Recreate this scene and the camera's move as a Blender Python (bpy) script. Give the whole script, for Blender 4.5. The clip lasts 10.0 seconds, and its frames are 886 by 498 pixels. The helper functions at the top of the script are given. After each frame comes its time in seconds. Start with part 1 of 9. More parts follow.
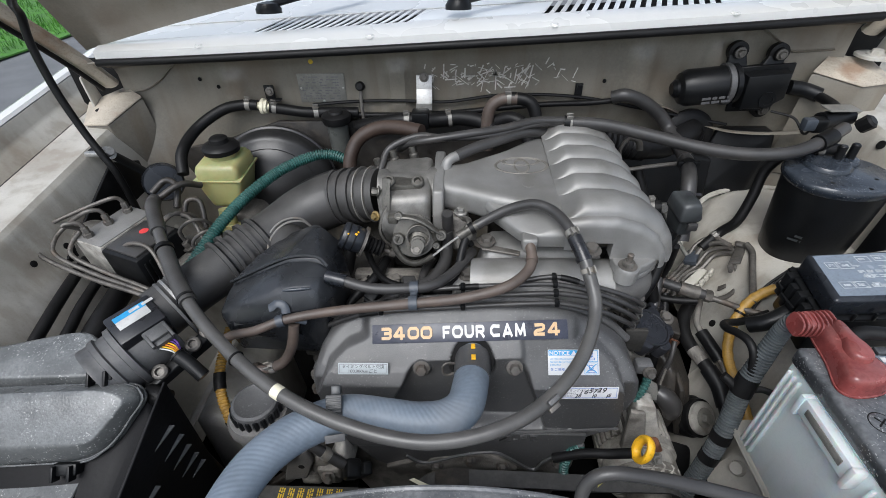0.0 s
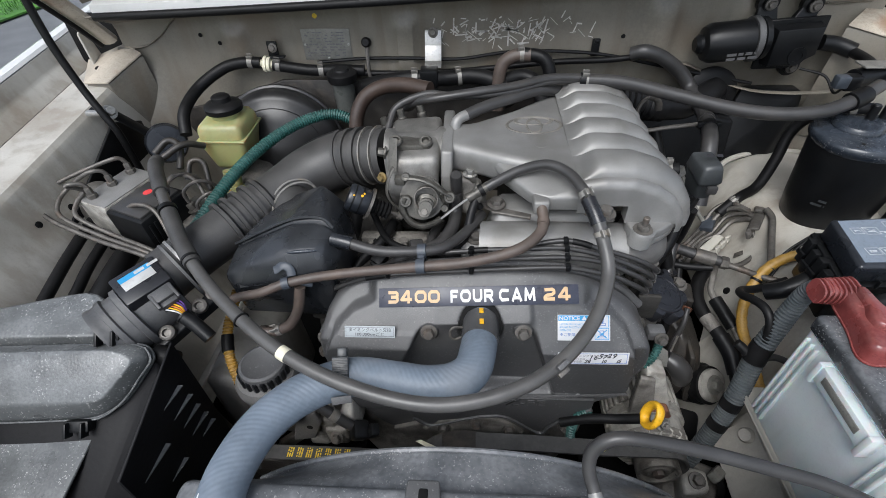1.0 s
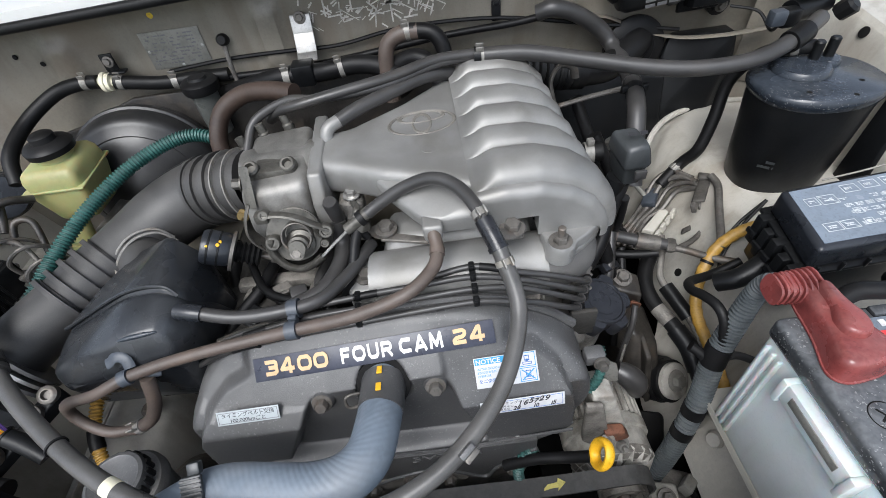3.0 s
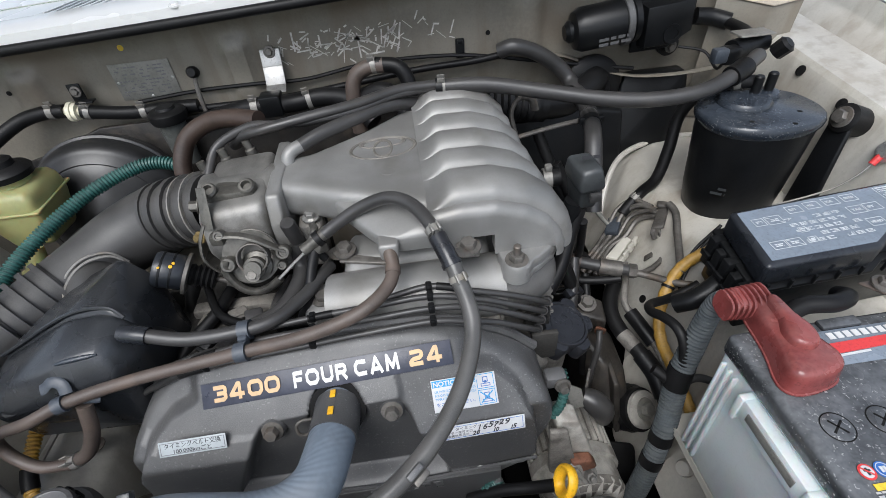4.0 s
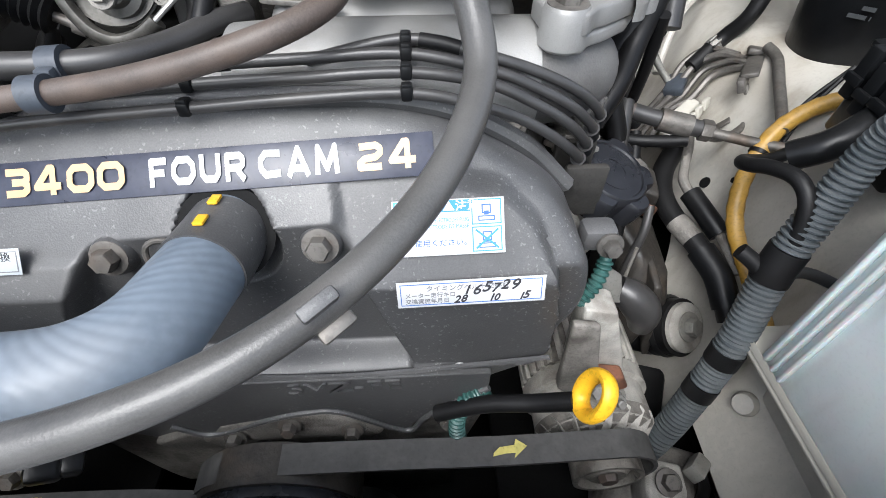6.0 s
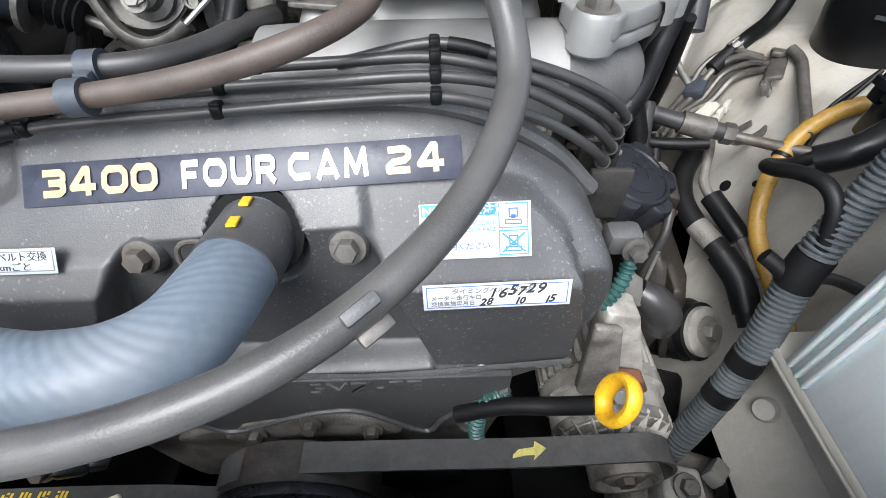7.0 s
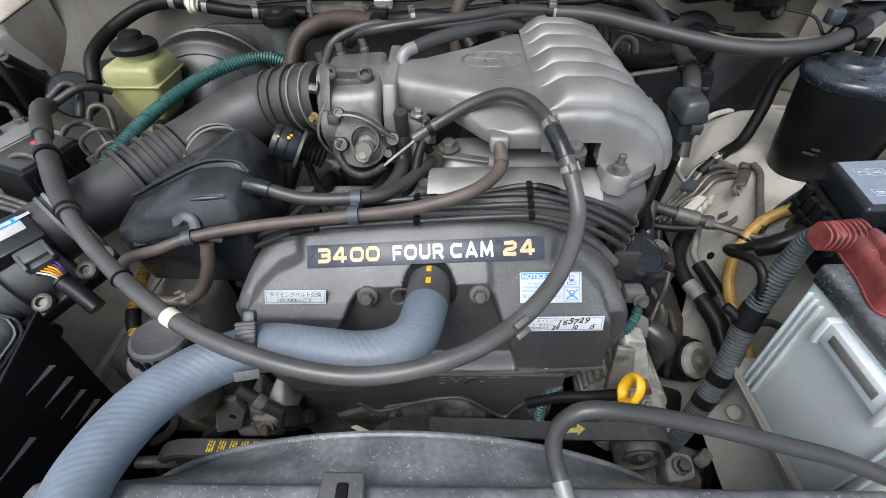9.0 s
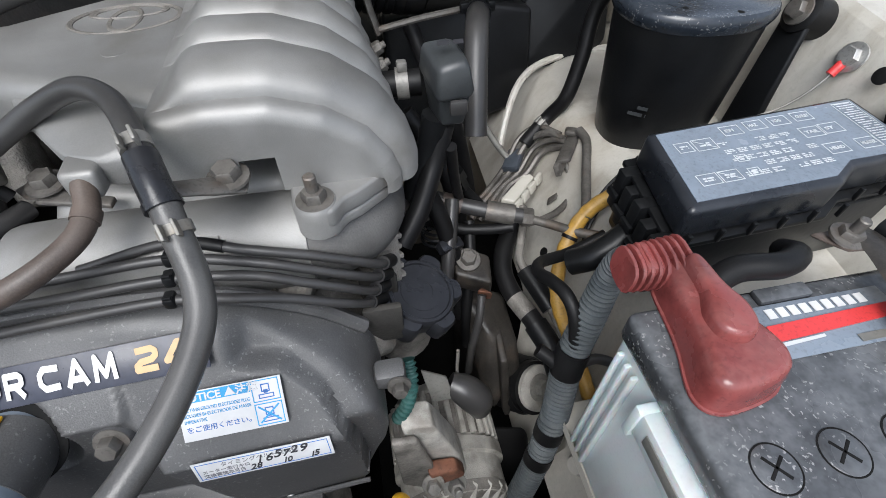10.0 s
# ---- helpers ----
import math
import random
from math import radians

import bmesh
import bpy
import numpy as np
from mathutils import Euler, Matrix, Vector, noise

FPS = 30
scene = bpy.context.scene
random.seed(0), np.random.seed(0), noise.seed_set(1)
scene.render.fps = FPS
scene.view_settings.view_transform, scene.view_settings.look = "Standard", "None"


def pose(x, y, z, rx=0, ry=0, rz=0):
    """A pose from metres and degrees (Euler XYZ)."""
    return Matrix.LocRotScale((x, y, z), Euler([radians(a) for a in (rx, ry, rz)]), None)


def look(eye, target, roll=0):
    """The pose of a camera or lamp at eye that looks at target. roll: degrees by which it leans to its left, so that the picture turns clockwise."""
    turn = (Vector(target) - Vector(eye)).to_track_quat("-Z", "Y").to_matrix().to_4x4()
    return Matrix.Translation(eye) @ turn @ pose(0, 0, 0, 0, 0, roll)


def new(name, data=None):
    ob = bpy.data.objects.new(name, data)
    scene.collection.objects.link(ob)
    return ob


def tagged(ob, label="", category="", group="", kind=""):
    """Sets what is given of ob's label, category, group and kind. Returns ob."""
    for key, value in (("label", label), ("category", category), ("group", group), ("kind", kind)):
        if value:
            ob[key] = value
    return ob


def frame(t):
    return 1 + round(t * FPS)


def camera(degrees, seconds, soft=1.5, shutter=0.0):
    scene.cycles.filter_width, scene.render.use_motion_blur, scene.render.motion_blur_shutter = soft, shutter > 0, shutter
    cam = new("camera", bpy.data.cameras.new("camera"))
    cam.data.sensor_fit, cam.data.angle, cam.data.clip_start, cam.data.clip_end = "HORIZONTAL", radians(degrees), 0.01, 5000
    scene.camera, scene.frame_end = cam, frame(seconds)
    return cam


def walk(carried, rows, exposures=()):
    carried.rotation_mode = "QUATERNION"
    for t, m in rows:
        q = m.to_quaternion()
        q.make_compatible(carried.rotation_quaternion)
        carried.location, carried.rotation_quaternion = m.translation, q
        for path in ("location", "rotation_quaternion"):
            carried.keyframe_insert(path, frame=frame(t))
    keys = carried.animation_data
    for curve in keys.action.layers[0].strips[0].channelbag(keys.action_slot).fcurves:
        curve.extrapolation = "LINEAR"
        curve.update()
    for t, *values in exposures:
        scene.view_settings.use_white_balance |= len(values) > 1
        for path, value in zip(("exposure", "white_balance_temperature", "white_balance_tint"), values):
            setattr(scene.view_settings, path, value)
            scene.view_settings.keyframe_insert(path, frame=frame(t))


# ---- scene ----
cam = camera(87.8, 10.0, soft=0.5)
PATH = [
    (0, (0.025, -0.027, 1.536), (-0.045, 1.553, 0.312), -1.1),
    (0.5, (0.024, -0.021, 1.529), (-0.09, 1.504, 0.24), -2.1),
    (1, (0.025, -0.018, 1.518), (-0.081, 1.473, 0.189), -1.7),
    (1.5, (0.028, 0.005, 1.52), (-0.075, 1.474, 0.167), -2.5),
    (2, (0.038, 0.084, 1.514), (-0.018, 1.499, 0.102), -2.5),
    (2.5, (0.069, 0.14, 1.487), (0.005, 1.528, 0.049), -5.4),
    (3, (0.139, 0.133, 1.484), (0.125, 1.534, 0.056), -8.0),
    (3.2, (0.151, 0.127, 1.474), (0.174, 1.559, 0.078), -8.0),
    (4.3, (0.166, 0.092, 1.457), (0.246, 1.621, 0.17), -5.4),
    (4.5, (0.155, 0.078, 1.439), (0.197, 1.609, 0.153), -4.9),
    (4.7, (0.154, 0.085, 1.369), (0.182, 1.605, 0.069), -3.5),
    (5, (0.154, 0.134, 1.262), (0.215, 1.599, -0.099), 0.1),
    (5.5, (0.165, 0.174, 1.218), (0.256, 1.572, -0.21), 1.1),
    (5.7, (0.171, 0.182, 1.215), (0.266, 1.564, -0.227), 1.0),
    (6.8, (0.168, 0.188, 1.207), (0.236, 1.537, -0.268), 0.6),
    (7, (0.159, 0.187, 1.214), (0.217, 1.551, -0.248), 0.5),
    (7.5, (0.146, 0.175, 1.243), (0.189, 1.591, -0.168), 1.4),
    (8, (0.11, 0.111, 1.313), (0.118, 1.561, -0.064), 1.7),
    (8.2, (0.069, 0.069, 1.358), (0.06, 1.521, -0.016), 1.2),
    (8.5, (0.033, 0.01, 1.439), (-0.07, 1.449, 0.053), -1.0),
    (9, (0.068, 0.023, 1.4), (0.046, 1.513, 0.066), -0.2),
    (9.2, (0.125, 0.057, 1.372), (0.193, 1.542, 0.035), 0.2),
    (9.5, (0.23, 0.107, 1.363), (0.425, 1.554, -0.004), 0.6),
    (9.7, (0.27, 0.153, 1.353), (0.519, 1.555, -0.051), 0.0),
    (10, (0.307, 0.233, 1.322), (0.58, 1.558, -0.15), 0.1),
]
EXPOSURES = [(t, ev, 6150, 9) for t, ev in ((0, 0.24), (2, 0.42), (2.5, 0.60), (3, 0.57), (4.3, 0.30), (4.7, 0.40), (5.0, 0.62), (5.5, 0.96), (7.0, 1.11), (7.5, 1.08), (8.0, 0.92), (8.5, 0.76), (9.0, 0.54), (9.5, 0.60), (10, 0.49))]
walk(cam, [(t, look(eye, target, roll)) for t, eye, target, roll in PATH], EXPOSURES)

# ---- light ----
world = bpy.data.worlds.new("sky")
scene.world = world
world.use_nodes = True
wn, wl = world.node_tree.nodes, world.node_tree.links
sky = wn.new("ShaderNodeTexSky")
sky.sky_type, sky.sun_disc = "NISHITA", False
SUN_UP, SUN_ROUND = 54.0, 202.0
sky.sun_elevation, sky.sun_rotation = radians(SUN_UP), radians(SUN_ROUND)
sky.air_density, sky.dust_density, sky.ozone_density = 1.0, 3.0, 1.0
grey = wn.new("ShaderNodeHueSaturation")
grey.inputs["Saturation"].default_value = 0.5
wl.new(sky.outputs["Color"], grey.inputs["Color"])
wl.new(grey.outputs["Color"], wn["Background"].inputs["Color"])
wn["Background"].inputs["Strength"].default_value = 0.170
sun = new("sun", bpy.data.lights.new("sun", "SUN"))
sun.data.energy, sun.data.angle, sun.data.color = 1.75, radians(38), (1.0, 0.985, 0.96)
e, a = radians(SUN_UP), radians(SUN_ROUND)
sun_dir = Vector((math.sin(a) * math.cos(e), math.cos(a) * math.cos(e), math.sin(e)))
sun.matrix_world = look(sun_dir * 20, (0, 0, 0))

# ---- materials ----


def mat(name, col, rough=0.5, metal=0.0, var=0.2, scale=14.0, fine=160.0, bump=0.15, dust=0.0, dust_col=(0.30, 0.28, 0.25), spots=0.0, coat=0.0, trans=0.0, stain=None, sub=0.0, spec=0.5, grit=0.4, streak=None):
    """A worn surface: colour varied at two scales, dust on upward faces, pale specks, stains, fine relief."""
    m = bpy.data.materials.new(name)
    m.use_nodes = True
    n, l = m.node_tree.nodes, m.node_tree.links
    bs = n["Principled BSDF"]
    tc = n.new("ShaderNodeTexCoord")

    def noise_node(s, detail=4.0):
        t = n.new("ShaderNodeTexNoise")
        t.inputs["Scale"].default_value, t.inputs["Detail"].default_value = s, detail
        l.new(tc.outputs["Object"], t.inputs["Vector"])
        return t.outputs["Fac"]

    def ramp(src, lo, hi, a=0.0, b=1.0):
        r = n.new("ShaderNodeMapRange")
        r.interpolation_type = "SMOOTHSTEP"
        for k, v in zip(("From Min", "From Max", "To Min", "To Max"), (lo, hi, a, b)):
            r.inputs[k].default_value = v
        l.new(src, r.inputs["Value"])
        return r.outputs["Result"]

    def mul(a, b):
        x = n.new("ShaderNodeMath")
        x.operation = "MULTIPLY"
        l.new(a, x.inputs[0])
        l.new(b, x.inputs[1])
        return x.outputs[0]

    def mix(fac, a, b):
        x = n.new("ShaderNodeMix")
        x.data_type = "RGBA"
        if isinstance(fac, float):
            x.inputs[0].default_value = fac
        else:
            l.new(fac, x.inputs[0])
        for sock, v in ((x.inputs[6], a), (x.inputs[7], b)):
            if isinstance(v, tuple):
                sock.default_value = (*v[:3], 1)
            else:
                l.new(v, sock)
        return x.outputs[2]

    big, small = noise_node(scale), noise_node(fine, 2.0)
    dark = tuple(c * (1 - var) for c in col)
    lite = tuple(min(1.0, c * (1 + var)) for c in col)
    c = mix(ramp(big, 0.3, 0.7), dark, lite)
    c = mix(ramp(small, 0.35, 0.75, 0.0, 0.5), c, tuple(min(1.0, x * (1 + 0.8 * var)) for x in col))
    if grit:
        c = mix(ramp(noise_node(fine * 2.2, 3.0), 0.52, 0.70, 0.0, grit), c, tuple(x * 0.45 for x in col))
    if stain:
        c = mix(ramp(noise_node(scale * 0.7, 8.0), 0.52, 0.72, 0.0, stain[3]), c, stain[:3])
    if streak:
        mp = n.new("ShaderNodeMapping")
        mp.inputs["Scale"].default_value = (1.0, 1.0, 0.10)
        l.new(tc.outputs["Object"], mp.inputs["Vector"])
        t = n.new("ShaderNodeTexNoise")
        t.inputs["Scale"].default_value, t.inputs["Detail"].default_value = 34.0, 6.0
        l.new(mp.outputs["Vector"], t.inputs["Vector"])
        c = mix(mul(ramp(t.outputs["Fac"], 0.44, 0.66, 0.0, streak[3]), ramp(noise_node(5.0), 0.30, 0.58)), c, streak[:3])
    rgh = ramp(big, 0.2, 0.8, max(0.03, rough - 0.08), min(1.0, rough + 0.08))
    if dust:
        geo = n.new("ShaderNodeNewGeometry")
        sep = n.new("ShaderNodeSeparateXYZ")
        l.new(geo.outputs["Normal"], sep.inputs[0])
        up = ramp(sep.outputs["Z"], -0.2, 0.9, 0.06, 1.0)
        d = mul(mul(ramp(noise_node(scale * 1.7, 6.0), 0.3, 0.75, 0.3 * dust, dust), up), ramp(small, 0.2, 0.7, 0.5, 1.0))
        c = mix(d, c, dust_col)
    if spots:
        v = n.new("ShaderNodeTexVoronoi")
        v.inputs["Scale"].default_value = 330.0
        wob = n.new("ShaderNodeTexNoise")
        wob.inputs["Scale"].default_value, wob.inputs["Detail"].default_value = 260.0, 3.0
        l.new(tc.outputs["Object"], wob.inputs["Vector"])
        shift = n.new("ShaderNodeVectorMath")
        shift.operation = "MULTIPLY_ADD"
        shift.inputs[1].default_value = (0.008, 0.008, 0.008)
        l.new(wob.outputs["Color"], shift.inputs[0])
        l.new(tc.outputs["Object"], shift.inputs[2])
        l.new(shift.outputs["Vector"], v.inputs["Vector"])
        pick = n.new("ShaderNodeSeparateColor")
        l.new(v.outputs["Color"], pick.inputs[0])
        s = mul(mul(ramp(v.outputs["Distance"], 0.16, 0.42, spots, 0.0), ramp(pick.outputs[0], 0.60, 0.74)), ramp(noise_node(22.0), 0.38, 0.60))
        c = mix(s, c, (0.42, 0.42, 0.41))
    l.new(c, bs.inputs["Base Color"])
    l.new(rgh, bs.inputs["Roughness"])
    bs.inputs["Metallic"].default_value = metal
    bs.inputs["Specular IOR Level"].default_value = spec
    bs.inputs["Coat Weight"].default_value = coat
    bs.inputs["Coat Roughness"].default_value = 0.12
    bs.inputs["Transmission Weight"].default_value = trans
    if sub:
        bs.inputs["Subsurface Weight"].default_value = sub
        bs.inputs["Subsurface Scale"].default_value = 0.02
    if bump:
        b = n.new("ShaderNodeBump")
        b.inputs["Strength"].default_value, b.inputs["Distance"].default_value = bump, 0.002
        l.new(small, b.inputs["Height"])
        l.new(b.outputs["Normal"], bs.inputs["Normal"])
    return m


def ribbed(name, col, pitch, angle=1.0, **kw):
    """A fabric or knurled sleeve: fine slanted ribs run round the hose, by its own length and girth."""
    m = mat(name, col, **kw)
    n, l = m.node_tree.nodes, m.node_tree.links
    uv = n.new("ShaderNodeUVMap")
    uv.uv_map = "girth"
    mp = n.new("ShaderNodeMapping")
    mp.inputs["Rotation"].default_value = (0, 0, angle)
    l.new(uv.outputs["UV"], mp.inputs["Vector"])
    w = n.new("ShaderNodeTexWave")
    w.inputs["Scale"].default_value, w.inputs["Distortion"].default_value = 0.314 / pitch, 0.4
    l.new(mp.outputs["Vector"], w.inputs["Vector"])
    b = n.new("ShaderNodeBump")
    b.inputs["Strength"].default_value, b.inputs["Distance"].default_value = 0.17, 0.0012
    l.new(w.outputs["Fac"], b.inputs["Height"])
    l.new(b.outputs["Normal"], n["Principled BSDF"].inputs["Normal"])
    return m


PAINT = mat("bay_paint", (0.50, 0.483, 0.435), 0.36, grit=0.14, var=0.12, scale=7, bump=0.05, dust=0.26, dust_col=(0.33, 0.29, 0.235), stain=(0.25, 0.205, 0.15, 0.5), coat=0.25, streak=(0.20, 0.155, 0.105, 0.4))
SHADEPAINT = mat("shaded_bay_paint", (0.205, 0.188, 0.156), 0.40, grit=0.18, var=0.16, scale=9, bump=0.06, dust=0.3, dust_col=(0.23, 0.20, 0.16), stain=(0.15, 0.115, 0.082, 0.65), coat=0.2, streak=(0.15, 0.115, 0.08, 0.45))
OUTER = mat("body_paint", (0.72, 0.72, 0.70), 0.25, grit=0.0, var=0.04, scale=4, bump=0.02, coat=0.5, dust=0.15, dust_col=(0.6, 0.58, 0.54))
GRIMEBLACK = mat("oily_black_steel", (0.020, 0.018, 0.016), 0.45, var=0.5, scale=45, bump=0.25, fine=260, dust=0.3, dust_col=(0.10, 0.087, 0.072), stain=(0.060, 0.047, 0.036, 0.7))
RELAYGREY = mat("dusty_grey_box", (0.030, 0.033, 0.035), 0.4, var=0.15, scale=20, bump=0.06, dust=0.35, dust_col=(0.090, 0.098, 0.100))
LOOPRUB = mat("weathered_hose_rubber", (0.062, 0.060, 0.058), 0.34, var=0.24, scale=30, bump=0.09, fine=900, dust=0.3, dust_col=(0.15, 0.146, 0.138), stain=(0.11, 0.104, 0.096, 0.35), grit=0.25)
HOTBROWN = mat("heat_browned_rubber", (0.040, 0.026, 0.020), 0.5, var=0.3, scale=26, bump=0.08, dust=0.25, dust_col=(0.10, 0.078, 0.064), stain=(0.075, 0.045, 0.032, 0.5))
STICKER = mat("aged_sticker", (0.40, 0.435, 0.45), 0.35, var=0.06, scale=60, bump=0.03, grit=0.1)
SERVOGREY = mat("dusty_servo_paint", (0.013, 0.013, 0.0135), 0.36, var=0.2, scale=20, bump=0.04, dust=0.22, dust_col=(0.085, 0.083, 0.080))
REDRUST = mat("red_rust", (0.15, 0.062, 0.035), 0.7, var=0.35, scale=60, bump=0.3, stain=(0.05, 0.03, 0.022, 0.6))
TANKGREY = mat("smoky_tank_plastic", (0.085, 0.090, 0.084), 0.34, var=0.2, scale=14, bump=0.05, dust=0.3, dust_col=(0.14, 0.135, 0.12))
CAPBLACK = mat("black_cap_plastic", (0.012, 0.0125, 0.015), 0.3, var=0.25, scale=30, bump=0.06, dust=0.14, dust_col=(0.085, 0.088, 0.10))
RUST = mat("rusty_paint", (0.42, 0.37, 0.30), 0.6, var=0.2, scale=18, bump=0.3, stain=(0.24, 0.13, 0.07, 0.75))
PLASTIC = mat("black_plastic", (0.0055, 0.006, 0.0068), 0.36, var=0.3, bump=0.08, dust=0.08, dust_col=(0.07, 0.068, 0.065), spec=0.26, stain=(0.014, 0.0135, 0.013, 0.4))
COVER = mat("timing_plastic", (0.052, 0.052, 0.053), 0.40, var=0.2, scale=12, bump=0.12, fine=900, grit=0.2, dust=0.40, dust_col=(0.19, 0.188, 0.186), stain=(0.112, 0.110, 0.108, 0.35), spots=0.25)
SPECK = mat("speckled_plastic", (0.066, 0.072, 0.080), 0.36, var=0.2, bump=0.06, grit=0.15, dust=0.8, dust_col=(0.29, 0.297, 0.304), spots=0.9)
BELT = mat("dusty_belt", (0.05, 0.049, 0.048), 0.6, var=0.15, scale=30, bump=0.1, dust=0.4, dust_col=(0.15, 0.145, 0.137))
LIDGREY = mat("dusty_black_lid", (0.060, 0.064, 0.065), 0.30, var=0.2, bump=0.16, fine=300, grit=0.2, dust=0.6, dust_col=(0.27, 0.28, 0.282), spots=1.0)
MATTE = mat("matte_black_moulding", (0.008, 0.008, 0.009), 0.55, var=0.3, bump=0.15, spec=0.18)
GLOSS = mat("glossy_black", (0.012, 0.014, 0.018), 0.28, var=0.2, bump=0.05, dust=0.14, dust_col=(0.12, 0.125, 0.14))
RUBBER = mat("black_rubber", (0.0065, 0.0065, 0.007), 0.45, var=0.3, scale=24, bump=0.08, fine=800, dust=0.08, dust_col=(0.065, 0.062, 0.056), spec=0.24)
LIDBLUE = mat("blue_black_lid", (0.018, 0.023, 0.031), 0.25, var=0.2, scale=16, bump=0.05, dust=0.3, dust_col=(0.10, 0.115, 0.138), spots=0.3)
GREYRUB = mat("grey_rubber", (0.034, 0.033, 0.033), 0.36, var=0.16, scale=26, bump=0.05, fine=800, dust=0.22, dust_col=(0.105, 0.100, 0.094), stain=(0.085, 0.077, 0.067, 0.3), grit=0.2)
BROWNRUB = mat("brown_rubber", (0.074, 0.056, 0.047), 0.5, var=0.3, scale=30, bump=0.08, fine=700, dust=0.25, dust_col=(0.17, 0.145, 0.125), stain=(0.13, 0.092, 0.068, 0.5))
BLUEHOSE = ribbed("blue_grey_hose", (0.128, 0.160, 0.200), 0.0055, angle=1.02, rough=0.5, var=0.14, scale=20, stain=(0.21, 0.222, 0.24, 0.45), dust=0.2, dust_col=(0.30, 0.33, 0.37), grit=0.0)
ALU = mat("cast_aluminium", (0.270, 0.267, 0.259), 0.48, metal=0.4, var=0.2, scale=16, bump=0.07, fine=1100, grit=0.45, dust=0.5, dust_col=(0.165, 0.157, 0.142), stain=(0.14, 0.13, 0.113, 0.65))
TBALU = mat("throttle_casting", (0.20, 0.195, 0.184), 0.45, metal=0.45, var=0.3, scale=40, bump=0.14, fine=900, dust=0.3, dust_col=(0.20, 0.185, 0.16), stain=(0.075, 0.068, 0.058, 0.65))
LINKAGE = mat("oily_linkage_steel", (0.10, 0.096, 0.086), 0.42, metal=0.5, var=0.35, scale=60, bump=0.2, dust=0.3, dust_col=(0.17, 0.155, 0.13), stain=(0.03, 0.027, 0.023, 0.6))
CLAMP = mat("dull_clamp_steel", (0.23, 0.222, 0.205), 0.5, metal=0.35, var=0.2, scale=60, bump=0.1, stain=(0.22, 0.18, 0.13, 0.5))
CASTGREY = mat("grey_casting", (0.115, 0.112, 0.108), 0.55, metal=0.15, var=0.2, scale=30, bump=0.2, fine=500, dust=0.3, dust_col=(0.19, 0.18, 0.16))
ALUDARK = mat("dirty_aluminium", (0.19, 0.18, 0.165), 0.6, metal=0.35, var=0.35, scale=45, bump=0.5, fine=500, dust=0.4, dust_col=(0.24, 0.215, 0.18), stain=(0.07, 0.06, 0.05, 0.75))
STEEL = mat("zinc_steel", (0.46, 0.455, 0.44), 0.40, metal=0.8, var=0.15, scale=60, bump=0.1, stain=(0.35, 0.30, 0.24, 0.4))
DIRTSTEEL = mat("dirty_steel", (0.13, 0.122, 0.112), 0.5, metal=0.5, var=0.3, scale=50, bump=0.3, stain=(0.15, 0.095, 0.06, 0.4), dust=0.25, dust_col=(0.20, 0.18, 0.15))
ENGINE = mat("grimy_engine", (0.026, 0.025, 0.023), 0.7, metal=0.1, var=0.5, scale=30, bump=0.5, fine=200, dust=0.25, dust_col=(0.14, 0.125, 0.105), stain=(0.02, 0.019, 0.018, 0.8), spec=0.3)
DARK = mat("grime_and_shade_black", (0.007, 0.007, 0.007), 0.8, var=0.3, bump=0.3, spec=0.2)
CONDUIT = mat("blue_grey_conduit", (0.058, 0.069, 0.077), 0.42, var=0.25, scale=30, bump=0.1, fine=600, dust=0.4, dust_col=(0.20, 0.20, 0.19))
DUCT = mat("dusty_duct_rubber", (0.033, 0.032, 0.0315), 0.5, var=0.22, scale=20, bump=0.06, fine=700, dust=0.5, dust_col=(0.102, 0.098, 0.093), stain=(0.085, 0.078, 0.072, 0.35), grit=0.2)
MOULD = mat("scuffed_moulding", (0.014, 0.0155, 0.018), 0.27, var=0.25, scale=14, bump=0.08, fine=500, dust=0.26, dust_col=(0.095, 0.10, 0.108), stain=(0.042, 0.046, 0.052, 0.45))
YELLOW = mat("yellow_plastic", (0.80, 0.44, 0.02), 0.4, var=0.12, scale=40, bump=0.08)
YCABLE = mat("yellow_conduit", (0.46, 0.26, 0.035), 0.45, var=0.25, scale=40, dust=0.3)
GREEN = mat("green_conduit", (0.022, 0.090, 0.080), 0.45, var=0.25, scale=40, dust=0.3, dust_col=(0.15, 0.18, 0.165))
RESERV = mat("aged_nylon", (0.31, 0.305, 0.130), 0.42, var=0.12, scale=18, bump=0.06, sub=0.35, dust=0.2, dust_col=(0.42, 0.40, 0.28), stain=(0.21, 0.16, 0.045, 0.6), grit=0.0)
BATCASE = mat("battery_case", (0.58, 0.62, 0.63), 0.36, grit=0.08, var=0.09, scale=6, bump=0.04, sub=0.3, dust=0.15, dust_col=(0.5, 0.5, 0.47), stain=(0.35, 0.37, 0.36, 0.45), streak=(0.30, 0.29, 0.25, 0.35))
BATLID = mat("battery_lid", (0.026, 0.028, 0.031), 0.24, var=0.3, bump=0.10, dust=0.55, dust_col=(0.26, 0.27, 0.285), spots=0.6, stain=(0.13, 0.135, 0.14, 0.6))
MAFGREY = mat("dull_grey_plastic", (0.066, 0.066, 0.068), 0.5, var=0.15, bump=0.06, dust=0.55, dust_col=(0.20, 0.198, 0.192))
FADED = mat("faded_paper", (0.46, 0.46, 0.45), 0.5, var=0.12, scale=60, bump=0.03, grit=0.2)
ORANGE = mat("orange_wire", (0.62, 0.20, 0.03), 0.4, var=0.1, bump=0.0)
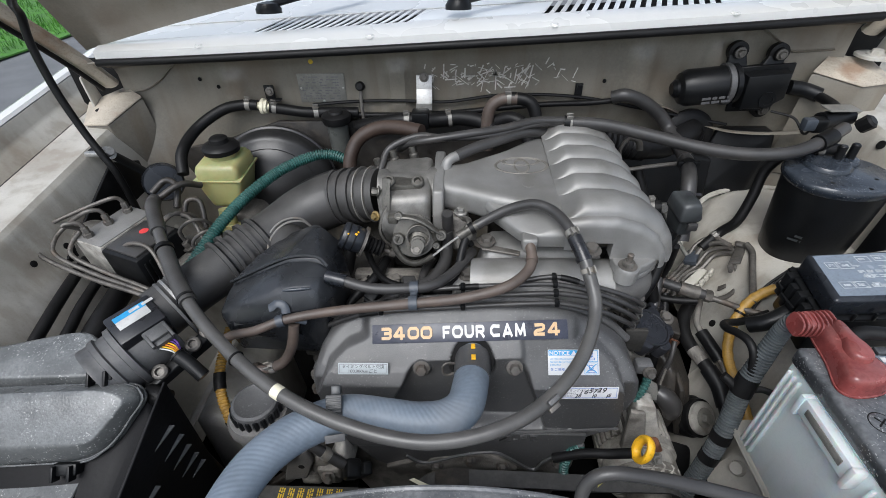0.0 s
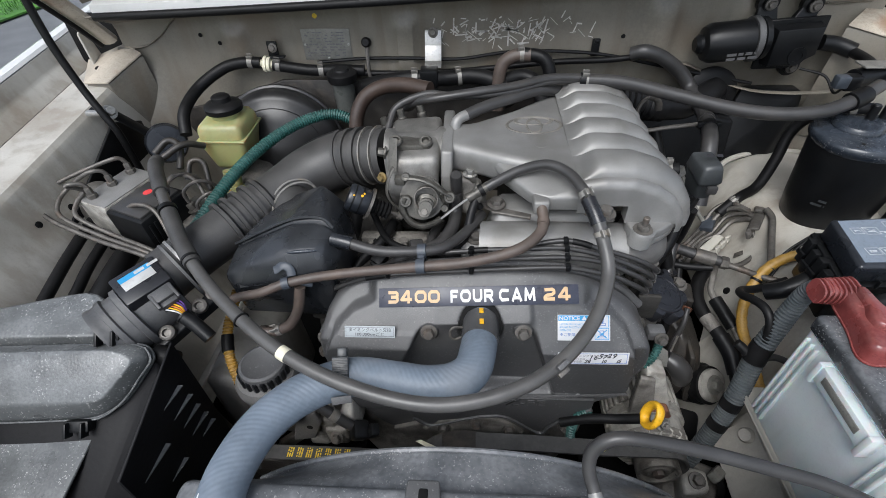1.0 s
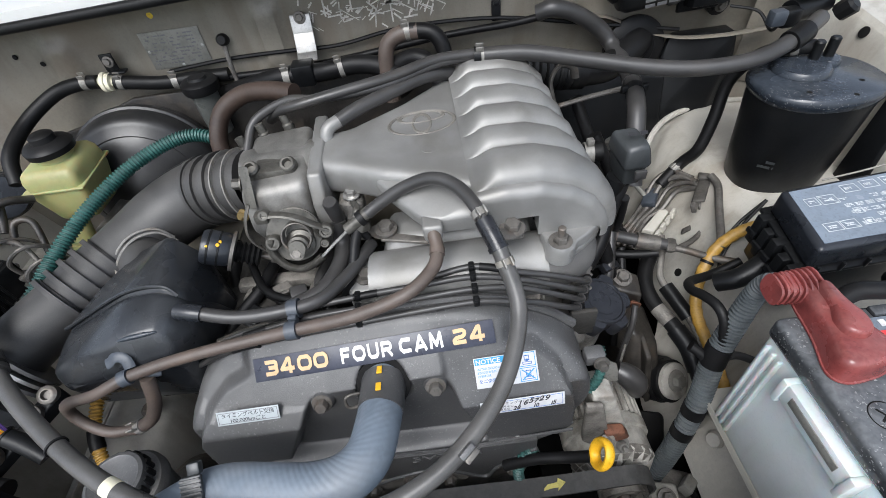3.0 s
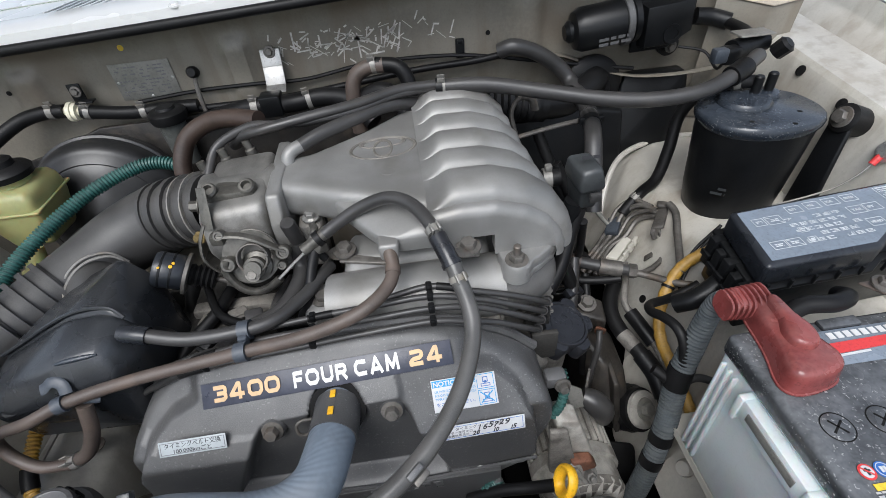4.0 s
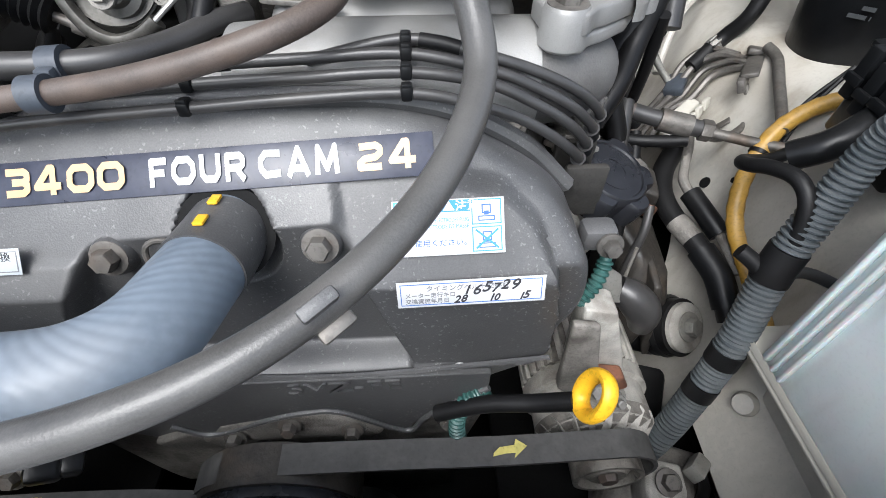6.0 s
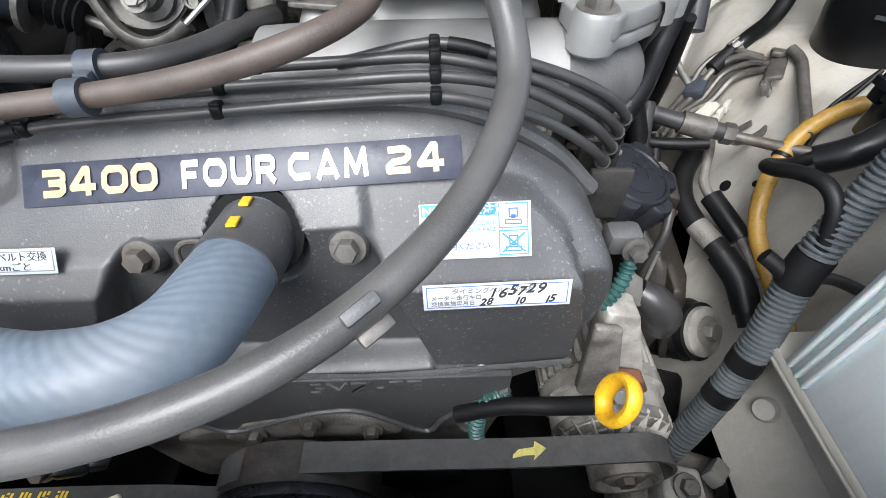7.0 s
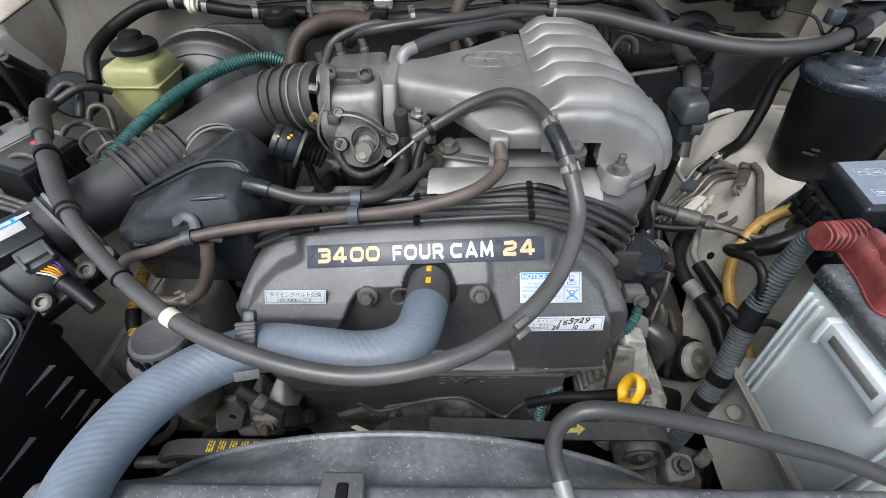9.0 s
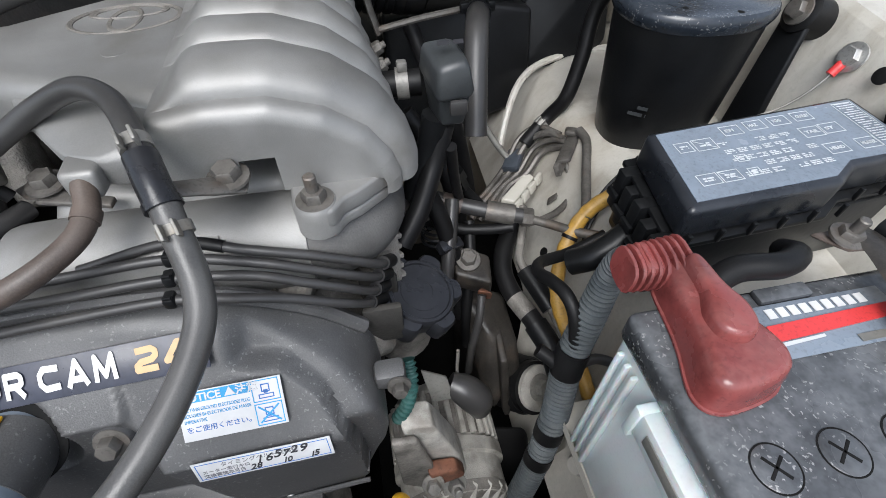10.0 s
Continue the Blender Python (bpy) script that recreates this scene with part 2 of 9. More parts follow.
VIOLET = mat("violet_wire", (0.10, 0.05, 0.22), 0.4, var=0.1, bump=0.0)
WHITE = mat("white_nylon", (0.52, 0.50, 0.44), 0.4, var=0.08, bump=0.05, dust=0.2, grit=0.0)
REDCOV = mat("red_vinyl", (0.21, 0.044, 0.041), 0.27, var=0.25, scale=30, bump=0.05, dust=0.35, dust_col=(0.30, 0.165, 0.15), stain=(0.06, 0.016, 0.016, 0.55))
TAPE = mat("cream_tape", (0.72, 0.68, 0.52), 0.5, var=0.1, bump=0.05, grit=0.0)
BRASS = mat("brass", (0.34, 0.25, 0.11), 0.45, metal=0.7, var=0.15, bump=0.1)
BLUECLIP = mat("blue_grey_plastic", (0.040, 0.048, 0.060), 0.42, var=0.2, bump=0.1, dust=0.25, dust_col=(0.13, 0.14, 0.16))
PAPER = mat("label_white", (0.57, 0.575, 0.58), 0.35, var=0.05, scale=60, bump=0.03, stain=(0.5, 0.49, 0.46, 0.3), grit=0.0)
INKNAVY = mat("label_navy", (0.022, 0.026, 0.045), 0.32, var=0.2, scale=50, bump=0.04, dust=0.25, dust_col=(0.13, 0.13, 0.15))
GOLD = mat("letter_gold", (0.56, 0.37, 0.19), 0.4, var=0.1, scale=80, bump=0.03, grit=0.0)
LETTER = mat("letter_white", (0.64, 0.64, 0.635), 0.4, var=0.06, scale=80, bump=0.03, grit=0.0)
CYAN = mat("label_cyan", (0.03, 0.28, 0.55), 0.4, var=0.08, bump=0.02, grit=0.0)
INK = mat("ink_grey", (0.16, 0.16, 0.17), 0.5, var=0.1, bump=0.0)
BLACKINK = mat("ink_black", (0.03, 0.03, 0.035), 0.5, var=0.1, bump=0.0)
FBLABEL = mat("label_sky_sheen", (0.17, 0.205, 0.25), 0.22, var=0.15, scale=20, bump=0.03, dust=0.4, dust_col=(0.24, 0.265, 0.30))
PALEINK = mat("ink_pale", (0.52, 0.55, 0.57), 0.5, var=0.12, scale=60, bump=0.0, grit=0.0)
REDINK = mat("label_red", (0.62, 0.05, 0.05), 0.35, var=0.1, bump=0.02)
BLUEINK = mat("label_blue", (0.03, 0.13, 0.42), 0.4, var=0.1, bump=0.02)
PALEYEL = mat("worn_yellow_paint", (0.50, 0.44, 0.12), 0.6, var=0.2, scale=90, bump=0.05)
YELINK = mat("label_yellow", (0.78, 0.55, 0.04), 0.4, var=0.1, bump=0.02)
GRIMY = mat("dusty_grime", (0.20, 0.188, 0.17), 0.6, metal=0.25, var=0.4, scale=40, bump=0.5, fine=260, dust=0.5, dust_col=(0.22, 0.195, 0.165), stain=(0.035, 0.031, 0.027, 0.7))
CASTPALE = mat("chalky_aluminium", (0.42, 0.405, 0.37), 0.62, metal=0.2, var=0.3, scale=50, bump=0.35, fine=800, dust=0.45, dust_col=(0.33, 0.30, 0.255), stain=(0.13, 0.11, 0.09, 0.6))
PLATE = mat("grey_plate", (0.24, 0.235, 0.215), 0.5, metal=0.4, var=0.15, scale=50, bump=0.1, dust=0.3, dust_col=(0.3, 0.27, 0.23))
SCRATCH = mat("bare_scuff", (0.60, 0.58, 0.54), 0.6, var=0.2, scale=80, bump=0.1)
ASPHALT = mat("asphalt", (0.13, 0.135, 0.14), 0.85, var=0.2, scale=3, fine=60, bump=0.4)
GRASS = mat("grass", (0.055, 0.17, 0.018), 0.7, var=0.4, scale=6, fine=40, bump=0.6)

# ---- building helpers ----


def thing(name, at, label, category, group="", kind=""):
    ob = new(name)
    ob.location = at
    ob.empty_display_size = 0.02
    return tagged(ob, label, category, group, kind)


def part(name, bm, material, parent=None, label="", smooth=40.0):
    """Links a bmesh, built in world coordinates, as one mesh object under its thing or part."""
    me = bpy.data.meshes.new(name)
    bmesh.ops.recalc_face_normals(bm, faces=bm.faces)
    bm.to_mesh(me)
    bm.free()
    me.materials.append(material)
    if smooth:
        me.polygons.foreach_set("use_smooth", [True] * len(me.polygons))
        me.set_sharp_from_angle(angle=radians(smooth))
    ob = new(name, me)
    if parent is not None:
        base = Vector((0, 0, 0))
        p = parent
        while p is not None:
            base += p.location
            p = p.parent
        ob.parent = parent
        ob.location = -base
    if label:
        ob["label"] = label
    return ob


def single(name, bm, material, label, category, group="", kind="", smooth=40.0):
    return tagged(part(name, bm, material, None, "", smooth), label, category, group, kind)


def join(*bms):
    out = bms[0]
    for b in bms[1:]:
        me = bpy.data.meshes.new("tmp")
        b.to_mesh(me)
        b.free()
        out.from_mesh(me)
        bpy.data.meshes.remove(me)
    return out


def axes(o, right, up):
    """A frame at o whose x runs to the right, y up and z out of the face."""
    r = Vector(right).normalized()
    f = r.cross(Vector(up)).normalized()
    u = f.cross(r)
    m = Matrix.Identity(4)
    for i, v in enumerate((r, u, f)):
        m.col[i][:3] = v
    m.translation = Vector(o)
    return m


def along(o, d):
    """A frame at o whose z points along d."""
    m = Vector(d).to_track_quat("Z", "Y").to_matrix().to_4x4()
    m.translation = Vector(o)
    return m


def box(c, s, bevel=0.003, m=None, seg=2, taper=1.0):
    bm = bmesh.new()
    bmesh.ops.create_cube(bm, size=1)
    for v in bm.verts:
        k = taper if v.co.z > 0 else 1.0
        v.co = Vector((v.co.x * s[0] * k, v.co.y * s[1] * k, v.co.z * s[2]))
    if bevel:
        bmesh.ops.bevel(bm, geom=bm.edges[:], offset=min(bevel, min(s) * 0.45), segments=seg, profile=0.5, affect="EDGES")
    mm = m.copy() if m else Matrix.Identity(4)
    bm.transform(Matrix.Translation(c) @ mm if m is None else mm @ Matrix.Translation(c))
    return bm


def hull(pts, bevel=0.006, seg=3):
    bm = bmesh.new()
    for p in pts:
        bm.verts.new(p)
    bmesh.ops.convex_hull(bm, input=bm.verts[:])
    bmesh.ops.delete(bm, geom=[v for v in bm.verts if not v.link_faces], context="VERTS")
    bmesh.ops.dissolve_limit(bm, angle_limit=radians(4), verts=bm.verts[:], edges=bm.edges[:])
    if bevel:
        bmesh.ops.bevel(bm, geom=bm.edges[:], offset=bevel, segments=seg, profile=0.5, affect="EDGES", clamp_overlap=True)
    return bm


def prism(outline, depth, m, bevel=0.002, seg=2):
    """An outline in the frame m (its x and y), extruded back by depth."""
    bm = bmesh.new()
    vs = [bm.verts.new((x, y, 0)) for x, y in outline]
    f = bm.faces.new(vs)
    r = bmesh.ops.extrude_face_region(bm, geom=[f])
    for v in r["geom"]:
        if isinstance(v, bmesh.types.BMVert):
            v.co.z -= depth
    if bevel:
        bmesh.ops.bevel(bm, geom=bm.edges[:], offset=bevel, segments=seg, profile=0.5, affect="EDGES", clamp_overlap=True)
    bm.transform(m)
    return bm


def lathe(profile, m, seg=32):
    """Turns a profile of (radius, height) pairs round the z axis of m."""
    bm = bmesh.new()
    rings = []
    for r, h in profile:
        if r < 1e-6:
            rings.append([bm.verts.new((0, 0, h))])
        else:
            rings.append([bm.verts.new((r * math.cos(2 * math.pi * i / seg), r * math.sin(2 * math.pi * i / seg), h)) for i in range(seg)])
    for a, b in zip(rings, rings[1:]):
        for i in range(seg):
            j = (i + 1) % seg
            q = [a[i % len(a)], a[j % len(a)], b[j % len(b)], b[i % len(b)]]
            q = [v for k, v in enumerate(q) if v not in q[:k]]
            if len(q) > 2:
                bm.faces.new(q)
    for ring in (rings[0], rings[-1]):
        if len(ring) > 2:
            bm.faces.new(ring)
    bm.transform(m)
    return bm


def spline(pts, step=0.004):
    """Points at even steps along a smooth line through pts; a point may carry a fourth value."""
    p = [np.array(q, float) for q in pts]
    p = [2 * p[0] - p[1]] + p + [2 * p[-1] - p[-2]]
    out = []
    for i in range(1, len(p) - 2):
        n = max(2, int(np.linalg.norm((p[i + 1] - p[i])[:3]) / step))
        for k in range(n):
            t = k / n
            out.append(0.5 * (2 * p[i] + (p[i + 1] - p[i - 1]) * t + (2 * p[i - 1] - 5 * p[i] + 4 * p[i + 1] - p[i + 2]) * t * t + (3 * p[i] - p[i - 1] - 3 * p[i + 1] + p[i + 2]) * t ** 3))
    out.append(p[-2])
    return out


def tube(pts, r, seg=14, step=0.005, rib=0.0, depth=0.0, caps=True, flat=1.0):
    """A hose swept along a smooth line; rib and depth give it the rings of a corrugated conduit."""
    line = spline(pts, min(step, rib / 4) if rib else step)
    P = [Vector(q[:3]) for q in line]
    R = [q[3] if len(q) > 3 else r for q in line]
    bm = bmesh.new()
    uv = bm.loops.layers.uv.new("girth")
    t = (P[1] - P[0]).normalized()
    nrm = t.cross(Vector((0, 0, 1)))
    if nrm.length < 0.1:
        nrm = t.cross(Vector((1, 0, 0)))
    nrm.normalize()
    rings, run, runs = [], 0.0, []
    for i, q in enumerate(P):
        t = (P[min(i + 1, len(P) - 1)] - P[max(i - 1, 0)]).normalized()
        nrm = (nrm - t * nrm.dot(t)).normalized()
        bi = t.cross(nrm)
        if i:
            run += (q - P[i - 1]).length
        rr = R[i]
        if rib:
            rr += depth * (math.cos(2 * math.pi * run / rib) > 0) - depth * 0.5
        rings.append([bm.verts.new(q + (nrm * math.cos(2 * math.pi * k / seg) + bi * math.sin(2 * math.pi * k / seg) * flat) * rr) for k in range(seg)])
        runs.append(run)
    g = 2 * math.pi * (R[0])
    for i in range(len(rings) - 1):
        for k in range(seg):
            j = (k + 1) % seg
            f = bm.faces.new((rings[i][k], rings[i][j], rings[i + 1][j], rings[i + 1][k]))
            for lp, (u, v) in zip(f.loops, ((k, i), (k + 1, i), (k + 1, i + 1), (k, i + 1))):
                lp[uv].uv = (u / seg * g, runs[v])
    if caps:
        bm.faces.new(rings[0])
        bm.faces.new(rings[-1])
    return bm


def band(pts, at, length, r, seg=20):
    """A short sleeve round a line of points, from the share at of its length."""
    line = [Vector(q[:3]) for q in spline(pts, 0.002)]
    total = sum((b - a).length for a, b in zip(line, line[1:]))
    run, keep = 0.0, []
    for a, b in zip(line, line[1:]):
        if at * total <= run <= at * total + length:
            keep.append(tuple(a))
        run += (b - a).length
    if len(keep) < 2:
        keep = [tuple(line[-2]), tuple(line[-1])]
    return tube([keep[0], keep[len(keep) // 2], keep[-1]] if len(keep) > 2 else keep, r, seg, 0.002)


def bolt(o, d, r=0.006, h=0.006, washer=True, stud=0.0):
    """A flanged hexagon bolt head at o, pointing along d."""
    m = along(o, d)
    bm = lathe([(r, 0.0012), (r, h * 0.82), (r * 0.86, h), (0, h)], m, 6)
    if washer:
        bm = join(bm, lathe([(r * 1.55, 0), (r * 1.5, 0.0018), (r, 0.0024)], m, 18))
    if stud:
        bm = join(bm, lathe([(r * 0.5, h), (r * 0.5, h + stud), (r * 0.38, h + stud + 0.001)], m, 10))
    return bm


def clamp(pts, at, r, length=0.011):
    """A spring clamp round a hose: a split ring with two raised ears."""
    ring = band(pts, at, length, r + 0.0012)
    line = [Vector(q[:3]) for q in spline(pts, 0.002)]
    i = min(len(line) - 2, max(1, int(at * len(line)) + 2))
    t = (line[i + 1] - line[i - 1]).normalized()
    up = (Vector((0, -0.4, 1)) - t * t.dot(Vector((0, -0.4, 1)))).normalized()
    m = axes(line[i] + up * (r + 0.004), t, t.cross(up))
    return join(ring, box((0, 0.004, 0.001), (length, 0.002, 0.009), 0.0006, m), box((0, -0.004, 0.001), (length, 0.002, 0.009), 0.0006, m))


def writing(name, text, size, m, material, parent, label="", bold=0.0, wide=1.0, align="LEFT", fit=0.0, depth=0.0002):
    """Words in the built-in font, lying in the frame m."""
    cu = bpy.data.curves.new(name, "FONT")
    cu.body, cu.size, cu.offset, cu.extrude, cu.align_x = text, size, bold, depth, align
    tmp = bpy.data.objects.new("tmp", cu)
    me = bpy.data.meshes.new_from_object(tmp)
    bpy.data.objects.remove(tmp)
    bpy.data.curves.remove(cu)
    bm = bmesh.new()
    bm.from_mesh(me)
    bpy.data.meshes.remove(me)
    if fit:
        xs = [v.co.x for v in bm.verts]
        wide = fit / (max(xs) - min(xs))
        bmesh.ops.translate(bm, verts=bm.verts, vec=(-min(xs), 0, 0))
    bm.transform(m @ Matrix.Diagonal((wide, 1, 1, 1)))
    return part(name, bm, material, parent, label, 0)


def bars(m, rows, w, h, gap, seed, density=0.8):
    """Rows of short bars in place of writing that cannot be read; rows run down from the frame's origin."""
    rng = random.Random(seed)
    bm = bmesh.new()
    for i in range(rows):
        x = 0.0
        while x < w:
            l = min(rng.uniform(1.0, 4.0) * h, w - x)
            if rng.random() < density:
                bm = join(bm, box((x + l / 2, -i * (h + gap), 0), (l, h, 0.0002), 0, m))
            x += l + h * rng.uniform(0.4, 0.9)
    return bm


def rim(m, w, h, line):
    """A thin drawn rectangle."""
    return join(*[box((x, y, 0), s, 0, m) for x, y, s in ((0, h / 2, (w + line, line, 0.0002)), (0, -h / 2, (w + line, line, 0.0002)), (-w / 2, 0, (line, h - line, 0.0002)), (w / 2, 0, (line, h - line, 0.0002)))])


def round_off(pts, times=3, tight=0.22):
    """A closed outline with its corners cut again and again, until they are round."""
    for k in range(times):
        t = tight if k == 0 else 0.25
        pts = [(a[0] + (b[0] - a[0]) * q, a[1] + (b[1] - a[1]) * q) for a, b in zip(pts, pts[1:] + pts[:1]) for q in (t, 1 - t)]
    return pts


def pillow(outline, levels, m=None, times=3):
    """A soft moulding: a rounded outline stacked at levels of (height, inset)."""
    pts = round_off(outline, times)
    n = len(pts)
    area = sum(a[0] * b[1] - b[0] * a[1] for a, b in zip(pts, pts[1:] + pts[:1]))
    bm = bmesh.new()
    rings = []
    for z, d in levels:
        ring_ = []
        for i, p in enumerate(pts):
            t = Vector((pts[(i + 1) % n][0] - pts[i - 1][0], pts[(i + 1) % n][1] - pts[i - 1][1])).normalized()
            nx, ny = (-t.y, t.x) if area > 0 else (t.y, -t.x)
            ring_.append(bm.verts.new((p[0] + nx * d, p[1] + ny * d, z)))
        rings.append(ring_)
    for a, b in zip(rings, rings[1:]):
        for i in range(n):
            bm.faces.new((a[i], a[(i + 1) % n], b[(i + 1) % n], b[i]))
    bm.faces.new(rings[0])
    bm.faces.new(rings[-1])
    if m is not None:
        bm.transform(m)
    return bm


def smooth(a, b, x):
    t = min(1.0, max(0.0, (x - a) / (b - a)))
    return t * t * (3 - 2 * t)


def sheet(xs, ys, fn, thick=0.0015):
    """A pressed sheet: a grid bent by fn(u, v), with thickness."""
    bm = bmesh.new()
    g = [[bm.verts.new(fn(u, v)) for v in ys] for u in xs]
    fs = []
    for i in range(len(xs) - 1):
        for j in range(len(ys) - 1):
            fs.append(bm.faces.new((g[i][j], g[i + 1][j], g[i + 1][j + 1], g[i][j + 1])))
    bmesh.ops.recalc_face_normals(bm, faces=fs)
    if thick:
        bmesh.ops.solidify(bm, geom=bm.faces[:], thickness=thick)
    return bm


def span(a, b, n):
    return [a + (b - a) * i / (n - 1) for i in range(n)]


STROKES = {
    "0": [[(0.0, 0.30), (0.0, 0.70), (0.16, 0.87), (0.64, 0.87), (0.80, 0.70), (0.80, 0.30), (0.64, 0.13), (0.16, 0.13), (0.0, 0.30), (0.0, 0.5)]],
    "O": [[(0.0, 0.34), (0.0, 0.66), (0.20, 0.87), (0.70, 0.87), (0.90, 0.66), (0.90, 0.34), (0.70, 0.13), (0.20, 0.13), (0.0, 0.34), (0.0, 0.5)]],
    "3": [[(0.0, 0.87), (0.66, 0.87), (0.78, 0.78), (0.78, 0.60), (0.66, 0.51), (0.22, 0.51)], [(0.62, 0.51), (0.78, 0.42), (0.78, 0.24), (0.64, 0.13), (0.0, 0.13)]],
    "4": [[(0.62, 0.0), (0.62, 0.92), (0.50, 0.92), (0.02, 0.30), (0.92, 0.30)]],
    "2": [[(0.02, 0.84), (0.64, 0.87), (0.78, 0.76), (0.78, 0.60), (0.62, 0.47), (0.20, 0.42), (0.02, 0.28), (0.02, 0.13), (0.82, 0.13)]],
    "F": [[(0.10, 0.0), (0.10, 0.87), (0.80, 0.87)], [(0.10, 0.47), (0.70, 0.47)]],
    "U": [[(0.08, 1.0), (0.08, 0.32), (0.24, 0.13), (0.68, 0.13), (0.84, 0.32), (0.84, 1.0)]],
    "R": [[(0.08, 0.0), (0.08, 0.87), (0.66, 0.87), (0.80, 0.76), (0.80, 0.56), (0.66, 0.46), (0.20, 0.46)], [(0.48, 0.46), (0.86, 0.02)]],
    "C": [[(0.86, 0.84), (0.20, 0.87), (0.0, 0.66), (0.0, 0.34), (0.20, 0.13), (0.86, 0.16)]],
    "A": [[(0.02, 0.0), (0.46, 0.95), (0.90, 0.0)], [(0.22, 0.28), (0.70, 0.28)]],
    "M": [[(0.06, 0.0), (0.12, 0.94), (0.50, 0.20), (0.88, 0.94), (0.94, 0.0)]],
}


def bold_word(name, word, h, width, m, material, parent, label="", weight=0.215):
    """A word in a wide bold face, drawn with mitred strokes and fitted to its width."""
    bm = bmesh.new()
    x0, lift = 0.0, 0.0
    for ch in word:
        for line in STROKES[ch]:
            P = [Vector((x0 + p[0], p[1] * 0.84, 0)) for p in line]
            for i, (a, b) in enumerate(zip(P, P[1:])):
                d = (b - a).normalized()
                n = Vector((-d.y, d.x, 0)) * weight * 0.5
                bm.faces.new([bm.verts.new(q + Vector((0, 0, lift))) for q in (a + n, a - n, b - n, b + n)])
                lift += 0.003
                if i:
                    bm.faces.new([bm.verts.new(a + Vector((math.cos(k * math.pi / 6), math.sin(k * math.pi / 6), 0)) * weight * 0.5 + Vector((0, 0, lift))) for k in range(12)])
                    lift += 0.003
        x0 += max(p[0] for line in STROKES[ch] for p in line) + 0.34
    w = max(v.co.x for v in bm.verts) - min(v.co.x for v in bm.verts)
    lo = min(v.co.x for v in bm.verts)
    for v in bm.verts:
        v.co = Vector(((v.co.x - lo) * width / w, v.co.y * h / 0.84, v.co.z * 0.006))
    bm.transform(m)
    return part(name, bm, material, parent, label, 0)

# ---- ground and body shell ----
MID = 0.04  # the car's middle line
TILT = 0.049  # the car leans a little on the sloping road

single("ground", box((0, 0, -0.05), (400, 400, 0.1), 0), ASPHALT, "grey asphalt road surface under the parked car", "ground", kind="structure")


def blades():
    rng = random.Random(4)
    vs, fs = [], []
    for _ in range(9000):
        x, y = -5.6 - abs(rng.gauss(0, 2.2)), rng.uniform(2.0, 16.0)
        h, a = rng.uniform(0.05, 0.16), rng.uniform(0, 6.28)
        dx, dy = math.cos(a) * 0.012, math.sin(a) * 0.012
        k = len(vs)
        vs += [(x - dx, y - dy, 0), (x + dx, y + dy, 0), (x + rng.uniform(-0.04, 0.04), y + rng.uniform(-0.04, 0.04), h)]
        fs.append((k, k + 1, k + 2))
    me = bpy.data.meshes.new("grass")
    me.from_pydata(vs, [], fs)
    me.materials.append(GRASS)
    return me


single("grass_verge", sheet(span(-40, -5.55, 30), span(-30, 60, 40), lambda u, v: (u + 0.08 * math.sin(v * 2.1), v, 0.03 + 0.02 * math.sin(u * 3 + v)), 0.02), GRASS, "bright green mown grass verge beside the road", "grass", kind="structure")
tagged(new("grass", blades()), "short bright green grass blades on the verge", "grass", kind="stuff")


# cowl panel: a pale painted sheet in front of the windscreen, with two rows of air slots
def cowl_z(x, y):
    return 1.333 + TILT * (x - MID) + 0.02 * (y - 0.9) / 0.3 - 0.005 * ((x - MID) / 0.75) ** 2 + 0.012 * math.exp(-((y - 0.93) / 0.03) ** 2)


def cowl_y(x):
    return 0.885 + 0.02 * (1 - ((x - MID) / 0.75) ** 2) * -1 + 0.02


cowl = thing("cowl_panel", (MID, 1.0, 1.32), "pale glossy painted cowl panel with two slotted air grilles", "cowl panel", kind="structure")
COWL_X = span(-0.70, 0.78, 60)
front = sheet(COWL_X, [-0.012, -0.008, 0.0, 0.02, 0.05, 0.085], lambda x, v: (x, cowl_y(x) + max(v, 0), cowl_z(x, cowl_y(x) + max(v, 0)) + (v * 1.6 if v < 0 else 0)))
part("front_sheet", front, OUTER, cowl)
part("rear_sheet", sheet(COWL_X, span(0.185, 0.45, 8), lambda x, v: (x, cowl_y(x) + v, cowl_z(x, cowl_y(x) + v))), OUTER, cowl)
SLOTS = [(-0.40, -0.075), (0.185, 0.535)]


def slat(a, b):
    return sheet(span(a, b, max(2, int((b - a) / 0.03) + 1)), span(0.086, 0.184, 4), lambda x, v: (x + (v - 0.085) * 0.35, cowl_y(x) + v, cowl_z(x, cowl_y(x) + v)))


edges = [-0.735] + [q for p in SLOTS for q in p] + [0.78]
for a, b in ((edges[0], edges[1]), (edges[2], edges[3]), (edges[4], edges[5])):
    part("plain_strip", slat(a, b), OUTER, cowl)
for a, b in SLOTS:
    n = 17
    for i in range(n):
        x = a + (b - a) * i / n
        part("slat", slat(x + (b - a) / n * 0.52, x + (b - a) / n), OUTER, cowl)
part("slot_shade", sheet(COWL_X, span(0.080, 0.190, 4), lambda x, v: (x, cowl_y(x) + v, cowl_z(x, cowl_y(x) + v) - 0.012)), DARK, cowl, "black sheet standing in for the shade under the slots")
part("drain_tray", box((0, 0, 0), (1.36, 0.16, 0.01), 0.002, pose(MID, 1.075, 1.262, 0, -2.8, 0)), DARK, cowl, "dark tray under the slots")

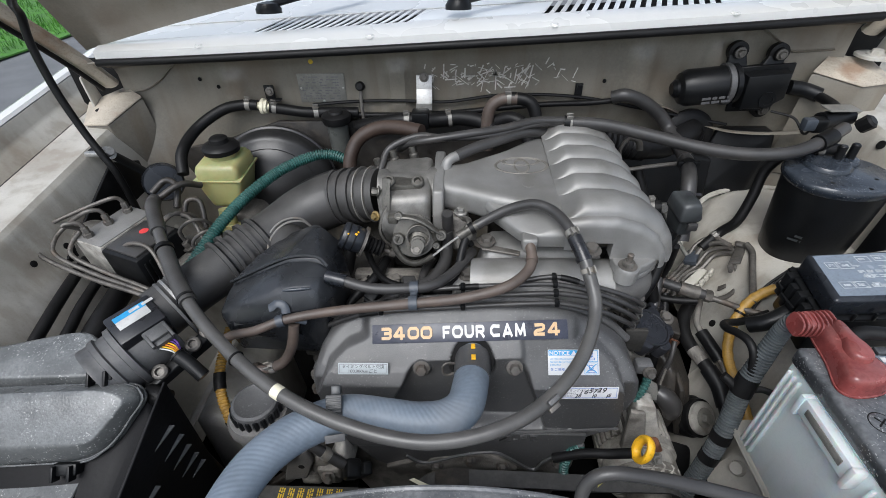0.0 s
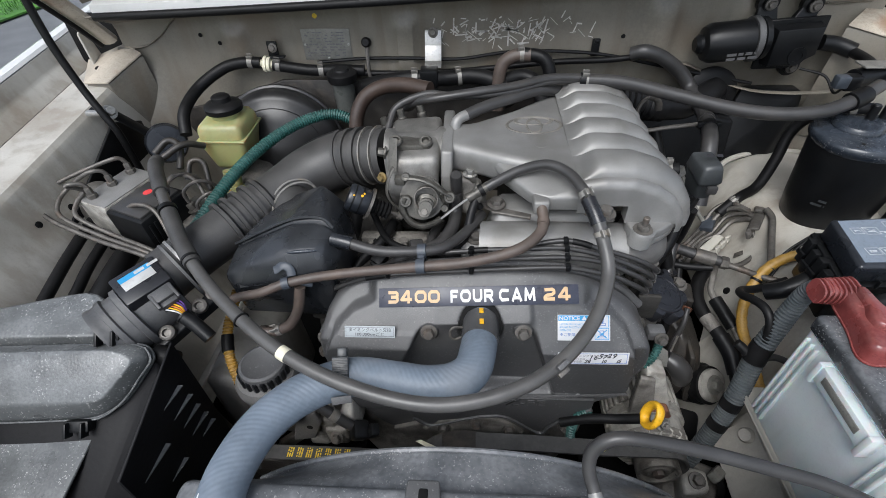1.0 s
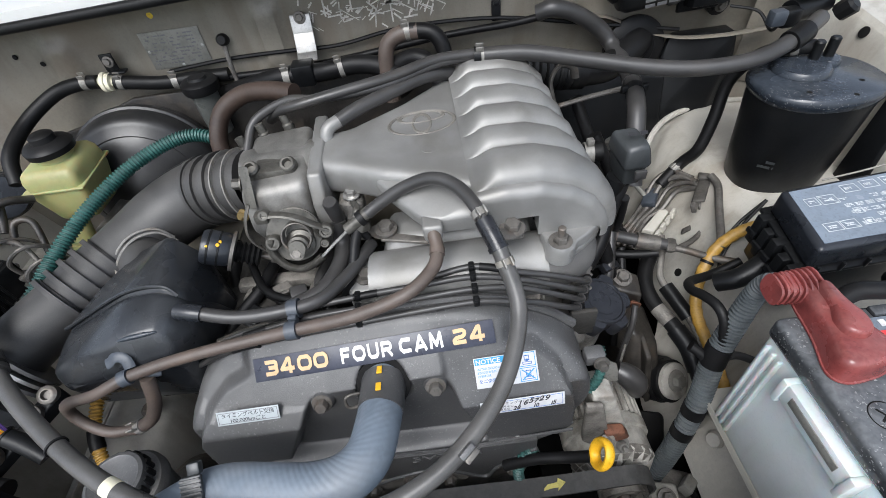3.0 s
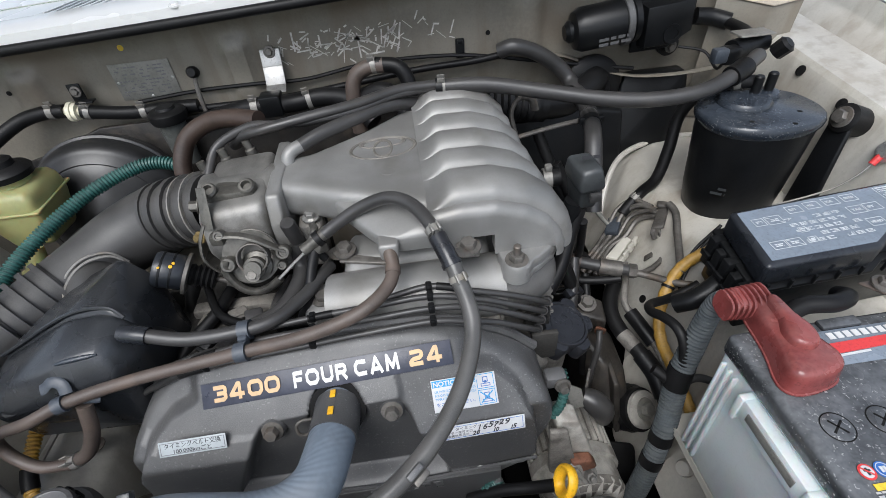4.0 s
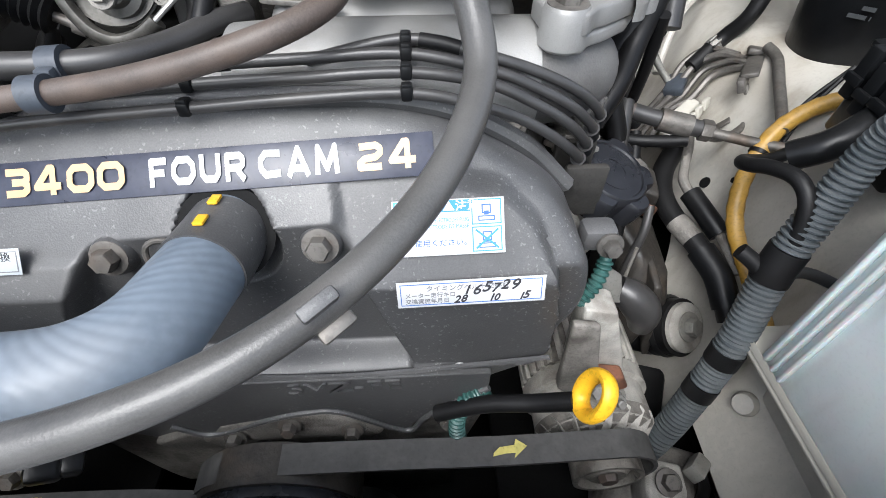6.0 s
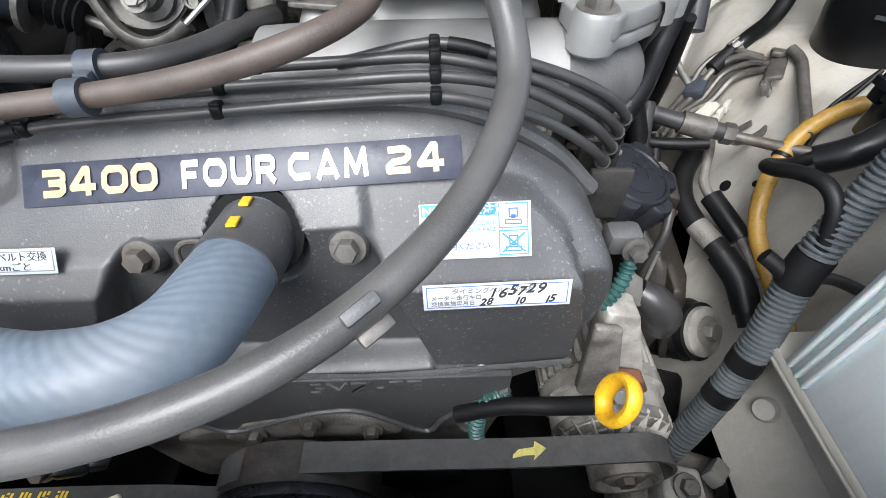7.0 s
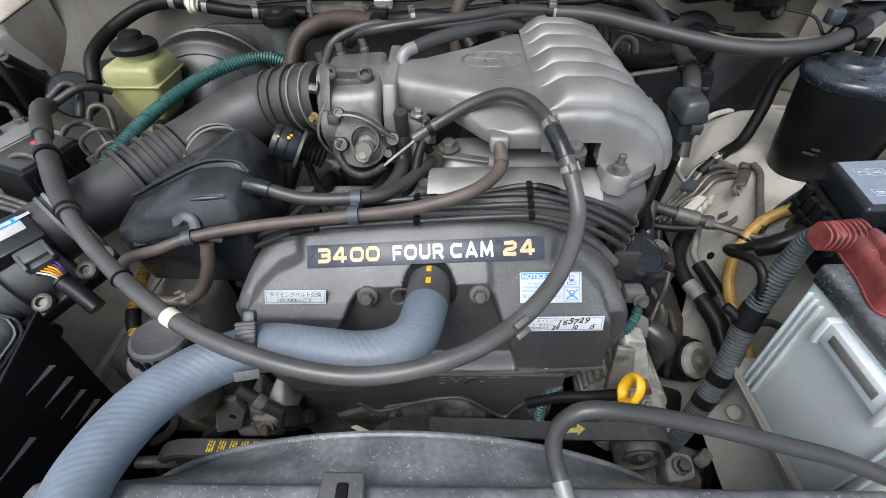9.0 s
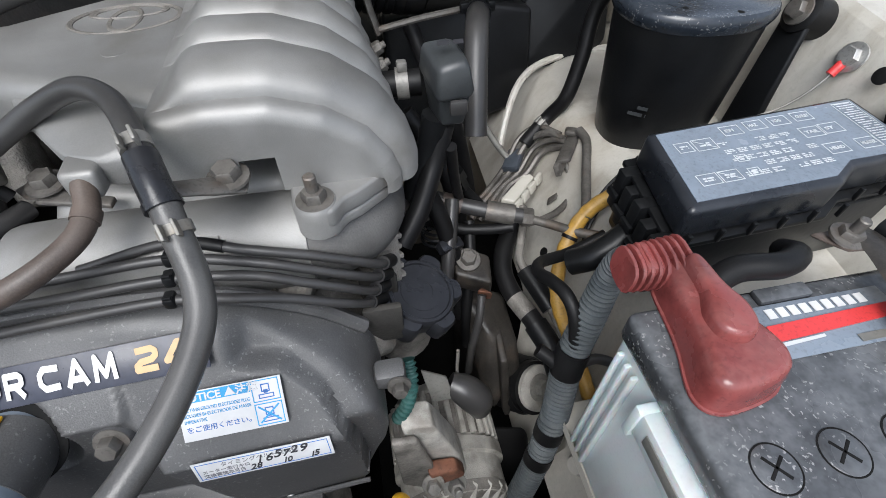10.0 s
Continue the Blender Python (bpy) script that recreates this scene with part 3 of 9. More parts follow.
seal = [(x, cowl_y(x) - 0.012, cowl_z(x, cowl_y(x)) - 0.018) for x in span(-0.69, 0.77, 14)]
single("bonnet_seal", tube(seal, 0.0075, 10, 0.02), RUBBER, "long black rubber bonnet seal along the cowl edge", "rubber seal", kind="structure")

# firewall: pressed sheet with shallow swages, its upper flange leaning forward
SWAGE = [(-0.47, 0.03), (-0.11, 0.028), (0.40, 0.03), (0.56, 0.03)]


def firewall(x, z):
    y = 0.977 + 0.016 * smooth(1.16, 1.10, z) * smooth(-0.2, 0.1, x)
    for c, w in SWAGE:
        y -= 0.011 * smooth(w, w * 0.6, abs(x - c)) * smooth(1.14, 1.17, z) * smooth(1.275, 1.245, z)
    y -= 0.075 * smooth(1.285, 1.326, z)
    y -= 0.09 * smooth(0.60, 0.80, abs(x - MID)) * (0.3 + 0.7 * smooth(1.2, 1.0, z))
    y -= 0.05 * smooth(1.10, 0.80, z)
    return (x, y, z + TILT * (x - MID) * smooth(1.12, 1.28, z))


single("wall_firewall", sheet(span(-0.705, 0.785, 150), span(0.40, 1.320, 66), firewall, 0.002), SHADEPAINT, "beige painted steel firewall with shallow pressings and scuffs", "firewall", kind="structure")


# folded lips along the lower edge of the upper firewall panel
for w, pts in (("right", [(0.40, 0.966, 1.172), (0.47, 0.964, 1.162), (0.53, 0.955, 1.135), (0.60, 0.940, 1.118), (0.68, 0.925, 1.118), (0.735, 0.905, 1.130)]),):
    single("firewall_lip_" + w, tube(pts, 0.009, 8, 0.02, flat=0.22), SHADEPAINT, "beige folded lip at the foot of the firewall panel", "firewall lip", kind="structure")
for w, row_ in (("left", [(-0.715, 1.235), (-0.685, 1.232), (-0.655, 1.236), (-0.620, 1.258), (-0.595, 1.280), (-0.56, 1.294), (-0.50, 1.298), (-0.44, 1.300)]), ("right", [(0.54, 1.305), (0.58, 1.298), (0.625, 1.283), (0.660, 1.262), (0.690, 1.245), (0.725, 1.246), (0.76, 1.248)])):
    single("cowl_flange_" + w, tube([tuple(Vector(firewall(x, z)) + Vector((0, -0.003, 0))) for x, z in row_], 0.006, 8, 0.012, flat=0.35), SHADEPAINT, "beige overlapping flange of the cowl side panel", "cowl flange", kind="structure")


# inner wings: the sheet metal on both sides, stepped up to the bonnet gutter and the outer wing
def wing(side):
    s = 1 if side > 0 else -1

    def fn(u, y):
        # u runs from the wheel-arch side up and outwards
        prof = [(0.62, 0.40), (0.66, 0.84), (0.70, 0.945), (0.735, 1.035), (0.757, 1.112), (0.763, 1.120), (0.838, 1.126), (0.843, 1.100), (0.878, 1.104), (0.905, 1.135), (0.915, 1.165)]
        k = min(len(prof) - 2, int(u))
        t = u - k
        x = prof[k][0] * (1 - t) + prof[k + 1][0] * t
        z = prof[k][1] * (1 - t) + prof[k + 1][1] * t
        z += 0.13 * (y - 0.65) * smooth(1.0, 1.1, z)
        x -= 0.05 * smooth(0.45, 0.1, y) * smooth(1.10, 0.9, z)
        if s > 0:
            x += 0.022
            z += 0.026 * smooth(0.9, 1.1, z)
        return (MID + s * x, y, z)

    us = [i + t for i in range(10) for t in (0.0, 0.15, 0.5, 0.85)] + [10.0]
    return sheet(us, span(0.0, 1.22, 60), fn, 0.0016)


single("wing_left", wing(-1), PAINT, "beige painted inner wing with bolt holes and dusty ledge", "inner wing", kind="structure")
single("wing_right", wing(1), PAINT, "beige painted inner wing with bolt holes and dusty ledge", "inner wing", kind="structure")


def outer_wing(s):
    prof = [(0.918, 1.166), (0.922, 1.172), (0.935, 1.175), (0.96, 1.165), (0.99, 1.12), (1.0, 1.0), (1.0, 0.75)]

    def fn(u, y):
        k = min(len(prof) - 2, int(u))
        t = u - k
        z = prof[k][1] * (1 - t) + prof[k + 1][1] * t
        return (MID + s * (prof[k][0] * (1 - t) + prof[k + 1][0] * t) + (0.022 if s > 0 else 0), y, z + (0.026 if s > 0 else 0) * smooth(0.9, 1.1, z) + 0.13 * (y - 0.65) * smooth(0.9, 1.1, z))

    return sheet([i * 0.5 for i in range(13)], span(-0.02, 1.4, 30), fn, 0.0016)


for s, w in ((-1, "left"), (1, "right")):
    single("outer_wing_" + w, outer_wing(s), OUTER, "pale silver-white painted outer wing edge", "car wing", kind="structure")
    g = [(MID + s * 0.860 + (0.022 if s > 0 else 0), y, 1.107 + (0.026 if s > 0 else 0) + 0.13 * (y - 0.65)) for y in span(0.0, 1.0, 8)]
    single("gutter_gap_" + w, tube(g, 0.013, 8, 0.03, flat=0.5), RUBBER, "black strip standing in for the shaded gap in the wing gutter", "rubber seal", kind="structure")


def hole(o, d, r=0.006):
    return lathe([(r, 0.0003), (r, 0.0012), (r * 0.9, 0.0016), (0, 0.0016)], along(o, d), 14)


# the raised bonnet leans forward over the bay; only its lower rear corners come into view
def bonnet(u, v):
    x = MID + u * (0.78 + 0.02 * v)
    return (x, 0.95 - 0.47 * v, 1.442 + TILT * (x - MID) - 0.105 * abs(u) ** 1.5 + 0.82 * v)


lid = thing("bonnet", (MID, 0.95, 1.30), "raised car bonnet seen from below, beige inner panel", "bonnet")
part("inner_panel", sheet(span(-1, 1, 50), span(0, 1, 14), bonnet, 0.012), SHADEPAINT, lid)
for s in (-1, 1):
    flank = [(MID + s * (0.765 + 0.01 * k), 0.946 - 0.020 * k - 0.006 * k * k, 1.262 + TILT * s * 0.76 + 0.036 * k + 0.004 * k * k) for k in range(6)]
    flank = [(x, y, z + (0.018 if s > 0 else 0.0)) for x, y, z in flank]
    part("flank", tube(flank, 0.027, 12, 0.01, flat=0.5), RUST, lid, "dusty folded side flange")
    part("edge_seal", tube([(x + s * 0.006, y - 0.018, z - 0.008) for x, y, z in flank], 0.005, 10, 0.01), RUBBER, lid, "black rubber edge strip")
    fx, fz = MID + s * 0.785, 1.205 + TILT * s * 0.785 + (0.03 if s > 0 else 0.0)
    hinge = part("hinge", hull([(fx + s * 0.02, 0.925, fz), (fx + s * 0.025, 0.925, fz), (fx + s * 0.02, 0.965, fz), (fx + s * 0.025, 0.965, fz), (fx + s * 0.022, 0.925, fz + 0.075), (fx + s * 0.027, 0.925, fz + 0.075), (fx + s * 0.022, 0.945, fz + 0.085)], 0.002), PAINT, lid, "beige painted hinge arm")
    part("hinge_foot", pillow([(fx - 0.028, 0.905), (fx + 0.028, 0.905), (fx + 0.028, 0.965), (fx - 0.028, 0.965)], [(fz - 0.003, 0), (fz + 0.002, 0), (fz + 0.004, 0.003)]), PAINT, hinge)
    part("bolt", bolt((fx - s * 0.004, 0.925, fz + 0.004), (0, -0.1, 1), 0.011, 0.010), PAINT, hinge)
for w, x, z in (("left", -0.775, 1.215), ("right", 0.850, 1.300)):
    single("hinge_well_shade_" + w, hull([(x + a, y, z + c) for a in (-0.075, 0.055) for y in (1.000, 1.012) for c in (-0.08, 0.045)], 0.004), DARK, "black slab standing in for the shaded well behind the bonnet hinge", "hinge well", kind="structure")
SHELF = {"left": [(-0.765, 0.872, 1.163), (-0.713, 0.870, 1.164), (-0.664, 0.940, 1.199), (-0.705, 0.962, 1.212), (-0.80, 0.955, 1.180)], "right": [(0.718, 0.925, 1.249), (0.791, 0.880, 1.234), (0.850, 0.885, 1.240), (0.840, 0.955, 1.262), (0.765, 0.965, 1.270)]}
for w, pts in SHELF.items():
    s = -1 if w == "left" else 1
    single("corner_shelf_" + w, hull(pts + [(x, y, z - 0.004) for x, y, z in pts], 0.001, 1), RUST, "beige corner shelf with rust-stained edges", "corner shelf", kind="structure")
    single("corner_panel_" + w, hull([(x, y + 0.004, z - 0.005) for x, y, z in pts[:3]] + [(pts[0][0], pts[0][1] + 0.02, 1.02), (pts[1][0], pts[1][1] + 0.02, 1.02), (pts[2][0], pts[2][1] + 0.02, 1.04)], 0.003), SHADEPAINT, "beige upright panel under the corner shelf", "body panel", kind="structure")
    for t in (0.35, 0.7):
        p = Vector(pts[0]).lerp(Vector(pts[2]), t)
        single("shelf_hole", hole(p + Vector((s * 0.018, 0.012, 0.0035)), (0, -0.3, 1), 0.006), DARK, "small dark slot in the corner shelf", "hole", "shelf holes", "structure")

# wiper arms resting on the cowl
for o, d in (((-0.37, 1.01, 1.345), (0.17, 0.14, 0.02)), ((0.02, 0.99, 1.352), (0.26, 0.14, 0.02))):
    w = thing("windscreen_wiper", o, "black wiper arm with a rounded pivot cap on the cowl", "wiper", "windscreen wipers")
    part("pivot", lathe([(0.026, 0), (0.026, 0.008), (0.02, 0.018), (0, 0.022)], along(o, (0, 0.1, 1)), 20), PLASTIC, w)
    a, b = Vector(o) + Vector((0, 0, 0.014)), Vector(o) + Vector(d)
    part("arm", tube([tuple(a), tuple(a.lerp(b, 0.5) + Vector((0, 0, 0.008))), tuple(b)], 0.011, 10, 0.01, flat=0.6), PLASTIC, w)
for x in (-0.48, -0.145, 0.195, 0.515):
    single("cowl_screw", bolt((x, cowl_y(x) + 0.006, cowl_z(x, cowl_y(x)) + 0.001), (0, -0.2, 1), 0.006, 0.004), OUTER, "small painted screw on the cowl edge", "screw", "cowl screws")

# the floor of the bay on the right: strut tower and apron
def apron(x, y):
    x += 0.035 * smooth(0.50, 0.62, y) * (0.80 - x) / 0.33
    z = 0.745 + 1.9 * (x - 0.49) + 0.10 * (y - 0.375)
    top = 0.975 - 0.02 * smooth(0.6, 0.3, y)
    if z > top - 0.04:
        z = top - 0.04 * math.exp(-(z - top + 0.04) / 0.04)
    r = math.hypot(x - 0.72, y - 0.72)
    z += 0.014 * smooth(0.215, 0.195, r)
    z -= 0.10 * smooth(0.085, 0.060, math.hypot(x - 0.478, y - 0.485))
    return (x, y, max(z, 0.5))


single("apron_right", sheet(span(0.468, 0.80, 64), span(0.05, 0.99, 90), apron, 0.002), PAINT, "beige painted inner apron and strut tower, dusty", "apron", kind="structure")


def apron_l(x, y):
    z = 0.70 + 1.6 * max(0.0, -(x + 0.52))
    top = 0.94
    if z > top - 0.06:
        z = top - 0.06 * math.exp(-(z - top + 0.06) / 0.06)
    z += 0.02 * smooth(0.235, 0.20, math.hypot(x + 0.70, y - 0.66))
    return (x, y, z)


single("apron_left", sheet(span(-0.78, -0.47, 50), span(0.05, 0.99, 70), apron_l, 0.002), PAINT, "beige painted inner apron with harness clips", "apron", kind="structure")
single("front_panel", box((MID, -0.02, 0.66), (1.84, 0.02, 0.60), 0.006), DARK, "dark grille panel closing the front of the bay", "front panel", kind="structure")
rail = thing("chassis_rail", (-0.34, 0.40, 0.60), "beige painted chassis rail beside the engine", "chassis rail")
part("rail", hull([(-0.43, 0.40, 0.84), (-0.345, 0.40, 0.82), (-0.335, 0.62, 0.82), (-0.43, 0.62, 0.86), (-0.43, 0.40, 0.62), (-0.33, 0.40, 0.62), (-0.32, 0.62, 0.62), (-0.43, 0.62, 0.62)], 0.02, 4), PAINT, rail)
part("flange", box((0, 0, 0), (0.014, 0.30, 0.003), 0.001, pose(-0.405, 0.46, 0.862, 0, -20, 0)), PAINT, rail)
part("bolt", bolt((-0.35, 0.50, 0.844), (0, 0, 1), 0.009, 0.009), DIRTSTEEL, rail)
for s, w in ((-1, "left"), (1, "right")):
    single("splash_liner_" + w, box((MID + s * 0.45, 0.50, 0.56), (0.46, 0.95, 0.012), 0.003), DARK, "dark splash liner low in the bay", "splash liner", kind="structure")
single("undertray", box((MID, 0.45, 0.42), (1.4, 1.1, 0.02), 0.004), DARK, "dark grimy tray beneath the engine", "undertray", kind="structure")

# ---- engine ----
# block, heads and valve covers: the dark mass that carries everything above
block = thing("engine_block", (MID, 0.60, 0.45), "grimy cast engine block and cylinder heads", "engine")
part("crankcase", hull([(MID + x, y, z) for x in (-0.17, 0.17) for y in (0.40, 0.85) for z in (0.44, 0.80)], 0.02), ENGINE, block)
for s in (-1, 1):
    part("cylinder_head", hull([(MID + s * 0.05, y, 0.98) for y in (0.45, 0.86)] + [(MID + s * 0.20, y, 1.0) for y in (0.45, 0.86)] + [(MID + s * 0.26, y, 0.93) for y in (0.45, 0.86)] + [(MID + s * 0.22, y, 0.74) for y in (0.45, 0.86)] + [(MID + s * 0.05, y, 0.74) for y in (0.45, 0.86)], 0.015), ENGINE, block)
    cov = part("valve_cover", hull([(MID + s * 0.13, y, 1.02) for y in (0.455, 0.84)] + [(MID + s * 0.22, y, 1.005) for y in (0.455, 0.84)] + [(MID + s * 0.275, y, 0.93) for y in (0.455, 0.84)] + [(MID + s * 0.14, y, 0.93) for y in (0.455, 0.84)], 0.014), ENGINE if s < 0 else ALUDARK, block)
    for i in range(7):
        y = 0.47 + 0.035 * i
        part("fin", box((MID + s * 0.262, y, 0.972), (0.035, 0.008, 0.05), 0.003, None), ENGINE, cov)

# timing cover: one moulding, its relief pressed in
OUT = [(-0.195, 0.93), (-0.19, 0.975), (-0.165, 1.015), (-0.12, 1.041), (-0.05, 1.052), (0.05, 1.058), (0.13, 1.058), (0.18, 1.050), (0.225, 1.030), (0.265, 1.003), (0.288, 0.970), (0.294, 0.935), (0.287, 0.903), (0.265, 0.872), (0.235, 0.851), (0.200, 0.826), (0.172, 0.800), (0.158, 0.768), (0.11, 0.779), (0.065, 0.800), (0.035, 0.803), (-0.01, 0.790), (-0.06, 0.752), (-0.10, 0.735), (-0.135, 0.770), (-0.165, 0.83), (-0.185, 0.88)]


def line_at(pts, x):
    for (a, p), (b, q) in zip(pts, pts[1:]):
        if a <= x <= b:
            return p + (q - p) * (x - a) / (b - a)
    return pts[0][1] if x < pts[0][0] else pts[-1][1]


CREST_R = [(0.118, 1.022), (0.19, 1.022), (0.226, 1.018), (0.250, 0.998), (0.264, 0.968), (0.270, 0.930), (0.271, 0.80)]
CREST_L = [(-0.186, 0.80), (-0.182, 0.955), (-0.166, 0.988), (-0.14, 1.008), (-0.11, 1.018), (-0.03, 1.022)]


def cover_y(x, z):
    """Depth of the cover's face: an upright lower part, two raised pads, the lettered ledge and an arched shoulder."""
    left = smooth(-0.034, -0.046, x + 0.45 * (1.0 - z))
    right = smooth(0.116, 0.126, x + 0.30 * (z - 1.0))
    pad = left * smooth(0.884, 0.894, z) + right
    ledge_y = 0.4292 + 1.043 * (z - 1.0322 - 0.065 * (x - 0.0395))
    y = 0.3735 + 0.90 * max(0.0, z - 0.973)
    y = y * pad + (1 - pad) * (0.3735 + 0.026 * smooth(0.866, 0.878, z))
    y = max(y, ledge_y) if z > 0.99 else y
    crest = line_at(CREST_R, x) if x > 0.04 else line_at(CREST_L, x)
    if x > 0.271 or x < -0.186:
        crest = 0.0
    y += 0.016 * smooth(crest - 0.002, crest + 0.003, z) * smooth(0.86, 0.90, z) * (smooth(0.186, 0.205, x) + smooth(-0.105, -0.12, x))
    y -= 0.003 * smooth(0.004, 0.0, abs(z - 0.872))
    y += 0.020 * smooth(0.034, 0.027, math.hypot(x - 0.046, (z - 0.992) * 0.9))
    y += 0.006 * smooth(0.812, 0.800, z)
    return y


def moulding(outline, fn, back, n=200, rings=46):
    pts = spline([(x, 0, z) for x, z in outline] + [(outline[0][0], 0, outline[0][1])], 0.002)[:-1]
    step = len(pts) / n
    edge = [pts[int(i * step)] for i in range(n)]
    cx, cz = sum(p[0] for p in edge) / n, sum(p[2] for p in edge) / n
    bm = bmesh.new()
    loops = []
    for k in range(rings + 1):
        f = 1 - (1 - k / rings) ** 1.0
        loop = []
        for p in edge:
            x, z = cx + (p[0] - cx) * f, cz + (p[2] - cz) * f
            d = (1 - f) * math.hypot(p[0] - cx, p[2] - cz)
            rnd = 0.009 * (1 - math.sqrt(max(0.0, 1 - max(0.0, 1 - d / 0.009) ** 2)))
            loop.append(bm.verts.new((x, fn(x, z) + rnd, z)))
            if k == 0:
                break
        loops.append(loop)
    loops.append([bm.verts.new((v.co.x, back, v.co.z)) for v in loops[-1]])
    for j in range(n):
        bm.faces.new((loops[0][0], loops[1][j], loops[1][(j + 1) % n]))
    for a, b in zip(loops[1:], loops[2:]):
        for j in range(n):
            i = (j + 1) % n
            bm.faces.new((a[j], a[i], b[i], b[j]))
    bm.faces.new(loops[-1])
    return bm


tcover = thing("timing_cover", (0.045, 0.40, 0.75), "dusty black plastic timing belt cover with lettered strip and stickers", "engine cover")
part("cover", moulding(OUT, cover_y, 0.475, 340, 120), COVER, tcover, smooth=50)
part("top_lip", tube([(-0.185, 0.462, 0.99), (-0.15, 0.462, 1.028), (-0.09, 0.462, 1.052), (0.05, 0.462, 1.062), (0.17, 0.462, 1.058), (0.24, 0.462, 1.028), (0.285, 0.462, 0.985)], 0.007, 8, 0.01), COVER, tcover)
part("hose_opening", lathe([(0.0315, 0.0), (0.0315, 0.0012), (0.030, 0.0016), (0, 0.0016)], along((0.046, 0.4035, 1.000), (0, -0.78, 0.62)), 40), DARK, tcover, "dark opening for the hose neck")
for x, z in ((-0.028, 0.99), (0.106, 0.995)):
    part("boss", lathe([(0.0145, -0.01), (0.0140, 0.012), (0.012, 0.016), (0, 0.016)], along((x, 0.408, z - 0.006), (0, -0.9, 0.42)), 24), COVER, tcover)
    part("bolt", bolt((x, 0.3945, z), (0, -0.9, 0.42), 0.0080, 0.011), DIRTSTEEL, tcover, "hexagon bolt")
part("rivet", lathe([(0.004, 0), (0.0036, 0.0015), (0, 0.002)], along((0.199, 0.3725, 0.873), (0, -1, 0)), 12), STEEL, tcover)
for x, z in ((0.301, 0.972), (-0.19, 0.92), (-0.185, 0.955)):
    lug = part("lug", box((x, 0.42, z), (0.026, 0.02, 0.02), 0.005), COVER, tcover)
    part("bolt", bolt((x + 0.006 * (1 if x > 0 else -1), 0.408, z), (0, -1, 0.25), 0.0065, 0.010), DIRTSTEEL, lug)
part("rib", tube([(-0.16, 0.368, 0.868), (0.0, 0.372, 0.868), (0.12, 0.37, 0.868), (0.27, 0.369, 0.885)], 0.0022, 6, 0.01), COVER, tcover)


def patch(m, w, h, material, name, parent, label="", lift=0.0, r=0.0015):
    return part(name, box((0, 0, lift), (w, h, 0.0006), r if r < 0.0002 else 0.0002, m), material, parent, label)


ledge = axes((0.0395, 0.4278, 1.0322), (1, -0.001, 0.065), (0, 0.72, 0.69))
strip = part("name_strip", box((0, 0, 0), (0.283, 0.0275, 0.0008), 0.0003, ledge), INKNAVY, tcover, "dark blue strip with raised lettering")
row = ledge @ Matrix.Translation((0, -0.0085, 0.0006))
for word, x, w, ink, tone in (("3400", -0.1275, 0.075, GOLD, "gold numerals"), ("FOUR", -0.0375, 0.0610, LETTER, "white capitals"), ("CAM", 0.0313, 0.0507, LETTER, "white capitals"), ("24", 0.093, 0.037, GOLD, "pale gold numerals")):
    bold_word("lettering", word, 0.0182, w, row @ Matrix.Translation((x, 0, 0.0004)), ink, strip, tone)

m = axes((-0.112, 0.392, 0.9925), (1, 0, 0.02), (0, 0.62, 0.78))
m.translation = Vector((-0.112, 0.3915, 0.9925)) + m.col[2].to_3d() * 0.0045
st = patch(m, 0.073, 0.0165, STICKER, "sticker", tcover, "white sticker with printed replacement interval")
part("border", rim(m @ Matrix.Translation((0, 0, 0.0004)), 0.069, 0.0125, 0.0006), INK, st)
writing("print", "タイミングベルト交換", 0.0062, m @ Matrix.Translation((-0.031, 0.0008, 0.0004)), BLACKINK, st, "", 0, 1.0)
writing("print", "100,000kmごと", 0.0058, m @ Matrix.Translation((-0.022, -0.0055, 0.0004)), BLACKINK, st, "", 0, 1.15)

m = axes((0.190, 0.401, 1.003), (1, 0, 0.03), (0, 0.66, 0.75))
m.translation = Vector((0.189, 0.4005, 1.0025)) + m.col[2].to_3d() * 0.004
nt = patch(m, 0.072, 0.036, PAPER, "sticker", tcover, "white and blue notice sticker with pictograms")
up = m @ Matrix.Translation((0, 0, 0.0004))
part("heading", box((-0.0105, 0.0135, 0), (0.049, 0.0075, 0.0003), 0, up), CYAN, nt, "blue heading band")
writing("print", "NOTICE ▲注意", 0.0074, up @ Matrix.Translation((-0.034, 0.0108, 0.0003)), PAPER, nt, "", 0.0002, 1.05)
for k, words in enumerate(("USE TWIN GROUND ELECTRODES PLUG", "BOUGIES BI-ELECTRODE DE MASSE", "IMPERATIVE")):
    writing("print", words, 0.0036, up @ Matrix.Translation((-0.033, 0.0035 - 0.0042 * k, 0)), CYAN, nt, fit=0.046 if k < 2 else 0.015)
writing("print", "をご使用ください。", 0.0048, up @ Matrix.Translation((-0.033, -0.0115, 0)), BLUEINK, nt, "", 0, 1.1)
for k, y in enumerate((0.009, -0.0085)):
    q = up @ Matrix.Translation((0.0245, y, 0))
    part("pictogram_frame", rim(q, 0.0185, 0.0155, 0.0007), CYAN, nt)
    part("pictogram", join(rim(q @ Matrix.Translation((0, 0.0018, 0)), 0.0052, 0.0052, 0.0008), rim(q @ Matrix.Translation((0, -0.0042, 0)), 0.0100, 0.0026, 0.0007), box((0, -0.0008, 0), (0.0030, 0.0026, 0.0002), 0, q)), BLUEINK, nt)
    if k:
        part("cross", join(*[box((0, 0, 0.0002), (0.019, 0.0012, 0.0002), 0, q @ Matrix.Rotation(s * 0.7, 4, "Z")) for s in (-1, 1)]), CYAN, nt)

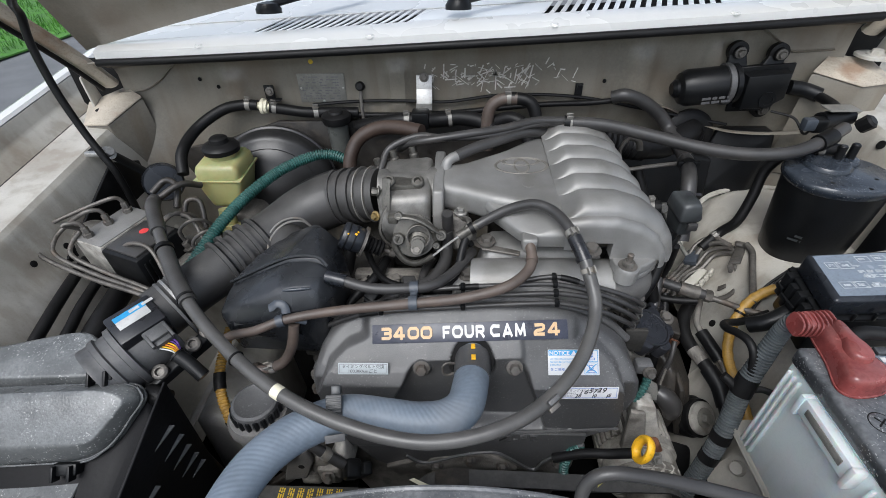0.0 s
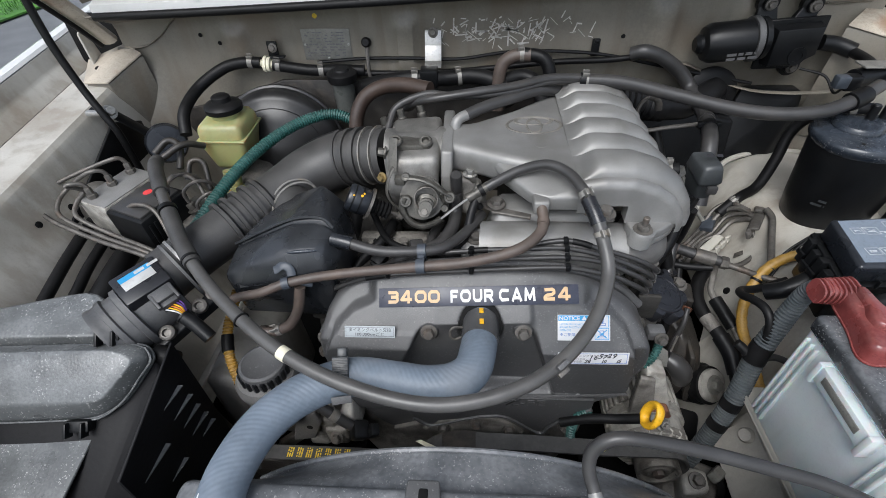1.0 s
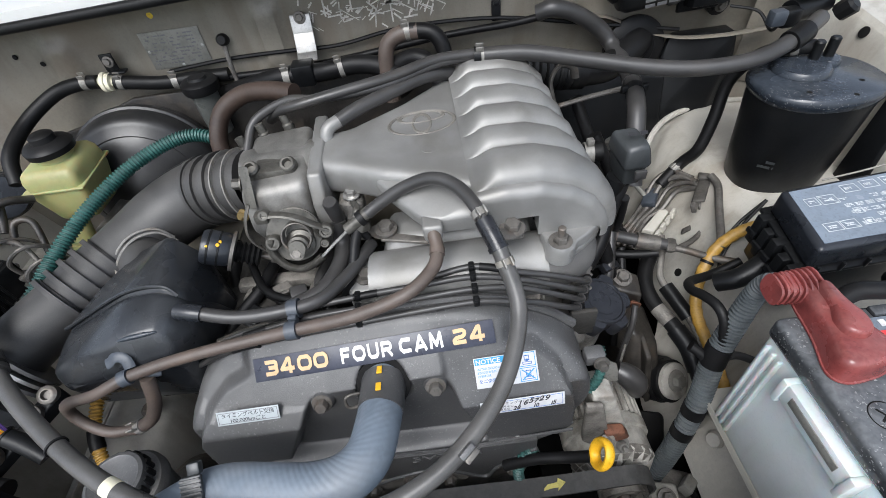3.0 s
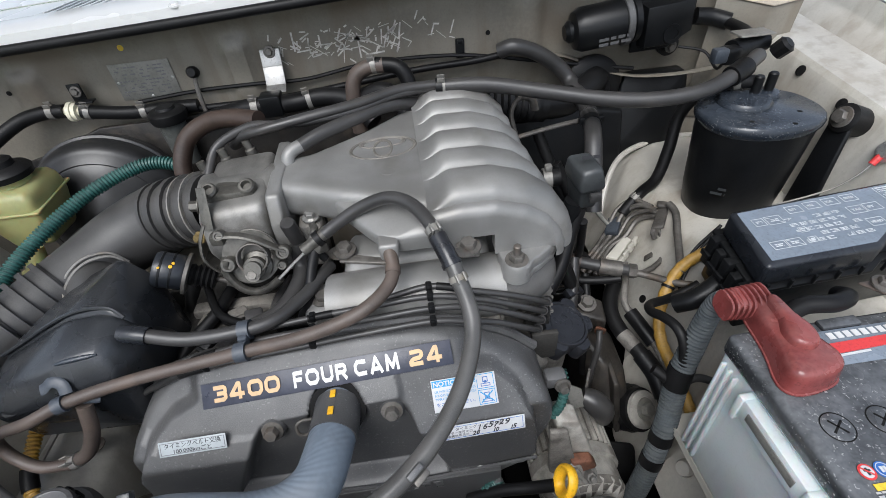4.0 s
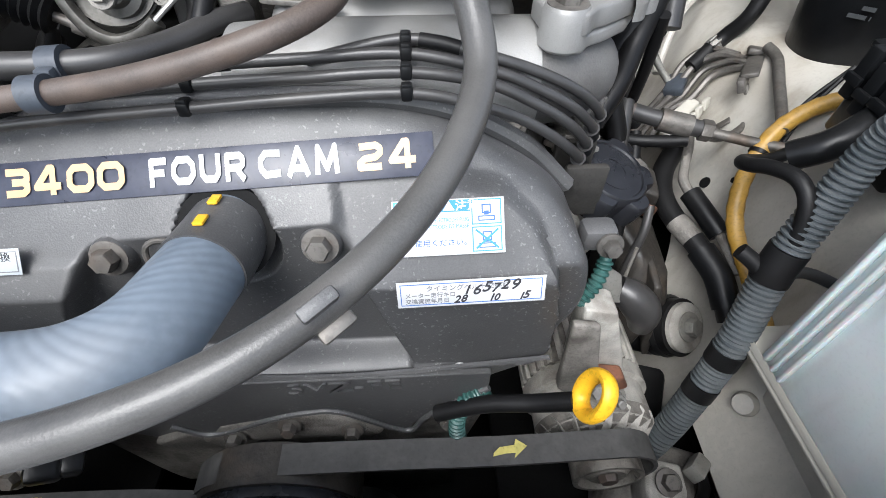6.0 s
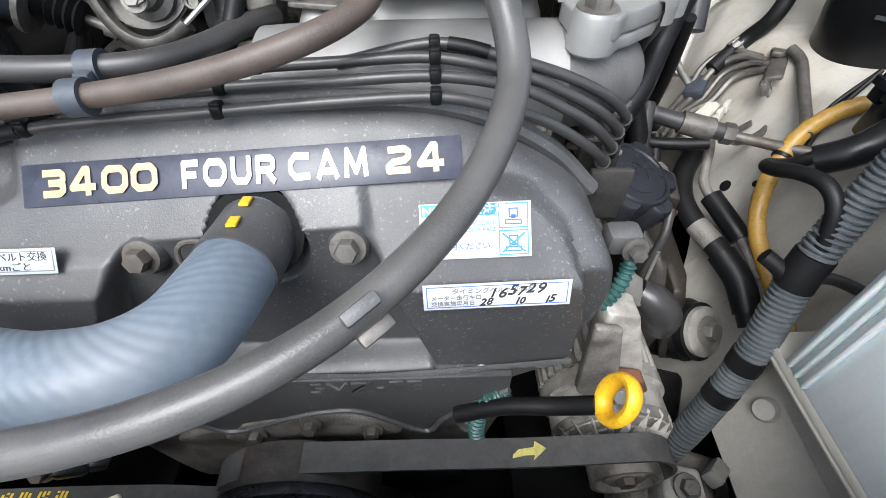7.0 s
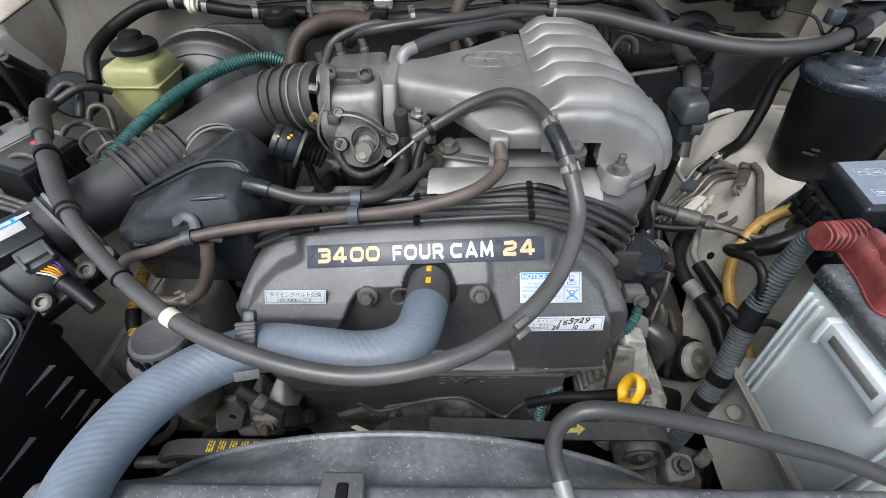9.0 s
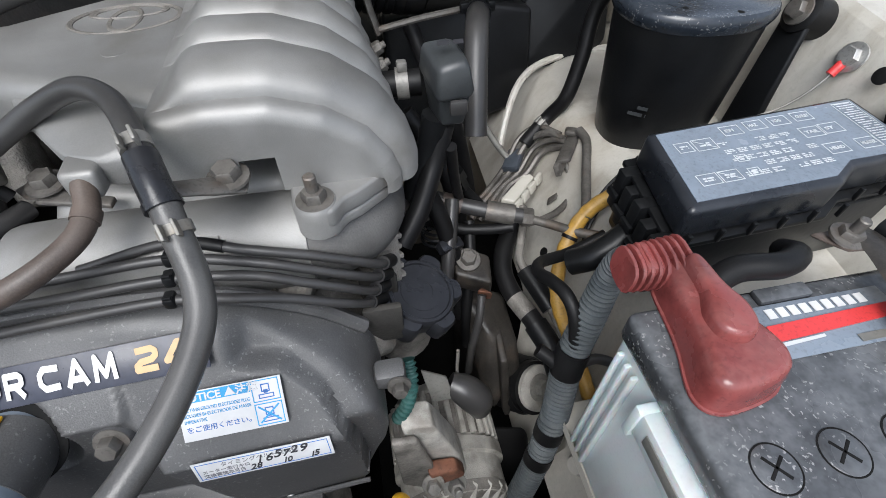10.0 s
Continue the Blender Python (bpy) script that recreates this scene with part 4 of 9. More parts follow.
m = axes((0.204, 0.373, 0.9655), (1, 0, 0.035), (0, 0.28, 1))
m.translation = Vector((0.203, 0.3745, 0.9700)) + m.col[2].to_3d() * 0.0035
lb = patch(m, 0.098, 0.0205, PAPER, "sticker", tcover, "white service label filled in by hand")
up = m @ Matrix.Translation((0, 0, 0.0004))
part("border", rim(up, 0.093, 0.0165, 0.0005), BLUEINK, lb)
writing("print", "タイミングベルト交換証", 0.0050, up @ Matrix.Translation((-0.030, 0.0028, 0)), INK, lb)
writing("print", "メーター走行キロ", 0.0042, up @ Matrix.Translation((-0.044, -0.0022, 0)), INK, lb)
writing("print", "交換実施年月日", 0.0042, up @ Matrix.Translation((-0.044, -0.0068, 0)), INK, lb)
lean = Matrix(((1, 0.35, 0, 0), (0, 1, 0, 0), (0, 0, 1, 0), (0, 0, 0, 1)))
for ch, x, y, h_ in [(c, -0.006 + 0.0062 * i, -0.0010 + 0.0006 * i - (0.0012 if i % 2 else 0), 0.0100 + 0.0008 * (i % 3)) for i, c in enumerate("165729")] + [("2", -0.012, -0.0078, 0.0082), ("8", -0.0075, -0.0072, 0.0078), ("1", 0.011, -0.0076, 0.0080), ("0", 0.0145, -0.0074, 0.0074), ("1", 0.031, -0.0076, 0.0078), ("5", 0.034, -0.0070, 0.0084)]:
    writing("handwriting", ch, h_, up @ Matrix.Translation((x, y, 0.0002)) @ lean, BLACKINK, lb, "", 0.00015, 1.0)
SK = axes((0, 0.3675, 0), (1, 0, 0), (0, 0, 1))
SKIRT = [(-0.085, 0.866), (-0.060, 0.795), (-0.030, 0.773), (0.031, 0.800), (0.064, 0.810), (0.095, 0.807), (0.150, 0.760), (0.168, 0.786), (0.189, 0.812), (0.225, 0.842), (0.225, 0.866)]
part("lower_skirt", prism(SKIRT, 0.006, SK, 0.001, 1), COVER, tcover)
part("skirt_lip", tube([(x, 0.3665, z) for x, z in SKIRT[1:10]], 0.0030, 8, 0.004), COVER, tcover)
writing("moulded_code", "5VZ-FE", 0.0225, axes((0.057, 0.3672, 0.8465), (1, 0, 0.015), (0, 0, 1)), COVER, tcover, "raised moulded engine code", 0.0, fit=0.0935, depth=0.0016)


# intake plenum: a flat plate with an oval badge, six runner humps that bend down to the right
plenum = thing("intake_plenum", (0.15, 0.65, 1.04), "cast aluminium intake plenum with six ribbed runners", "intake manifold")
RIB = [0.803, 0.762, 0.719, 0.674, 0.628, 0.583, 0.522]


def hump(u, y):
    """u runs from the plate over the crown and down the outer side."""
    prof = [(0.175, 1.166), (0.21, 1.172), (0.25, 1.171), (0.285, 1.160), (0.312, 1.141), (0.328, 1.118), (0.334, 1.100), (0.334, 1.088)]
    k = min(len(prof) - 2, int(u))
    t = u - k
    x = prof[k][0] * (1 - t) + prof[k + 1][0] * t
    z = prof[k][1] * (1 - t) + prof[k + 1][1] * t
    d = Vector((prof[k + 1][0] - prof[k][0], 0, prof[k + 1][1] - prof[k][1])).normalized()
    nx, nz = -d.z, d.x
    back = smooth(0.50, 0.83, y)
    for a, b in zip(RIB, RIB[1:]):
        if b <= y <= a:
            s = 2 * (y - b) / (a - b) - 1
            h = 0.015 * math.sqrt(max(0.0, 1 - abs(s) ** 2.2)) * smooth(0.0, 0.9, u)
            if b == RIB[-1]:
                h += 0.003 * math.sqrt(max(0.0, 1 - s * s)) * smooth(0.0, 1.5, u)
            x += nx * h
            z += nz * h
    x -= 0.035 * back * smooth(2.0, 7.0, u)
    z += 0.012 * back
    return (x, y, z)


US = [i * 0.1 for i in range(71)]
for a, b in zip(RIB, RIB[1:]):
    part("runner", sheet(US, [b + (a - b) * 0.5 * (1 - math.cos(math.pi * i / 14)) for i in range(15)], hump, 0.006), ALU, plenum, "rounded runner hump", 60)


def nose(u, k):
    """The front end of the last runner: a rounded shoulder, then a flat face down to a stepped lower edge."""
    x, y, z = hump(u, RIB[-1])
    x1, _, z1 = hump(max(u - 0.02, 0.0), RIB[-1])
    x2, _, z2 = hump(min(u + 0.02, 7.0), RIB[-1])
    d = Vector((x2 - x1, 0, z2 - z1)).normalized()
    low = 1.121 if x < 0.223 else (1.133 if x < 0.247 else 1.104)
    t = min(1.0, k / 0.4) * math.pi / 2
    f = 0.013 * (1 - math.cos(t))
    x, y, z = x + d.z * f, y - 0.013 * math.sin(t), z - d.x * f
    return (x, y, z + (min(low, z) - z) * max(0.0, (k - 0.4) / 0.6))


part("front_face", join(sheet(sorted(US + [1.3245, 1.3255, 1.9245, 1.9255]), [0, 0.06, 0.13, 0.2, 0.27, 0.34, 0.4, 0.6, 0.8, 1.0], nose, 0), box((0.2510, 0.5205, 1.1185), (0.007, 0.022, 0.029), 0.001), box((0.235, 0.5205, 1.1370), (0.024, 0.022, 0.007), 0.001)), ALU, plenum, "", 45)
plate = [(0.186, 0.803), (0.150, 0.785), (0.10, 0.742), (0.03, 0.700), (-0.012, 0.695), (-0.012, 0.620), (0.03, 0.606), (0.075, 0.582), (0.13, 0.562), (0.192, 0.528)]
part("plate", prism([(x, y - 0.66) for x, y in plate], 0.05, axes((0, 0.66, 1.166), (1, 0, 0.02), (0, 1, 0.02)), 0.016, 5), ALU, plenum, "flat dusty top plate")
part("boss", hull([(0.05, 0.612, 1.158), (0.195, 0.535, 1.161), (0.225, 0.530, 1.161), (0.070, 0.578, 1.139), (0.113, 0.522, 1.143), (0.14, 0.5115, 1.144), (0.2225, 0.5115, 1.144), (0.078, 0.585, 1.118), (0.115, 0.530, 1.120), (0.14, 0.5135, 1.121), (0.2225, 0.5135, 1.121), (0.06, 0.62, 1.12), (0.2225, 0.60, 1.12)], 0.0035, 3), ALU, plenum, "bowl-shaped underside of the plate")
em = axes((0.129, 0.679, 1.1684), (1, 0, 0.02), (0, 1, 0.03))
def ring(r, w, h, m):
    return lathe([(r, 0), (r, h), (r - w * 0.3, h + 0.0008), (r - w, h), (r - w, 0)], m, 44)


badge = [ring(0.046, 0.0050, 0.0012, em @ Matrix.Diagonal((1, 0.63, 1, 1))),
         ring(0.016, 0.0040, 0.0012, em @ Matrix.Translation((0, -0.002, 0)) @ Matrix.Diagonal((0.85, 1.55, 1, 1))),
         ring(0.024, 0.0044, 0.0012, em @ Matrix.Translation((0, 0.013, 0)) @ Matrix.Diagonal((1.35, 0.55, 1, 1)))]
part("badge", join(*badge), ALUDARK, plenum, "raised oval emblem in the casting")
part("pad", lathe([(0.010, 0), (0.009, 0.002), (0, 0.0022)], along((0.134, 0.618, 1.166), (0, 0, 1)), 20), ALU, plenum)

lower = thing("lower_intake", (0.15, 0.52, 1.0), "cast aluminium lower intake runner with bolted flanges", "intake manifold")
part("runner", tube([(0.045, 0.520, 1.045, 0.039), (0.09, 0.517, 1.047, 0.0405), (0.18, 0.515, 1.049, 0.0405), (0.256, 0.514, 1.050, 0.0400)], 0.04, 30, 0.008), ALU, lower, "rounded casting")
part("cast_number", bars(axes((0.165, 0.4905, 1.0835), (1, 0, 0), (0, 0.65, 0.76)), 1, 0.030, 0.0045, 0.001, 4, 0.9), ALU, lower)
part("upper_web", hull([(0.07, 0.550, 1.090), (0.245, 0.545, 1.092), (0.07, 0.60, 1.094), (0.245, 0.60, 1.10), (0.055, 0.53, 1.05), (0.25, 0.525, 1.05), (0.25, 0.60, 1.02), (0.05, 0.60, 1.02)], 0.010), ALU, lower)
part("flange", hull([(0.014, 0.49, 1.064), (0.058, 0.485, 1.062), (0.062, 0.535, 1.072), (0.02, 0.54, 1.072), (0.014, 0.49, 1.03), (0.058, 0.485, 1.03), (0.062, 0.535, 1.03), (0.02, 0.54, 1.03)], 0.008), ALU, lower)
part("bolt", bolt((0.037, 0.512, 1.068), (0, -0.1, 1), 0.0085, 0.009), DIRTSTEEL, lower)
FLP = [(0.250, 0.512), (0.252, 0.490), (0.257, 0.480), (0.268, 0.475), (0.280, 0.478), (0.288, 0.490), (0.300, 0.497), (0.322, 0.515), (0.336, 0.538), (0.340, 0.580), (0.30, 0.585), (0.262, 0.55)]
part("end_flange", prism(FLP, 0.016, axes((0, 0, 1.106), (1, 0, 0), (0, 1, 0)), 0.003, 3), ALU, lower, "cast end flange")
part("lower_flange", prism([(0.268 + (x - 0.268) * 0.96, 0.51 + (y - 0.51) * 0.96) for x, y in FLP], 0.011, axes((0, 0, 1.0895), (1, 0, 0), (0, 1, 0)), 0.003, 3), ALU, lower, "cast mating flange")
part("stud_boss", lathe([(0.0160, -0.02), (0.0160, 0.002), (0.014, 0.005), (0, 0.005)], along((0.268, 0.491, 1.102), (0, 0, 1)), 26), ALU, lower)
part("stud", bolt((0.268, 0.491, 1.106), (0, -0.05, 1), 0.009, 0.010, True, 0.012), DIRTSTEEL, lower, "flanged nut on a threaded stud")
part("elbow", tube([(0.250, 0.514, 1.050, 0.0385), (0.272, 0.517, 1.049, 0.0365), (0.293, 0.530, 1.045, 0.0340), (0.304, 0.556, 1.036, 0.0330), (0.308, 0.60, 1.02, 0.0330)], 0.036, 26, 0.006), CASTGREY, lower, "smooth grey elbow")
for p in ((0.068, 0.560, 1.098), (0.215, 0.502, 1.126)):
    br = part("bracket", hull([(p[0] - 0.013, p[1] - 0.012, p[2] - 0.005), (p[0] + 0.013, p[1] - 0.012, p[2] - 0.005), (p[0] + 0.013, p[1] + 0.015, p[2] - 0.003), (p[0] - 0.016, p[1] + 0.015, p[2] - 0.003), (p[0] - 0.03, p[1] + 0.005, p[2] - 0.006), (p[0], p[1], p[2] - 0.011)], 0.002), DIRTSTEEL, lower)
    part("bolt", bolt(p, (0, -0.1, 1), 0.0095, 0.010), DIRTSTEEL, br)
part("hose_bracket", hull([(0.226, 0.492, 1.121), (0.222, 0.512, 1.121), (0.204, 0.508, 1.124), (0.196, 0.478, 1.138), (0.186, 0.470, 1.143), (0.186, 0.478, 1.146), (0.226, 0.492, 1.118), (0.204, 0.506, 1.120), (0.188, 0.470, 1.140)], 0.0008), DIRTSTEEL, lower, "bent steel bracket holding the hose connector")
part("strap", hull([(0.06, 0.548, 1.092), (0.118, 0.530, 1.094), (0.120, 0.538, 1.096), (0.064, 0.560, 1.094), (0.06, 0.548, 1.088), (0.118, 0.530, 1.090), (0.120, 0.538, 1.091)], 0.001), DIRTSTEEL, lower, "dark flat steel strap")
pillar = part("pillar", hull([(0.008, 0.60, 1.115), (0.04, 0.60, 1.115), (0.04, 0.63, 1.118), (0.008, 0.63, 1.118), (0.015, 0.585, 1.06), (0.038, 0.585, 1.06), (0.02, 0.62, 1.03), (0.04, 0.62, 1.03)], 0.006), ALUDARK, lower)
part("bolt", bolt((0.027, 0.609, 1.120), (0, -0.1, 1), 0.0075, 0.009), STEEL, pillar)
part("nipple", hull([(0.115, 0.503, 1.142), (0.139, 0.503, 1.142), (0.115, 0.530, 1.144), (0.139, 0.530, 1.144), (0.117, 0.500, 1.122), (0.137, 0.500, 1.122), (0.117, 0.53, 1.12), (0.137, 0.53, 1.12)], 0.004), ALU, lower, "cast hose port")

# throttle body on the left end of the plenum
tb = thing("throttle_body", (-0.06, 0.64, 1.05), "dirty cast throttle body with linkage and return springs", "throttle body")
part("barrel", lathe([(0.046, 0), (0.046, 0.012), (0.041, 0.02), (0.041, 0.085), (0.045, 0.09), (0.045, 0.10)], along((-0.110, 0.665, 1.118), (1, 0, 0.06)), 30), TBALU, tb)
part("body", hull([(-0.108, 0.60, 1.150), (-0.020, 0.60, 1.157), (-0.020, 0.72, 1.170), (-0.108, 0.72, 1.163), (-0.105, 0.58, 1.10), (-0.022, 0.58, 1.10), (-0.03, 0.60, 1.06), (-0.10, 0.60, 1.06), (-0.03, 0.72, 1.06), (-0.10, 0.72, 1.06)], 0.012), TBALU, tb)
part("flange", hull([(-0.018, y, z) for y, z in ((0.60, 1.165), (0.73, 1.172), (0.73, 1.06), (0.58, 1.06), (0.585, 1.13))] + [(0.0, y, z) for y, z in ((0.60, 1.165), (0.73, 1.172), (0.73, 1.06), (0.58, 1.06), (0.585, 1.13))], 0.004), ALU, tb, "square cast flange")
sen = part("position_sensor", join(box((-0.067, 0.632, 1.157), (0.064, 0.024, 0.014), 0.004), box((-0.067, 0.645, 1.150), (0.050, 0.03, 0.02), 0.004)), LINKAGE, tb, "dark throttle position sensor")
for x in (-0.090, -0.043):
    part("screw", lathe([(0.0105, -0.002), (0.0105, 0.010), (0.0085, 0.012), (0.006, 0.012), (0.005, 0.006), (0, 0.006)], along((x, 0.631, 1.160), (0, -0.5, 0.85)), 18), LINKAGE, sen)
part("adjuster", bolt((-0.108, 0.625, 1.148), (-1, -0.1, 0.2), 0.007, 0.012), LINKAGE, tb)
cam_w = part("throttle_cam", lathe([(0.034, 0), (0.034, 0.003), (0.031, 0.004), (0.031, 0.006), (0.034, 0.007), (0.034, 0.009), (0.012, 0.010), (0, 0.010)], along((-0.047, 0.572, 1.100), (0.05, -0.9, 0.45)), 36), LINKAGE, tb, "dark cable wheel")
LD = Vector((0.05, -0.9, 0.45)).normalized()
part("spring", tube([tuple(Vector((-0.039, 0.560, 1.108)) + LD * (0.0022 * a / 6.28) + Vector((1, 0.05, 0)).normalized() * 0.0175 * math.cos(a) + LD.cross(Vector((1, 0.05, 0))).normalized() * 0.0175 * math.sin(a)) for a in span(0, 44, 150)], 0.0013, 6, 0.003), DIRTSTEEL, cam_w, "coiled return spring")
part("hub", lathe([(0.0185, -0.01), (0.0185, 0.002), (0.013, 0.004), (0.013, 0.014), (0.010, 0.016), (0.010, 0.022), (0, 0.022)], along((-0.040, 0.556, 1.096), LD), 24), LINKAGE, cam_w)
part("hub_nut", bolt((-0.041, 0.538, 1.098), LD, 0.0060, 0.006), GRIMY, cam_w)
part("cam_arm", tube([(-0.072, 0.560, 1.144), (-0.048, 0.558, 1.143), (-0.028, 0.556, 1.135), (-0.014, 0.556, 1.123), (0.000, 0.557, 1.113)], 0.0055, 8, 0.004, flat=0.55), LINKAGE, tb, "curved link arm")
part("cam_rim", tube([(-0.073, 0.556, 1.112), (-0.077, 0.552, 1.093), (-0.066, 0.546, 1.073), (-0.049, 0.543, 1.065), (-0.031, 0.545, 1.068), (-0.016, 0.548, 1.077)], 0.0068, 10, 0.003, flat=0.75), LINKAGE, tb, "grooved quadrant for the cable")
part("guard", tube([(-0.088, 0.575, 1.152), (-0.097, 0.568, 1.134), (-0.100, 0.562, 1.114), (-0.094, 0.560, 1.098), (-0.084, 0.560, 1.086)], 0.0035, 8, 0.004, flat=0.5), LINKAGE, tb, "bent steel guard")
part("side_plate", hull([(-0.098, 0.615, 1.180), (-0.084, 0.610, 1.182), (-0.100, 0.590, 1.135), (-0.086, 0.588, 1.133), (-0.098, 0.618, 1.178), (-0.10, 0.594, 1.133)], 0.001), LINKAGE, tb, "upright steel plate")
part("nylon_bush", box((-0.080, 0.575, 1.130), (0.016, 0.014, 0.014), 0.003), LINKAGE, tb, "grimy linkage bush")
for p, d, r, h in (((-0.071, 0.560, 1.102), LD, 0.0095, 0.012), ((-0.004, 0.562, 1.109), LD, 0.0090, 0.012), ((-0.069, 0.566, 1.142), LD, 0.0065, 0.012), ((-0.012, 0.565, 1.086), LD, 0.006, 0.010)):
    part("boss", lathe([(r, 0), (r, h * 0.85), (r * 0.85, h), (r * 0.55, h), (r * 0.5, h * 0.85), (0, h * 0.85)], along(p, d), 20), LINKAGE, tb)
part("lower_lever", hull([(-0.020, 0.556, 1.118), (0.004, 0.556, 1.118), (0.002, 0.556, 1.102), (-0.016, 0.556, 1.098), (-0.020, 0.562, 1.118), (0.004, 0.562, 1.118), (-0.010, 0.562, 1.098)], 0.002), LINKAGE, tb)
part("idle_valve", hull([(-0.10, 0.60, 1.06), (-0.02, 0.60, 1.06), (-0.02, 0.72, 1.06), (-0.10, 0.72, 1.06), (-0.09, 0.61, 1.0), (-0.03, 0.61, 1.0), (-0.03, 0.70, 1.0), (-0.09, 0.70, 1.0)], 0.008), ENGINE, tb, "grimy lower housing")
part("plug", lathe([(0.0095, -0.02), (0.0095, 0.020), (0.008, 0.023), (0, 0.0235)], along((0.006, 0.584, 1.118), (0, -0.35, 0.93)), 18), GREYRUB, tb, "black rubber cap")
for x, z, y in ((-0.115, 1.168, 0.70), (-0.088, 1.176, 0.715), (-0.055, 1.18, 0.725)):
    part("port", lathe([(0.008, 0), (0.008, 0.016), (0.006, 0.018), (0.006, 0.03), (0, 0.031)], along((x, y, z - 0.028), (-0.2, 0.1, 1)), 14), LINKAGE, tb)
part("brass_screw", bolt((-0.112, 0.60, 1.118), (-0.5, -0.8, 0.3), 0.0055, 0.008), BRASS, tb, "brass adjusting screw")
part("accelerator_cable", tube([(-0.030, 0.543, 1.068), (-0.016, 0.546, 1.079), (0.004, 0.552, 1.094), (0.024, 0.556, 1.109)], 0.0020, 8, 0.004), STEEL, tb, "bare cable end")

dp = thing("dashpot", (-0.145, 0.565, 1.07), "black dashpot with steel flange and rubber bellows", "dashpot")
d = Vector((0.86, 0.04, -0.45))
part("drum", lathe([(0.020, 0), (0.022, 0.004), (0.022, 0.030), (0.020, 0.034), (0, 0.034)], along((-0.162, 0.564, 1.107), d), 26), GLOSS, dp)
part("flange", lathe([(0.026, 0.034), (0.026, 0.038), (0.012, 0.039)], along((-0.162, 0.564, 1.107), d), 26), DIRTSTEEL, dp)
bell = [(0.013, 0.039)]
for i in range(5):
    bell += [(0.0145, 0.043 + i * 0.006), (0.011, 0.046 + i * 0.006)]
part("bellows", lathe(bell, along((-0.162, 0.564, 1.107), d), 20), RUBBER, dp)
part("rod", lathe([(0.004, 0.068), (0.004, 0.082), (0.007, 0.083), (0.007, 0.092), (0, 0.093)], along((-0.162, 0.564, 1.107), d), 10), DIRTSTEEL, dp)
DPM = along((-0.162, 0.564, 1.107), d)
for k in (0.006, 0.018):
    part("groove", lathe([(0.0212, k), (0.0226, k + 0.001), (0.0226, k + 0.003), (0.0212, k + 0.004)], DPM, 26), PLASTIC, dp)
for x_, y_, r_ in ((0.003, -0.006, 0.0016), (0.015, -0.002, 0.0024), (0.017, 0.0025, 0.0020)):
    q_ = DPM @ Vector((0, 0, x_ + 0.004))
    up_ = Vector((0.2, -0.45, 0.87)).normalized()
    up_ = (up_ - d.normalized() * up_.dot(d.normalized())).normalized()
    part("paint_mark", lathe([(r_, 0), (r_ * 0.8, 0.0005), (0, 0.0006)], along(q_ + up_ * 0.0222 + up_.cross(d.normalized()) * y_, up_), 9), YELLOW, dp, "yellow paint dab")

# clutter low between the throttle body and the timing cover
for pts, r, mt_, lb_ in (
    ([(-0.10, 0.59, 1.035), (-0.115, 0.545, 1.03), (-0.15, 0.51, 1.01), (-0.17, 0.48, 0.97)], 0.0085, RUBBER, "black coolant hose below the throttle body"),
    ([(-0.14, 0.61, 1.045), (-0.10, 0.535, 1.040), (-0.04, 0.507, 1.042), (0.02, 0.510, 1.030)], 0.0055, RUBBER, "black taped wiring below the throttle body"),
    ([(-0.155, 0.475, 1.025), (-0.10, 0.483, 1.034), (-0.03, 0.488, 1.036), (0.03, 0.492, 1.032)], 0.0045, DIRTSTEEL, "thin steel pipe behind the timing cover"),
    ([(-0.02, 0.60, 1.03), (-0.035, 0.55, 1.03), (-0.025, 0.515, 1.02), (0.0, 0.495, 0.99)], 0.0075, GREYRUB, "grey hose dropping from the throttle body"),
    ([(-0.13, 0.56, 1.02), (-0.08, 0.525, 1.015), (-0.06, 0.50, 1.0), (-0.07, 0.48, 0.97)], 0.0035, RUBBER, "thin black wire on the cylinder head"),
    ([(-0.18, 0.66, 1.02), (-0.17, 0.60, 1.0), (-0.14, 0.53, 0.99), (-0.13, 0.49, 0.96)], 0.011, RUBBER, "thick black hose beside the cylinder head"),
):
    h_ = thing("engine_hose" if r > 0.006 else "engine_wire", pts[1], lb_, "hose" if r > 0.006 else "cable")
    part("tube", tube(pts, r, 12), mt_, h_)
for p, sz, mt_, rz in (((-0.055, 0.522, 1.042), (0.022, 0.018, 0.016), GREYRUB, 20), ((-0.112, 0.505, 1.028), (0.020, 0.024, 0.018), PLASTIC, -30), ((-0.015, 0.520, 1.034), (0.014, 0.020, 0.020), PLASTIC, 10), ((-0.085, 0.545, 1.028), (0.024, 0.014, 0.014), GRIMY, 35)):
    c_ = thing("wire_connector", p, "small plastic wire connector on the cylinder head", "connector", "wire connectors")
    part("shell", box((0, 0, 0), sz, 0.003, pose(*p, 15, 10, rz)), mt_, c_)
    part("collar", box((0, -sz[1] * 0.55, 0), (sz[0] * 0.7, 0.006, sz[2] * 0.7), 0.002, pose(*p, 15, 10, rz)), mt_, c_)
for x, y, z in ((-0.075, 0.51, 1.022), (-0.03, 0.535, 1.012), (0.015, 0.525, 1.02), (-0.125, 0.53, 1.01)):
    single("head_bolt", bolt((x, y, z), (0, -0.3, 1), 0.007, 0.009), GRIMY, "grimy bolt on the cylinder head", "bolt", "head bolts")
rail_ = thing("fuel_rail", (-0.06, 0.56, 1.02), "grimy metal fuel rail with injectors under the throttle body", "fuel rail")
part("rail", box((-0.07, 0.575, 1.012), (0.17, 0.022, 0.020), 0.006), GRIMY, rail_)
